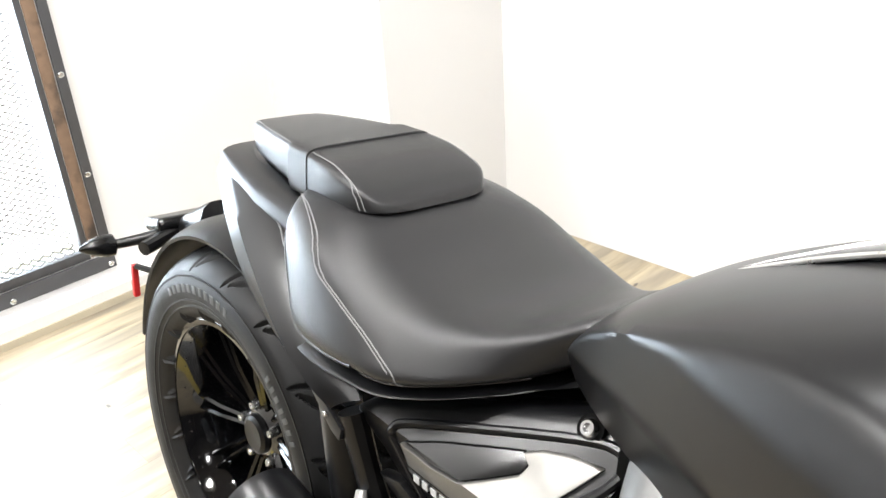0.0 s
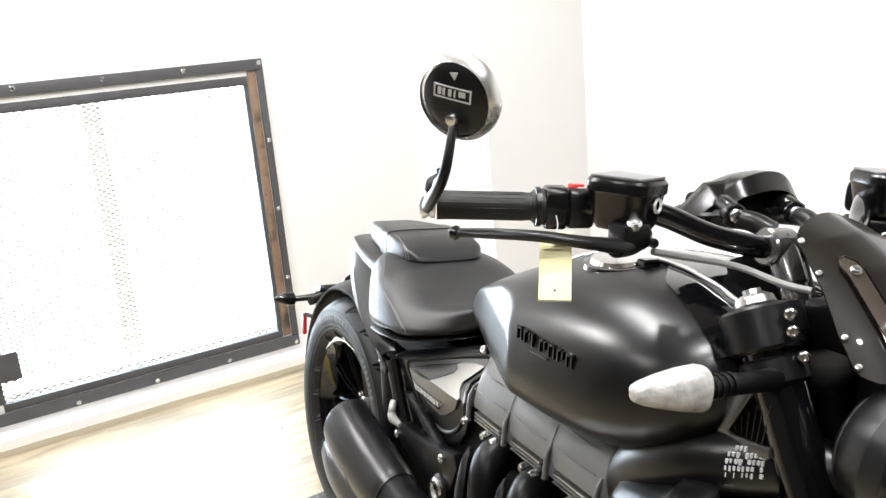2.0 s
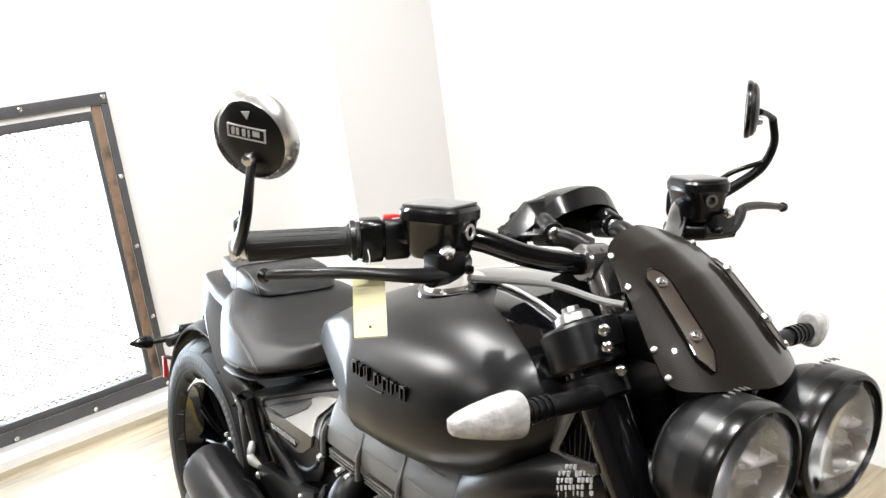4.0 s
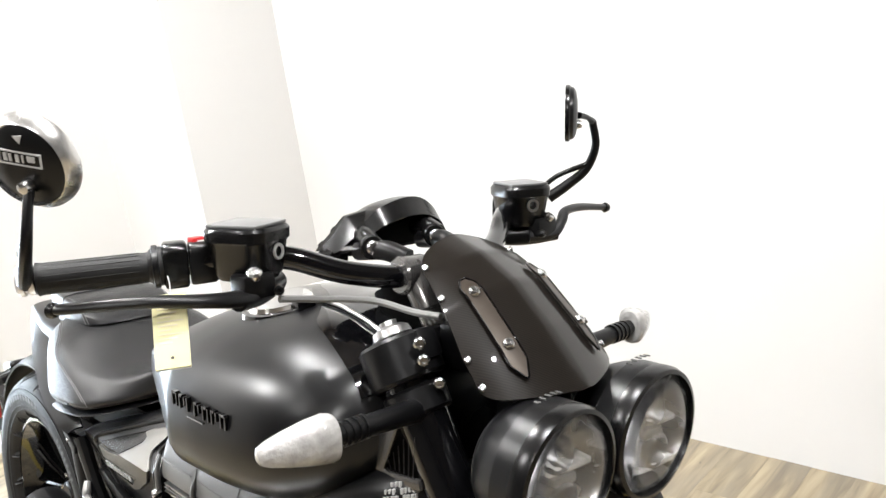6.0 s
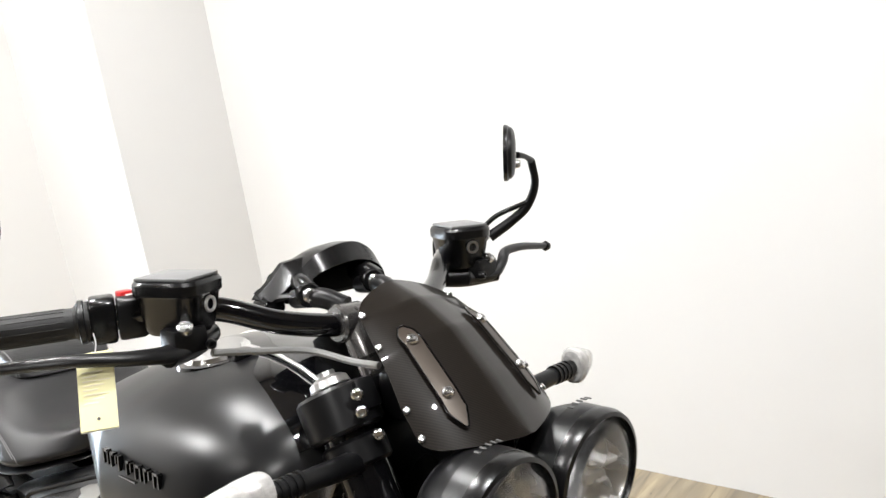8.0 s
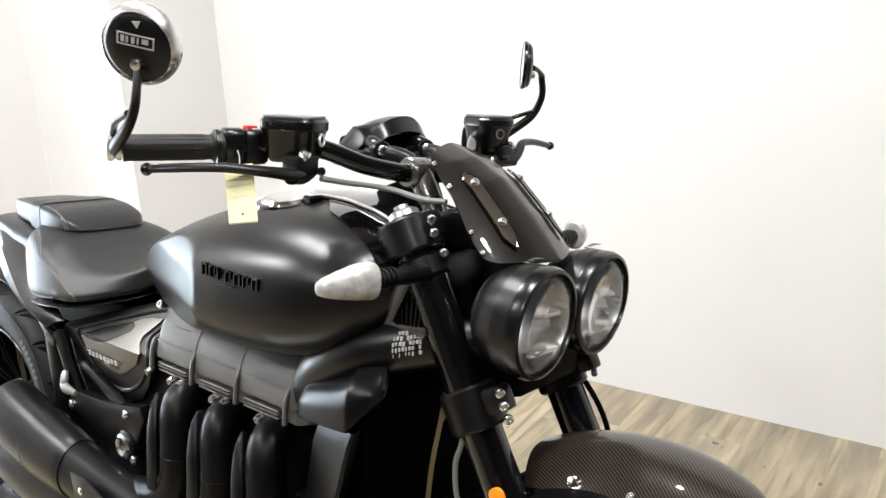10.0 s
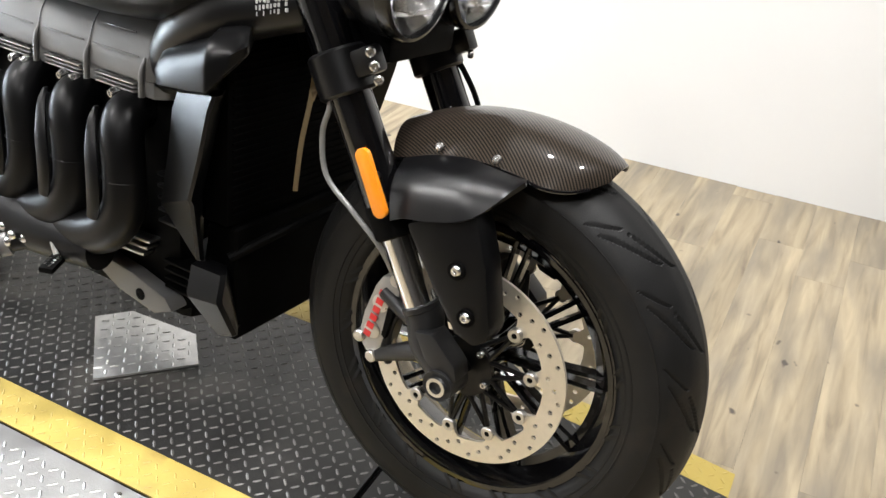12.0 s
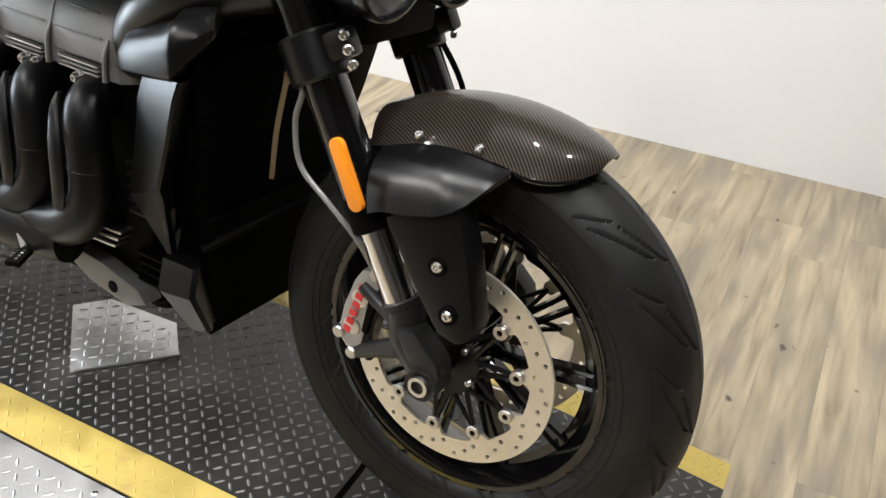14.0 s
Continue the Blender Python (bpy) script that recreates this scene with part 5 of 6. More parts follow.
# front indicators
SETTLE = False
for s in (-1, 1):
    ind = new("turn_signal")
    ind.parent = bike
    part("stalk", tube([(1.37, 0.115 * s, 0.897), (1.38, 0.18 * s, 0.904), (1.386, 0.256 * s, 0.91)], [0.0145, 0.0125, 0.0105], 14), SATIN_PLASTIC, ind, "ribbed black rubber stalk")
    for k in range(4):
        yy = (0.218 + 0.009 * k) * s
        part("stalk_rib", ring_lathe([(-0.002, 0.009), (-0.002, 0.0135), (0.002, 0.0135), (0.002, 0.009)], (1.384, yy, 0.908), (0, 1, 0), 18), SATIN_PLASTIC, ind)
    loops = []
    for q, h, w in ((0, 0.0215, 0.015), (0.03, 0.0242, 0.0185), (0.1, 0.0252, 0.0205), (0.35, 0.0225, 0.02), (0.65, 0.0172, 0.017), (0.88, 0.0125, 0.0125), (0.97, 0.0092, 0.009), (1.0, 0.005, 0.005)):
        loops.append([(1.386 - 0.022 * q + w * math.copysign(abs(math.cos(a)) ** 0.8, math.cos(a)), (0.257 + 0.073 * q) * s, 0.9105 - 0.0045 * q + h * math.copysign(abs(math.sin(a)) ** 0.8, math.sin(a))) for a in [k * math.tau / 24 for k in range(24)]])
    part("lens", add_loops(bmesh.new(), loops), FROSTED_LENS, ind, "clear faceted indicator lens")


SETTLE = False


# fuel tank
def tank_loop(x, zb, zt, hw):
    out = []
    for k in range(72):
        a = k * math.tau / 72
        c, s_ = math.cos(a), math.sin(a)
        zc = zb + (zt - zb) * 0.45
        y = hw * math.copysign(abs(c) ** (0.82 if s_ > 0 else 0.5), c)
        z = zc + ((zt - zc) * abs(s_) ** 0.95 if s_ > 0 else -(zc - zb) * abs(s_) ** 0.8)
        if x < 1.0:  # the flat knee facet, which fades out towards the top and the foot
            y = math.copysign(min(abs(y), max(0.02, 0.249 - 0.4 * (1.0 - x) - 0.45 * max(0.0, z - 0.86) - 0.45 * max(0.0, 0.79 - z))), y)
        out.append((x, y, z))
    return out


TANK = [(0.648, 0.772, 0.792, 0.06), (0.656, 0.755, 0.806, 0.11), (0.674, 0.738, 0.824, 0.15), (0.71, 0.724, 0.850, 0.19), (0.76, 0.716, 0.877, 0.217), (0.81, 0.717, 0.900, 0.232), (0.87, 0.72, 0.924, 0.243), (0.93, 0.721, 0.943, 0.248), (0.985, 0.72, 0.955, 0.25), (1.03, 0.719, 0.962, 0.25), (1.08, 0.719, 0.966, 0.249), (1.16, 0.726, 0.967, 0.242), (1.22, 0.744, 0.96, 0.229), (1.28, 0.774, 0.945, 0.202), (1.31, 0.797, 0.93, 0.168), (1.332, 0.822, 0.91, 0.122), (1.342, 0.845, 0.885, 0.06)]
tank = part("fuel_tank", add_loops(bmesh.new(), [tank_loop(*t) for t in smooth_line(TANK, 6)]), PAINT_SATIN, bike, "satin black painted fuel tank", sharp=60)
CAP_AT = (1.036, -0.082, 0.957)
cap = part("filler_cap", lathe([(-0.012, 0.048), (0.004, 0.048), (0.01, 0.043), (0.012, 0.03), (0.012, 0.004)], CAP_AT, (-0.03, -0.16, 1), 48), CHROME, tank, "polished filler cap")
part("cap_ring", ring_lathe([(-0.004, 0.047), (-0.004, 0.058), (0.003, 0.056), (0.004, 0.0485)], (CAP_AT[0], CAP_AT[1], CAP_AT[2] + 0.001), (-0.03, -0.16, 1), 48), GLOSS_BLACK, tank)
part("cap_hinge", box((CAP_AT[0] + 0.046, CAP_AT[1] - 0.015, CAP_AT[2] + 0.001), (CAP_AT[0] + 0.066, CAP_AT[1] + 0.015, CAP_AT[2] + 0.017), 0.005, 3), GLOSS_BLACK, tank)
spine = []
for i in range(34):
    q = i / 33
    x = 0.735 + 0.575 * q
    w = float(np.interp(q, [0, 0.1, 0.35, 0.65, 1], [0.004, 0.016, 0.042, 0.062, 0.085]))
    zt = float(np.interp(x, [t[0] for t in TANK], [t[2] for t in TANK]))
    spine.append([(x, w * (2 * j / 8 - 1), zt + 0.009 * min(1, q * 5) - 0.006 * abs(2 * j / 8 - 1) ** 2) for j in range(9)])
part("tank_spine", skin(spine, 0.01), GLOSS_BLACK, tank, "gloss black trim along the tank top")
tank_skin = BVHTree.FromPolygons([v.co[:] for v in tank.data.vertices], [p.vertices[:] for p in tank.data.polygons])


def on_tank(x, y, z, lift):
    at_, normal, _, _ = tank_skin.find_nearest(Vector((x, y, z)))
    return at_ + normal * lift


for s in (-1, 1):
    rows = []
    for i in range(17):
        q = i / 16
        x = 1.118 + 0.2 * q
        lo_, hi_ = 0.09 + 0.075 * q ** 0.8, 0.066 + 0.03 * q
        zt = float(np.interp(x, [t[0] for t in TANK], [t[2] for t in TANK]))
        rows.append([on_tank(x, (hi_ + (lo_ - hi_) * (j / 6) * min(1, 4 * q + 0.15)) * s, zt - 0.01, 0.0035) for j in range(7)])
    part("tank_inlay", skin(rows, 0.002), GLOSS_BLACK, tank, "gloss black inlay on the tank shoulder")
    part("spine_edge", tube([(p[0 if s < 0 else -1][0], p[0 if s < 0 else -1][1] * 1.05, p[0][2] + 0.003) for p in spine], 0.0028, 8, 2), ALUMINIUM, tank, "silver trim line")
    # maker's name in raised black bars
    for k in range(7):
        x = 1.024 + 0.0185 * k
        hw = float(np.interp(x, [t[0] for t in TANK], [t[3] for t in TANK]))
        zc = 0.8655 - 0.0012 * k
        for dx, w, z0, z1 in ((0.0, 0.003, -0.0095, 0.0095), (0.0034, 0.0075 - 0.003 * (k % 2), 0.006, 0.0095), (0.0105 + 0.0015 * (k % 3 == 1), 0.0028, -0.0095 + 0.006 * (k % 2), 0.008)):
            if k == 2 and dx:
                continue
            lo, hi = sorted((hw * s - 0.006 * s, hw * s + 0.0012 * s))
            part("name_bar", box((x + dx, lo, zc + z0), (x + dx + w, hi, zc + z1), 0.0005, 1), GLOSS_BLACK, tank, "raised gloss black mark")
    lo, hi = sorted((0.2436 * s, 0.2505 * s))
    part("name_bar", box((1.06, lo, 0.846), (1.1, hi, 0.848), 0.0004, 1), GLOSS_BLACK, tank, "raised gloss black mark")



# seats
def seat_loop(xt, xb, zt, zb, hw, dish=0.0, flare=0.0, crown=0.62, edge=0.3):
    """A cushion's section: rounded above, square at its lower seam."""
    out = []
    for k in range(64):
        a = k * math.tau / 64
        c, s_ = math.cos(a), math.sin(a)
        e = crown if s_ > 0 else edge
        y = hw * math.copysign(abs(c) ** e, c)
        z = (zt + zb) / 2 + (zt - zb) / 2 * math.copysign(abs(s_) ** e, s_)
        if s_ > 0:
            z -= dish * max(0.0, 1 - (y / hw) ** 2)
        q = (z - zb) / (zt - zb)
        out.append((xb + (xt - xb) * q, y * (1 + flare * (1 - 2 * q)), z))
    return out


SEAT = [(0.205, 0.33, 0.8, 0.688, 0.135, 0, 0.2), (0.21, 0.335, 0.813, 0.68, 0.15, 0, 0.2), (0.23, 0.352, 0.82, 0.677, 0.162, 0, 0.18), (0.285, 0.4, 0.821, 0.68, 0.172, 0.002, 0.15), (0.35, 0.45, 0.811, 0.686, 0.173, 0.004, 0.14), (0.42, 0.492, 0.784, 0.691, 0.169, 0.008, 0.13), (0.49, 0.53, 0.768, 0.701, 0.152, 0.012, 0.12), (0.55, 0.565, 0.768, 0.711, 0.124, 0.012, 0.1), (0.60, 0.595, 0.782, 0.72, 0.094, 0.008, 0.06), (0.64, 0.618, 0.799, 0.732, 0.072, 0.002, 0), (0.665, 0.635, 0.803, 0.745, 0.055, 0, 0), (0.672, 0.645, 0.797, 0.755, 0.035, 0, 0)]
seat = part("rider_seat", add_loops(bmesh.new(), [seat_loop(*t) for t in smooth_line(SEAT, 6)]), SEAT_LEATHER, bike, "black vinyl rider seat with double stitching", sharp=70)
PAD = [(0.002, 0.0, 0.832, 0.81, 0.024, 0), (0.005, 0.004, 0.838, 0.804, 0.036, 0), (0.016, 0.016, 0.843, 0.8, 0.047, 0), (0.06, 0.06, 0.849, 0.798, 0.062, 0), (0.13, 0.13, 0.854, 0.797, 0.079, 0), (0.2, 0.2, 0.857, 0.797, 0.092, 0), (0.26, 0.26, 0.854, 0.797, 0.099, 0), (0.295, 0.298, 0.847, 0.803, 0.099, 0), (0.325, 0.332, 0.836, 0.807, 0.094, 0), (0.345, 0.35, 0.824, 0.809, 0.078, 0), (0.352, 0.356, 0.818, 0.81, 0.055, 0)]
pad_rows = [seat_loop(*t, 0, 0.26, 0.3) for t in smooth_line(PAD, 6)]
pad = part("passenger_seat", add_loops(bmesh.new(), pad_rows), SEAT_LEATHER, bike, "black vinyl passenger pad with a strap", sharp=70)
part("strap", add_loops(bmesh.new(), [[(q[0] + dx, q[1] * (1.0 + 0.5 * dx + g), 0.825 + (q[2] - 0.825) * (1.03 + 1.2 * g)) for q in seat_loop(0.203, 0.203, 0.857, 0.793, 0.0925, 0, 0, 0.26, 0.3)] for dx, g in ((-0.0225, 0.0), (-0.0215, 0.03), (0.0215, 0.03), (0.0225, 0.0))]), SEAT_LEATHER, pad, "black strap across the passenger pad")

def surface_line(ob, points, lift, n=10):
    """Points carried onto the surface of ob."""
    tree = BVHTree.FromPolygons([v.co[:] for v in ob.data.vertices], [p.vertices[:] for p in ob.data.polygons])
    out = []
    for p in smooth_line(points, n):
        at_, normal, _, _ = tree.find_nearest(Vector(p))
        out.append((at_ + normal * lift)[:])
    return out


for s in (-1, 1):
    for off in (0.0, 0.009):
        part("stitching", tube(surface_line(seat, [(0.222 + off, 0.113 * s, 0.82), (0.265 + off, 0.125 * s, 0.81), (0.315 + off, 0.142 * s, 0.79), (0.355 + off, 0.16 * s, 0.765), (0.4 + off, 0.172 * s, 0.752), (0.45 + off, 0.178 * s, 0.735), (0.48 + off, 0.176 * s, 0.718), (0.497 + off, 0.165 * s, 0.7)], 0.0006), 0.0008, 6, 0), STITCH, seat, "grey double stitching")
    part("piping", tube(surface_line(seat, [(0.214, 0.116 * s, 0.808), (0.24, 0.14 * s, 0.775), (0.27, 0.158 * s, 0.752), (0.305, 0.174 * s, 0.707), (0.347, 0.185 * s, 0.68), (0.39, 0.193 * s, 0.678), (0.447, 0.2 * s, 0.686)], 0.0004), 0.002, 8, 0), SEAT_LEATHER, seat, "black piping along the seat edge")
    part("piping", tube(surface_line(seat, [(0.46, 0.19 * s, 0.69), (0.5, 0.17 * s, 0.694), (0.55, 0.13 * s, 0.706), (0.6, 0.085 * s, 0.718)], 0.0004), 0.0015, 8, 0), SEAT_LEATHER, seat, "black piping along the seat edge")
    part("stitching", tube(surface_line(pad, [(0.02, 0.046 * s, 0.85), (0.1, 0.074 * s, 0.86), (0.17, 0.087 * s, 0.86)], 0.0006), 0.0007, 6, 0), STITCH, pad, "grey double stitching")
    for off in (0.0, 0.008):
        part("stitching", tube(surface_line(pad, [(0.228, 0.09 * s, 0.86), (0.27 + off, 0.09 * s, 0.855), (0.305 + off, 0.092 * s, 0.843), (0.323 + off, 0.094 * s, 0.828), (0.332 + off, 0.094 * s, 0.812)], 0.0006), 0.0007, 6, 0), STITCH, pad, "grey double stitching")
part("seat_base", add_loops(bmesh.new(), [[(p[0] * 0.985 + 0.008, p[1] * 1.0, zb - 0.013 + (p[2] - zb) * 0.11) for p in seat_loop(xt, xb, zt, zb, hw, 0, fl, 0.3, 0.4)] for xt, xb, zt, zb, hw, _, fl in smooth_line(SEAT, 4)]), SATIN_PLASTIC, bike, "satin black lip under the seat")

# tail cowl, rear fender, tail light
for s in (-1, 1):
    i_edge = smooth_line([(-0.017, 0.034, 0.803), (0.08, 0.066, 0.802), (0.2, 0.1, 0.768), (0.27, 0.125, 0.737), (0.34, 0.145, 0.695), (0.40, 0.155, 0.662), (0.43, 0.16, 0.642)], 5)
    p_edge = smooth_line([(-0.012, 0.08, 0.789), (0.072, 0.114, 0.772), (0.15, 0.144, 0.747), (0.225, 0.167, 0.716), (0.3, 0.184, 0.676), (0.37, 0.188, 0.642), (0.403, 0.181, 0.626)], 5)
    o_edge = smooth_line([(-0.028, 0.093, 0.776), (0.035, 0.122, 0.728), (0.115, 0.147, 0.688), (0.195, 0.162, 0.662), (0.28, 0.172, 0.642), (0.35, 0.172, 0.625), (0.385, 0.166, 0.614)], 5)
    b_edge = smooth_line([(-0.024, 0.08, 0.764), (0.045, 0.1, 0.708), (0.13, 0.12, 0.663), (0.21, 0.135, 0.64), (0.29, 0.15, 0.622), (0.355, 0.155, 0.608), (0.385, 0.15, 0.6)], 5)
    rows = []
    for i_, p_, o_, b_ in zip(i_edge, p_edge, o_edge, b_edge):
        i_, p_, o_, b_ = Vector(i_), Vector(p_), Vector(o_), Vector(b_)
        crease, under = p_.lerp(o_, 0.12), o_.lerp(b_, 0.55)
        row = [i_.lerp(crease, k / 8) + Vector((0, 0.002, 0.003)) * math.sin(math.pi * k / 8) for k in range(8)]
        row += [crease.lerp(under, k / 4) for k in range(4)] + [under.lerp(b_, k / 2) for k in range(3)]
        rows.append([Vector((q.x, q.y * s, q.z)) for q in row])
    cowl = part("tail_cowl", skin(rows, 0.006), PAINT_SATIN, bike, "satin black tail cowl", sharp=48)
    part("cowl_line", tube(surface_line(cowl, [(-0.006, 0.076 * s, 0.795), (0.09, 0.106 * s, 0.795), (0.19, 0.133 * s, 0.79), (0.235, 0.15 * s, 0.772)], 0.0004), 0.0011, 6, 0), COVER_GREY, cowl)
    part("cowl_bracket", side_plate([(0.345, 0.626), (0.36, 0.628), (0.41, 0.598), (0.406, 0.582), (0.39, 0.588)], 0.172 * s - (0.008 if s > 0 else 0), 0.008, 0.002), FORK_GREY, cowl)
    bolt(cowl, (0.383, 0.173 * s, 0.606), (0, s, 0), 0.004, 0.003)
part("tail_top", add_loops(bmesh.new(), [seat_loop(*t, 0, 0.4, 0.5) for t in ((-0.03, -0.022, 0.797, 0.765, 0.07, 0), (-0.022, 0.0, 0.803, 0.74, 0.085, 0), (0.03, 0.05, 0.803, 0.71, 0.1, 0), (0.12, 0.16, 0.8, 0.68, 0.115, 0), (0.25, 0.3, 0.79, 0.66, 0.12, 0))]), PAINT_SATIN, bike, "satin black tail cover")
SETTLE = True
hug = []
for i in range(22):
    a = radians(70 + 103 * i / 21)
    row = []
    for j in range(13):
        t = 2 * j / 12 - 1
        r = 0.352 + 0.04 * (i / 21) - 0.022 * abs(t) ** 3
        row.append((r * math.cos(a), 0.138 * t, 0.323 + r * math.sin(a)))
    hug.append(row)
part("rear_fender", skin(hug, 0.006), SHROUD_BLACK, bike, "satin black rear fender")
tail = new("tail_light")
tail.parent = bike
SETTLE = False
part("tail_bar", tube([(-0.29, -0.1, 0.56), (-0.33, 0, 0.565), (-0.29, 0.1, 0.56)], 0.013, 10), SATIN_PLASTIC, tail)
part("tail_arm", tube([(-0.2, 0, 0.62), (-0.27, 0, 0.59), (-0.34, 0, 0.562)], [0.035, 0.03, 0.022], 12), SATIN_PLASTIC, tail)
part("tail_lens", box((-0.04, -0.06, -0.014), (0.03, 0.06, 0.012), 0.0125, 4, Matrix.Translation((-0.345, 0.0, 0.578)) @ Matrix.Rotation(radians(-14), 4, "Y")), POD_BLACK, tail, "smoked grey tail light")
for s in (-1, 1):
    ind = new("turn_signal")
    ind.parent = bike
    part("stalk", tube([(-0.335, 0.04 * s, 0.562), (-0.348, 0.09 * s, 0.555), (-0.355, 0.13 * s, 0.552)], [0.012, 0.0095, 0.0085], 12), SATIN_PLASTIC, ind)
    loops = [[(-0.356 + 0.01 * q + w * math.cos(a), (0.125 + 0.066 * q) * s, 0.552 + 0.007 * q + h * math.sin(a)) for a in [k * math.tau / 18 for k in range(18)]] for q, h, w in ((0, 0.012, 0.012), (0.06, 0.0195, 0.018), (0.3, 0.0205, 0.0185), (0.65, 0.014, 0.013), (0.92, 0.006, 0.006), (1, 0.002, 0.002))]
    part("lens", add_loops(bmesh.new(), loops), POD_BLACK, ind, "smoked black indicator lens")
    part("reflector_arm", tube([(-0.31, 0.07 * s, 0.5), (-0.36, 0.09 * s, 0.5)], 0.006, 8, 0), SATIN_PLASTIC, tail)
    part("red_reflector", box((-0.376, 0.09 * s - 0.006, 0.437), (-0.364, 0.09 * s + 0.006, 0.5), 0.003), RED, tail, "red rear reflector")

SETTLE = False


# side panels
def tilted_plate(outline, lift, thick, bevel, s):
    """A plate on the side cover, which leans inwards above its knee."""
    bm = side_plate(outline, 0, thick, bevel)
    bmesh.ops.bisect_plane(bm, geom=bm.verts[:] + bm.edges[:] + bm.faces[:], plane_co=(0, 0, 0.63), plane_no=(0, 0, 1))
    for v in bm.verts:
        v.co.y = (panel_y(v.co.z) - lift + v.co.y) * (1 if s < 0 else -1)
    return bm


def panel_y(z):
    return -0.153 + (0.875 if z > 0.63 else -0.2) * (z - 0.63)


TRIM = [(0.494, 0.623), (0.502, 0.6), (0.515, 0.585), (0.56, 0.572), (0.612, 0.566), (0.64, 0.576), (0.685, 0.604), (0.702, 0.632), (0.684, 0.644), (0.679, 0.655), (0.695, 0.675), (0.706, 0.691), (0.672, 0.687), (0.645, 0.68), (0.629, 0.672), (0.641, 0.667), (0.638, 0.658), (0.612, 0.643), (0.58, 0.626), (0.54, 0.62)]
RIM = [(0.472, 0.62), (0.477, 0.63), (0.49, 0.639), (0.57, 0.666), (0.672, 0.698), (0.71, 0.704), (0.722, 0.695), (0.714, 0.677), (0.699, 0.659), (0.703, 0.646), (0.722, 0.63), (0.712, 0.605), (0.69, 0.575), (0.665, 0.553), (0.62, 0.53), (0.565, 0.527), (0.53, 0.545), (0.5, 0.58)]
for s in (-1, 1):
    panel = new("side_panel")
    panel.parent = bike
    part("panel", tilted_plate([(0.408, 0.612), (0.412, 0.626), (0.433, 0.64), (0.56, 0.682), (0.66, 0.712), (0.715, 0.724), (0.732, 0.705), (0.722, 0.672), (0.712, 0.655), (0.735, 0.628), (0.722, 0.595), (0.70, 0.558), (0.668, 0.522), (0.61, 0.5), (0.55, 0.49), (0.518, 0.499), (0.488, 0.548), (0.45, 0.588)], 0.0, 0.045, 0.008, s), SATIN_PLASTIC, panel, "satin black side panel")
    part("panel_rim", tube([(x_, (panel_y(z_) + 0.001) * -s, z_) for x_, z_ in RIM + RIM[:1]], 0.0055, 10, 4), SATIN_PLASTIC, panel, "rounded rim of the side panel")
    part("inset", tilted_plate([(0.5, 0.628), (0.545, 0.646), (0.627, 0.6725), (0.639, 0.6665), (0.636, 0.6585), (0.612, 0.6445), (0.58, 0.6275), (0.54, 0.6215)], 0.0035, 0.006, 0.001, s), POD_BLACK, panel, "dark glossy inset")
    part("trim_plate", tilted_plate(TRIM, 0.006, 0.006, 0.0015, s), SILVER_TRIM, panel, "champagne silver trim plate")
    part("name_strip", tilted_plate([(0.503, 0.599), (0.509, 0.583), (0.613, 0.576), (0.638, 0.598), (0.57, 0.598)], 0.0075, 0.004, 0.0006, s), GLOSS_BLACK, panel, "black name strip")
    for k in range(8):
        x = 0.513 + 0.0135 * k
        z = 0.591 - 0.01 * (x - 0.513)
        part("name_bar", tilted_plate([(x, z - 0.0055), (x + 0.0085, z - 0.006), (x + 0.0095, z + 0.004), (x + 0.001, z + 0.0045)], 0.0086, 0.002, 0, s), LABEL_WHITE, panel, "pale printed mark")
    part("bolt_recess", ring_lathe([(0, 0.009), (0, 0.0145), (0.004, 0.014), (0.004, 0.0095)], (0.676, 0.086 * s, 0.709), (0, s, 0.6), 20), DARK_CAVITY, panel)
    bolt(panel, (0.676, 0.088 * s, 0.71), (0, s, 0.6), 0.0105, 0.008)
    SETTLE = True
    part("rear_strut", tube([(0.39, 0.185 * s, 0.615), (0.42, 0.18 * s, 0.54), (0.45, 0.17 * s, 0.46)], [0.02, 0.018, 0.022], 10), MATTE_BLACK, panel)
    part("inner_fender", tube([(0.34, 0.165 * s, 0.60), (0.36, 0.165 * s, 0.50), (0.37, 0.16 * s, 0.40)], [0.03, 0.03, 0.025], 12), MATTE_BLACK, panel)
    SETTLE = False
SETTLE = True
SETTLE = False
part("peg_bracket", tube([(0.43, -0.165, 0.515), (0.455, -0.175, 0.505), (0.49, -0.172, 0.5)], [0.007, 0.011, 0.006], 10, 4, 0.8), CALIPER_SILVER, bike, "bare alloy footrest bracket")
part("peg_bracket", tube([(0.44, -0.165, 0.535), (0.447, -0.172, 0.52), (0.45, -0.175, 0.508)], [0.006, 0.008, 0.006], 10), CALIPER_SILVER, bike, "bare alloy footrest bracket")
SETTLE = True
part("bracket_arm", side_plate([(0.43, 0.555), (0.47, 0.565), (0.64, 0.505), (0.69, 0.475), (0.685, 0.455), (0.66, 0.465), (0.50, 0.53)], -0.178, 0.02, 0.005), MATTE_BLACK, bike)
hanger = new("footrest_hanger")
hanger.parent = bike
part("hanger_plate", side_plate([(0.415, 0.455), (0.424, 0.478), (0.458, 0.497), (0.60, 0.508), (0.66, 0.52), (0.70, 0.53), (0.715, 0.505), (0.69, 0.455), (0.66, 0.41), (0.602, 0.406), (0.474, 0.44)], -0.192, 0.03, 0.008), SHROUD_BLACK, hanger, "satin black footrest hanger")
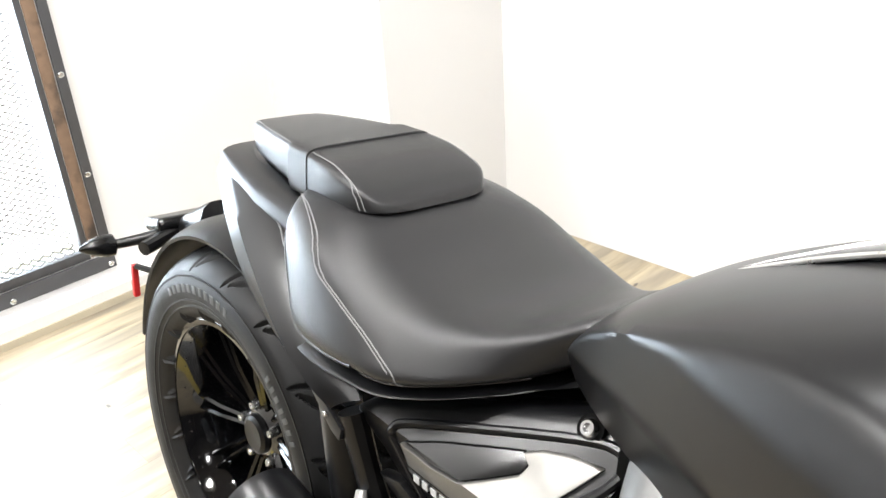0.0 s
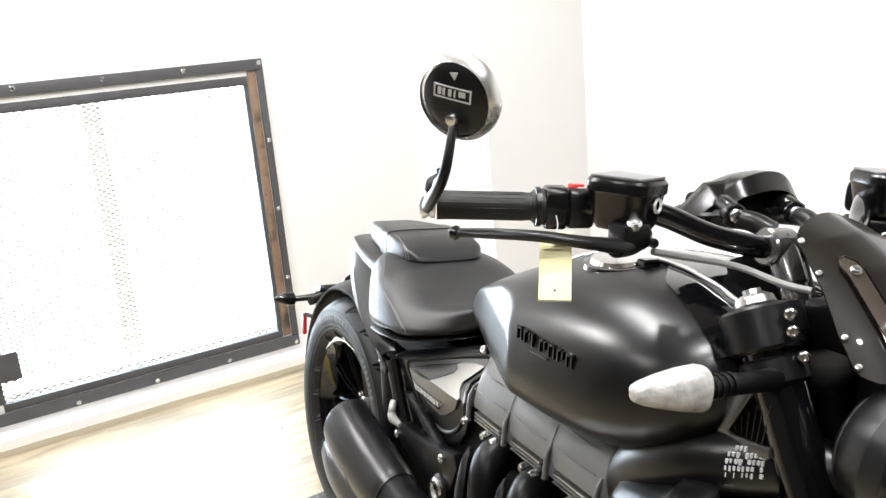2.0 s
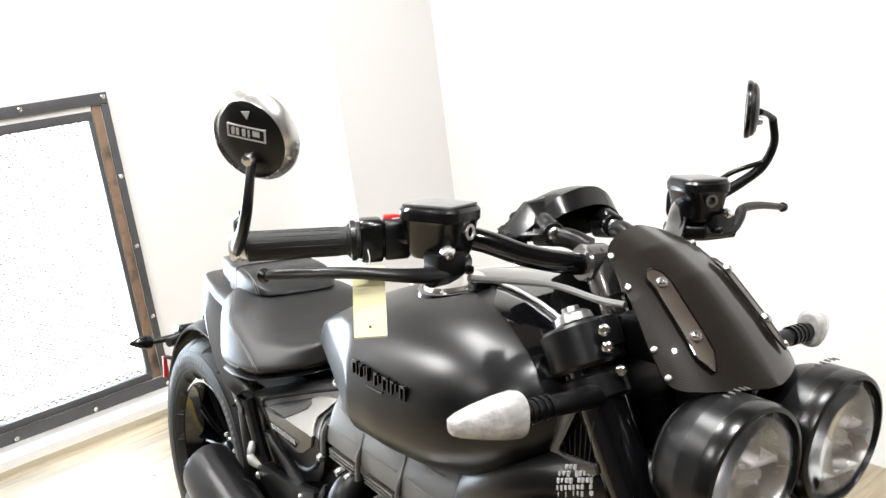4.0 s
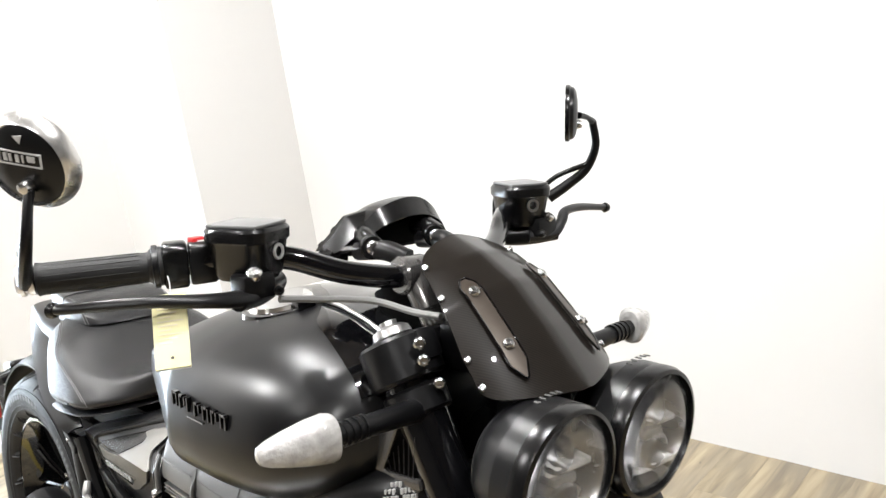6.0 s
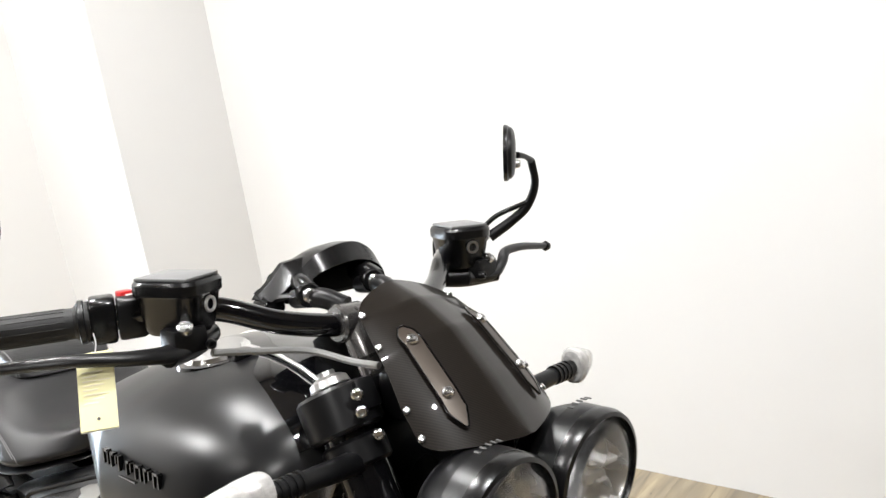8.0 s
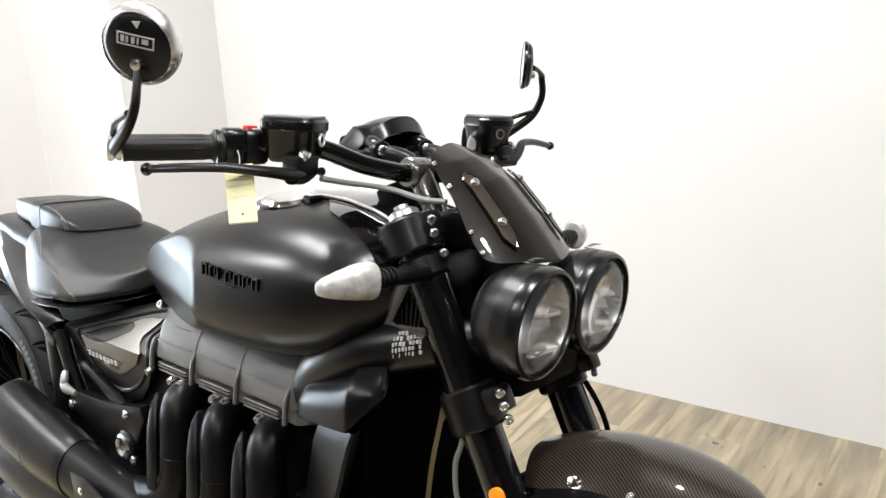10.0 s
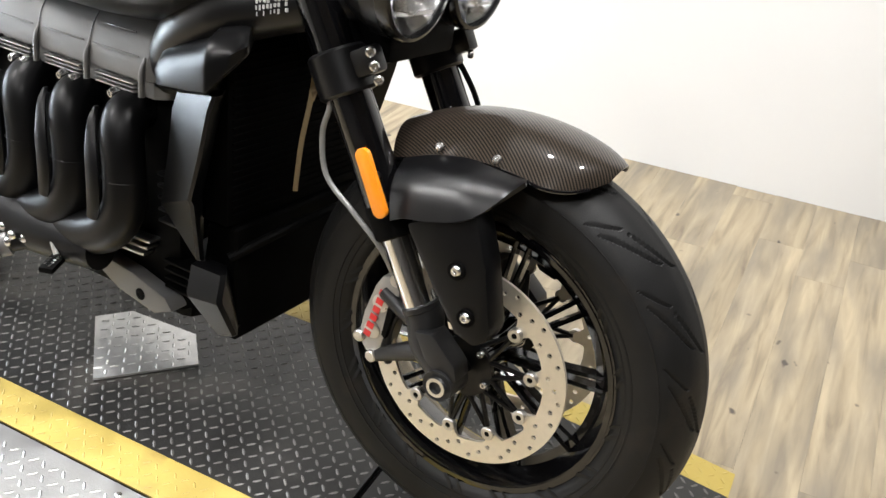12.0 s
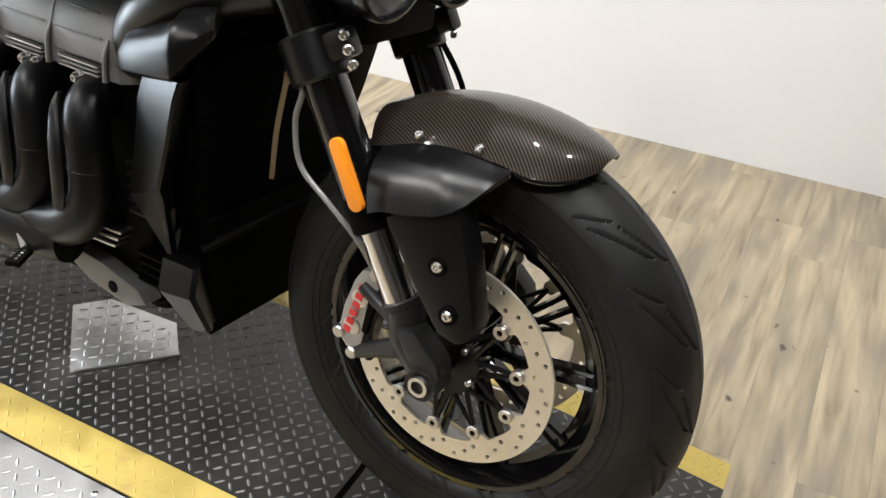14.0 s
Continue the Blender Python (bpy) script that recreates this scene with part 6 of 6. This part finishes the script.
part("pivot_ring", ring_lathe([(0, 0.011), (-0.004, 0.019), (0.0, 0.025), (0.012, 0.025), (0.012, 0.011)], (0.652, -0.205, 0.437), (0, 1, 0), 28), BOLT_STEEL, hanger)
part("pivot", cyl((0.652, -0.2, 0.437), (0.652, -0.1, 0.437), 0.03, bevel=0.004), MATTE_BLACK, hanger)
for p in ((0.688, -0.2, 0.418), (0.438, -0.193, 0.462), (0.655, -0.193, 0.502)):
    bolt(hanger, p, (0, -1, 0), 0.0095, 0.007)

# engine
engine = new("engine")
engine.parent = bike
# near-black boxes: the shade inside the engine bay is in their colour
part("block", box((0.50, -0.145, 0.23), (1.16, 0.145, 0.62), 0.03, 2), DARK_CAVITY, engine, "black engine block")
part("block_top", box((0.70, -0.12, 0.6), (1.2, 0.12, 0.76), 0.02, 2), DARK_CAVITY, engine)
for s in (-1, 1):
    rows = []
    for i in range(46):
        x = 0.722 + 0.435 * i / 45
        ph = (x - 0.738) / 0.128
        bulge = 0.0018 * abs(math.sin(math.pi * ph)) ** 0.4
        end = min(1, (i + 0.2) / 3, (45.2 - i) / 3) ** 0.5
        prof = [(-0.085, 0.742), (-0.118, 0.74), (-0.142, 0.727), (-0.163, 0.70), (-0.1735, 0.672), (-0.177, 0.652), (-0.176, 0.642), (-0.168, 0.640), (-0.162, 0.637), (-0.162, 0.612), (-0.12, 0.606)]
        rows.append([(x, ((-0.12 + (y + 0.12) * end) - bulge) * -s, 0.66 + (z - 0.66) * (0.86 + 0.14 * end)) for y, z in prof])
    cover = part("cam_cover", skin(rows, 0.006), COVER_GREY, engine, "dark grey cast cam cover", sharp=28)
    for k in range(4):
        x = 0.738 + 0.128 * k
        part("cover_boss", tube([(x, 0.172 * s, 0.676), (x, 0.181 * s, 0.655), (x, 0.183 * s, 0.618)], [0.003, 0.0055, 0.0065], 10, 4, 0.8), COVER_GREY, cover)
    for x in (0.736, 0.808, 0.838, 0.937, 0.966, 1.062):
        bolt(cover, (x, 0.183 * s, 0.612), (0, s, -0.1), 0.0085, 0.012)
    for k in range(3):
        for j in range(3):
            part("cooling_fin", box((0.752 + 0.128 * k, 0.172 * s - 0.006, 0.617 + 0.0066 * j), (0.842 + 0.128 * k, 0.172 * s + 0.006, 0.6198 + 0.0066 * j), 0.0008), ALUMINIUM if j != 1 else COVER_GREY, cover)
    part("plug_rail", side_plate([(0.86, 0.742), (0.87, 0.75), (0.94, 0.75), (0.955, 0.742), (1.05, 0.742), (1.06, 0.75), (1.1, 0.75), (1.1, 0.735), (0.86, 0.735)], 0.115 * s - 0.01, 0.02, 0.002), COVER_GREY, cover)
    for k in range(3):
        xa, xb = 0.75 + 0.128 * k, 0.855 + 0.128 * k
        for yy, zz, in_ in ((0.1405, 0.7305, 0.012), (0.1765, 0.6765, 0.0), (0.161, 0.7075, 0.02)):
            if in_ == 0.02 and k == 1:
                continue
            part("cover_ridge", tube([(xa + in_, yy * s, zz), ((xa + xb) / 2, (yy + 0.0035) * s, zz + 0.001), (xb - in_, yy * s, zz)], 0.0013, 6, 4), COVER_GREY, cover)
        if k:
            part("cover_step", tube([(xa - 0.012, 0.1425 * s, 0.7295), (xa - 0.012, 0.163 * s, 0.7025), (xa - 0.012, 0.1735 * s, 0.677)], 0.0009, 6, 4), COVER_GREY, cover)
    for j in range(3):
        part("rail_rib", box((0.75 + 0.006 * j, 0.1 * s - 0.02, 0.7425 + 0.002 * j), (0.752 + 0.006 * j, 0.1 * s + 0.02, 0.7465 + 0.002 * j), 0.0005, 1), COVER_GREY, cover)
    for k in range(4):
        part("name_bar", box((0.885 + 0.014 * k, 0.128 * s - 0.003, 0.736), (0.894 + 0.014 * k, 0.128 * s + 0.003, 0.7445), 0.0006), MATTE_BLACK, cover)

# exhaust headers, collector and silencer
exhaust = new("exhaust")
exhaust.parent = bike
for k, x0 in enumerate((0.85, 0.975, 1.1)):
    hdr = part("header_cover", tube([(x0 - 0.022, -0.12, 0.58), (x0 - 0.016, -0.172, 0.585), (x0 - 0.004, -0.202, 0.562), (x0 + 0.008, -0.212, 0.505), (x0 + 0.008, -0.216, 0.445), (x0 - 0.02, -0.218, 0.40), (x0 - 0.07, -0.216, 0.372), (x0 - 0.14, -0.212, 0.358)], [0.031, 0.034, 0.0345, 0.034, 0.035, 0.0365, 0.038, 0.037], 24, 6), HEADER_BLACK, exhaust, "satin black header pipe cover")
    blade = []
    for bx, by, bz, hw in smooth_line([(-0.049, -0.214, 0.592, 0.003), (-0.041, -0.231, 0.572, 0.008), (-0.024, -0.25, 0.532, 0.0115), (-0.016, -0.257, 0.495, 0.0125), (-0.018, -0.257, 0.455, 0.0125), (-0.03, -0.252, 0.42, 0.0105)], 5):
        c_, n_, t_ = Vector((x0 + bx, by, bz)), Vector((0.1, -0.995, 0)), Vector((0.995, 0.1, 0))
        blade.append([c_ + t_ * (hw * i_) + n_ * j_ for i_, j_ in ((-1, -0.004), (1, -0.004), (1.1, 0), (0.6, 0.0035), (-0.6, 0.0035), (-1.1, 0))])
    part("heat_shield", add_loops(bmesh.new(), blade), HEADER_BLACK, hdr, "raised heat shield blade")
    part("seam", tube([(x0 + 0.008 + 0.0352 * math.cos(a), -0.2135 - 0.0352 * math.sin(a), 0.492) for a in [math.pi * j / 12 for j in range(13)]], 0.0006, 5, 0), HEADER_BLACK, hdr)
part("collector", tube([(1.04, -0.215, 0.34), (0.92, -0.222, 0.335), (0.80, -0.226, 0.335), (0.64, -0.232, 0.345), (0.52, -0.238, 0.358)], [0.035, 0.046, 0.054, 0.058, 0.062], 24), HEADER_BLACK, exhaust, "satin black exhaust collector")
part("silencer", tube([(0.53, -0.238, 0.357), (0.50, -0.24, 0.36), (0.41, -0.246, 0.375), (0.33, -0.252, 0.395), (0.275, -0.255, 0.412), (0.255, -0.255, 0.418)], [0.064, 0.069, 0.075, 0.077, 0.075, 0.073], 28), SATIN_PLASTIC, exhaust, "satin black silencer")
part("silencer", tube([(0.56, -0.225, 0.285), (0.48, -0.235, 0.28), (0.36, -0.245, 0.285), (0.24, -0.25, 0.30), (0.16, -0.25, 0.315)], [0.05, 0.06, 0.066, 0.064, 0.05], 28), SATIN_PLASTIC, exhaust, "satin black lower silencer")
part("seam_band", tube([(0.405 + 0.005 * math.cos(a), -0.2465 + 0.0755 * math.cos(a), 0.376 + 0.0755 * math.sin(a)) for a in [math.tau * j / 40 for j in range(41)]], 0.0014, 6, 0), COVER_GREY, exhaust)
part("heel_guard", side_plate([(0.60, 0.395), (0.66, 0.40), (0.76, 0.37), (0.79, 0.34), (0.72, 0.30), (0.62, 0.33)], -0.305, 0.006, 0.002), MATTE_BLACK, exhaust)
for p in ((0.645, -0.306, 0.37), (0.70, -0.306, 0.335)):
    bolt(exhaust, p, (0, -1, 0), 0.008, 0.005)

# footrest and brake pedal
peg = new("footrest")
peg.parent = bike
part("peg_rubber", tube([(0.794, -0.34, 0.282), (0.81, -0.32, 0.288), (0.858, -0.272, 0.306)], [0.013, 0.02, 0.022], 14, 3, 0.75), COVER_GREY, peg, "ribbed rubber footrest")
for k in range(6):
    q = k / 6
    part("peg_rib", ring_lathe([(-0.001, 0.016), (-0.001, 0.0212), (0.001, 0.0212), (0.001, 0.016)], (0.808 + 0.044 * q, -0.324 + 0.046 * q, 0.2875 + 0.016 * q), (0.6, 0.76, 0.2), 14), FORK_GREY, peg)
part("peg_mount", tube([(0.866, -0.275, 0.31), (0.885, -0.25, 0.318), (0.9, -0.20, 0.322)], [0.015, 0.017, 0.021], 12), MATTE_BLACK, peg)
for p in ((0.876, -0.277, 0.33), (0.845, -0.272, 0.335), (0.895, -0.266, 0.328), (0.868, -0.282, 0.316)):
    bolt(peg, p, (-0.3, -0.9, 0.2), 0.009, 0.007)
pedal = new("brake_pedal")
pedal.parent = bike
part("pedal_arm", tube([(0.9, -0.235, 0.34), (0.945, -0.25, 0.355), (0.98, -0.262, 0.325)], 0.0055, 8), ALUMINIUM, pedal)
part("pedal_pad", box((-0.013, -0.036, -0.005), (0.013, 0.036, 0.005), 0.003, 2, Matrix.Translation((0.982, -0.27, 0.315)) @ Matrix.Rotation(0.5, 4, "Z")), DARK_CAVITY, pedal)
for j in range(6):
    for i in range(2):
        part("pad_stud", cyl((0.976 + 0.012 * i - 0.0045 * (j - 2.5), -0.27 + 0.009 * (j - 2.5), 0.318), (0.976 + 0.012 * i - 0.0045 * (j - 2.5), -0.27 + 0.009 * (j - 2.5), 0.323), 0.003, sides=8), BOLT_STEEL, pedal)

# crankcase front, sump covers
for j in range(3):
    part("case_fin", box((-0.042, -0.02, -0.003), (0.042, 0.02, 0.003), 0.002, 2, Matrix.Translation((1.055 + 0.008 * j, -0.15, 0.335 + 0.014 * j)) @ Matrix.Rotation(radians(-4), 4, "Y")), ALUMINIUM, engine, "bright machined case fin")
for j in range(4):
    part("case_rib", box((1.13, -0.155, 0.285 + 0.016 * j), (1.19, -0.1, 0.29 + 0.016 * j), 0.002), DARK_CAVITY, engine)
for j in range(5):
    part("case_rib", box((1.13, -0.165, 0.41 + 0.02 * j), (1.2, -0.1, 0.416 + 0.02 * j), 0.002), FORK_GREY, engine)
part("sump_cover", side_plate([(0.95, 0.29), (1.0, 0.303), (1.07, 0.296), (1.15, 0.277), (1.168, 0.256), (1.12, 0.236), (1.03, 0.25)], -0.175, 0.04, 0.006), COVER_GREY, engine, "dark grey sump cover")
# near-black button drawn for the shaded hole in the cover
bolt(engine, (1.09, -0.176, 0.262), (0, -1, 0), 0.011, 0.002, DARK_CAVITY)
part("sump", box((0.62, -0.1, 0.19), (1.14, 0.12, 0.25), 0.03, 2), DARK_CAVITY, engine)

# radiator with its side shrouds
radiator = new("radiator")
radiator.parent = bike
# widened near-black boxes, which also fill the shaded gap beside the wheel
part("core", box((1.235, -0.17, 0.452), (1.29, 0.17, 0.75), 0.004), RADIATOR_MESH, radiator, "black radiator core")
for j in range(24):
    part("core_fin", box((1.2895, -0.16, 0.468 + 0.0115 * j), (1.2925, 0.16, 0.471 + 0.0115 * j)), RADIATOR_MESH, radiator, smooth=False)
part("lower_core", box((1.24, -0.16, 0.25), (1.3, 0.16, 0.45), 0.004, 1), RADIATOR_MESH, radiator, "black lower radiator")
part("cross_bar", tube([(1.29, -0.165, 0.40), (1.355, -0.06, 0.455), (1.36, 0.06, 0.455), (1.29, 0.165, 0.40)], 0.008, 10), DARK_CAVITY, radiator)
part("strap_line", tube([(1.300, 0.012, 0.705), (1.302, 0.005, 0.64), (1.302, -0.015, 0.56), (1.3, -0.022, 0.478)], 0.0042, 8, 6, 0.4), STRIP_BEIGE, radiator, "beige trim line on the radiator")
badge = bmesh.new()
for a, b in (((0, 0.012), (-0.009, -0.006)), ((-0.009, -0.006), (0.009, -0.004)), ((0.009, -0.004), (0, 0.012))):
    add_tube(badge, [(1.306, 0.003 + a[0], 0.638 - a[1]), (1.306, 0.003 + b[0], 0.638 - b[1])], 0.002, 6, 0)
part("badge", badge, STRIP_BEIGE, radiator, "small beige triangular mark")
# each row of the column: rear and outer edge as (x, z), the front's height, and how far it lies in
SHROUD = [((1.204, 0.648), (1.316, 0.672), 0.667, 0.004), ((1.197, 0.622), (1.309, 0.648), 0.64, 0.0), ((1.184, 0.546), (1.291, 0.58), 0.571, 0.0), ((1.166, 0.462), (1.268, 0.506), 0.488, 0.0), ((1.17, 0.453), (1.269, 0.496), 0.478, 0.004), ((1.2, 0.405), (1.262, 0.398), 0.385, 0.022)]
for s in (-1, 1):
    loops = []
    for (xr, zr), (xe, ze), zf, dy in SHROUD:
        ring = [(xr + 0.02, -0.14, zr), (xr, -0.188 + dy, zr), (xr + 0.005, -0.195 + dy, zr), (xe - 0.004, -0.2265 + dy, ze), (xe + 0.002, -0.2245 + dy, ze), (xe - 0.012, -0.2 + dy, zf), (xe - 0.045, -0.15, zf)]
        loops.append([(x, y if s < 0 else -y, z) for x, y, z in ring])
    part("shroud", add_loops(bmesh.new(), loops), SHROUD_BLACK, radiator, "satin black radiator shroud", sharp=22)
    SETTLE = False
    loops = []
    for x, zb, zt, yo in smooth_line([(1.172, 0.655, 0.682, -0.176), (1.178, 0.648, 0.696, -0.188), (1.198, 0.649, 0.708, -0.2), (1.25, 0.658, 0.724, -0.214), (1.305, 0.667, 0.742, -0.226), (1.318, 0.671, 0.747, -0.227), (1.335, 0.692, 0.752, -0.219), (1.354, 0.716, 0.757, -0.206), (1.36, 0.728, 0.757, -0.196)], 3):
        ring = [(yo + 0.09, zb + 0.006), (yo + 0.022, zb), (yo + 0.006, zb + 0.001), (yo, zb + 0.006), (yo - 0.001, (zb + zt) / 2), (yo + 0.004, zt - 0.018), (yo + 0.014, zt - 0.005), (yo + 0.034, zt + 0.002), (yo + 0.1, zt + 0.006)]
        slant = 0.75 * min(1.0, max(0.0, (x - 1.29) / 0.04))
        loops.append([(x - slant * (y - yo), y * -s, z) for y, z in ring])
    part("shroud_top", add_loops(bmesh.new(), loops), SHROUD_BLACK, radiator, "satin black radiator shroud top", sharp=40)
    foot_rows = []
    for k, out in ((0.0, 0.012), (0.06, 0.0), (0.94, 0.0), (1.0, 0.008)):
        a, b, c = [Vector(p).lerp(Vector(q), k) for p, q in (((1.237, 0, 0.38), (1.325, 0, 0.382)), ((1.248, 0, 0.34), (1.318, 0, 0.349)), ((1.299, 0, 0.276), (1.35, 0, 0.286)))]
        foot_rows.append([(q.x - 0.9 * k * (y + 0.204), (y + out) * -s, q.z) for q, y in ((a, -0.13), (a, -0.176), (a, -0.183), (a.lerp(b, 0.93), -0.203), (b.lerp(c, 0.05), -0.204), (b.lerp(c, 0.95), -0.186), (c, -0.182), (c, -0.13))])
    part("shroud_foot", add_loops(bmesh.new(), foot_rows), SHROUD_BLACK, radiator, "satin black lower shroud", sharp=25)
    SETTLE = True
    part("air_duct", tube([(1.13, 0.122 * s, 0.65), (1.18, 0.14 * s, 0.712), (1.245, 0.146 * s, 0.757), (1.305, 0.132 * s, 0.78), (1.36, 0.108 * s, 0.795), (1.41, 0.085 * s, 0.803), (1.44, 0.05 * s, 0.805)], [0.045, 0.047, 0.045, 0.042, 0.039, 0.035, 0.03], 20), SATIN_PLASTIC, bike, "satin black air duct")
    SETTLE = False
    cheek = part("duct_cheek", side_plate([(1.342, 0.893), (1.283, 0.798), (1.29, 0.792), (1.388, 0.812), (1.386, 0.824), (1.334, 0.819), (1.327, 0.822), (1.36, 0.886), (1.356, 0.896)], 0.148 * s - (0.008 if s > 0 else 0), 0.008, 0.002), RISER_GREY, bike, "grey cast duct frame")
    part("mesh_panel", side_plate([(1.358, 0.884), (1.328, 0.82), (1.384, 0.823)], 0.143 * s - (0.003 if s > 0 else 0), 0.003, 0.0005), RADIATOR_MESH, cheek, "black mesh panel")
    for k in range(6):
        x = 1.336 + 0.0075 * k
        part("mesh_wire", tube([(x, 0.1445 * s, 0.823), (x - 0.004 + 0.002 * k, 0.1445 * s, min(0.833 + 0.0105 * k, 0.872))], 0.0007, 5, 0), FORK_GREY, cheek)
    SETTLE = True
rnd = random.Random(11)
for i in range(9):
    for j in range(5):
        if rnd.random() < 0.12:
            continue
        a = radians(-10 + 11 * j)
        x = 1.333 + 0.0046 * i
        yc, zc, rc = -0.1285 + 0.44 * (x - 1.316), 0.783 + 0.27 * (x - 1.316), 0.0425
        part("label_bar", box((x, yc - rc * math.cos(a) - 0.0012, zc + rc * math.sin(a) - 0.004 * rnd.uniform(0.4, 0.9)), (x + 0.0036 * rnd.uniform(0.5, 1), yc - rc * math.cos(a) + 0.002, zc + rc * math.sin(a) + 0.003)), LABEL_WHITE, bike, "white printed warning label", smooth=False)
part("side_stand", tube([(0.72, 0.12, 0.22), (0.62, 0.22, 0.12), (0.56, 0.285, 0.046)], [0.014, 0.012, 0.012], 10), MATTE_BLACK, bike)
part("swing_arm", tube([(0.55, 0.11, 0.34), (0.3, 0.14, 0.34), (0.0, 0.125, 0.323)], [0.05, 0.055, 0.05], 16), MATTE_BLACK, bike)
# near-black boxes filling the shaded gaps below tank and seat
part("under_tank_filler", box((0.68, -0.09, 0.70), (1.28, 0.09, 0.79), 0.02, 2), DARK_CAVITY, bike)
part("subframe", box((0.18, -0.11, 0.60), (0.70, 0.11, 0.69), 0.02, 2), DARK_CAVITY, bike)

SETTLE = False
# hanging price tag on the lever
tag = thing("hanging_tag", "yellow and white card tag hanging from the brake lever", "tag", Matrix(((0.63, -0.678, -0.359, 1.218), (0.78, 0.547, 0.345, -0.182), (0.0, -0.497, 0.869, 1.083), (0, 0, 0, 1))))
part("card", box((-0.018, -0.0004, -0.078), (0.018, 0.0004, 0.0), 0.0003, 1), YELLOW_CARD, tag, "yellow printed card")
part("card", box((-0.018, 0.0009, -0.079), (0.018, 0.0013, -0.001), 0.0003, 1), PALE_CARD, tag, "pale card behind")
part("eyelet", ring_lathe([(-0.001, 0.002), (-0.001, 0.0038), (0.001, 0.0038), (0.001, 0.002)], (0, -0.001, -0.006), (0, 1, 0), 16), INK, tag)
part("string", tube([(0, 0, -0.005), (0.002, 0.001, 0.008), (0, 0.002, 0.02)], 0.0007, 5), LABEL_WHITE, tag)
part("print_dot", cyl((0, -0.0009, -0.067), (0, -0.0004, -0.067), 0.0016, sides=10), INK, tag)
for k in range(9):
    part("print_bar", box((-0.013, -0.0007, -0.016 - 0.0045 * k), (0.013 - 0.006 * (k % 3), -0.00041, -0.0148 - 0.0045 * k)), MULLION, tag, smooth=False)

# ---- floor of planks ----
slab("floor", (-1.62, -4.8, -0.3), (5.8, 1.68, FLOOR - 0.006), DARK_CAVITY, "floor of greyed oak effect planks", "floor")
floor = bpy.data.objects["floor"]
PW, PL = 0.118, 0.92


def plank_mesh(l):
    bm = box((0.0001, 0.0001, -0.0055), (PW - 0.0001, l - 0.0001, 0.0), 0.0003, 1)
    me = bpy.data.meshes.new("plank")
    bm.to_mesh(me)
    bm.free()
    me.materials.append(PLANK)
    return me


whole = plank_mesh(PL)
short = {}
far_verts, far_faces = [], []
rnd = random.Random(3)
i = 0
u = -1.37
while u < 5.5:
    v = -4.59 - rnd.random() * PL
    while v < 1.479:
        v0, v1 = max(v, -4.59), min(v + PL, 1.479)
        if v1 - v0 > 0.02:
            if v1 > -1.3 and -1.5 < u < 3.7:
                if v1 - v0 > PL - 1e-6:
                    me = whole
                else:
                    key = round(v1 - v0, 2)
                    me = short.setdefault(key, None) or plank_mesh(v1 - v0)
                    short[key] = me
                ob = new("plank", me)
                ob.parent = floor
                ob.location = (u, v0, FLOOR)
            else:
                k = len(far_verts)
                far_verts += [(u + 0.0005, v0, FLOOR), (u + PW - 0.0005, v0, FLOOR), (u + PW - 0.0005, v1 - 0.001, FLOOR), (u + 0.0005, v1 - 0.001, FLOOR)]
                far_faces.append((k, k + 1, k + 2, k + 3))
        v += PL
    u += PW
me = bpy.data.meshes.new("far_planks")
me.from_pydata(far_verts, [], far_faces)
me.materials.append(PLANK)
far = new("far_planks", me)
far.parent = floor
tagged(far, kind="stuff")
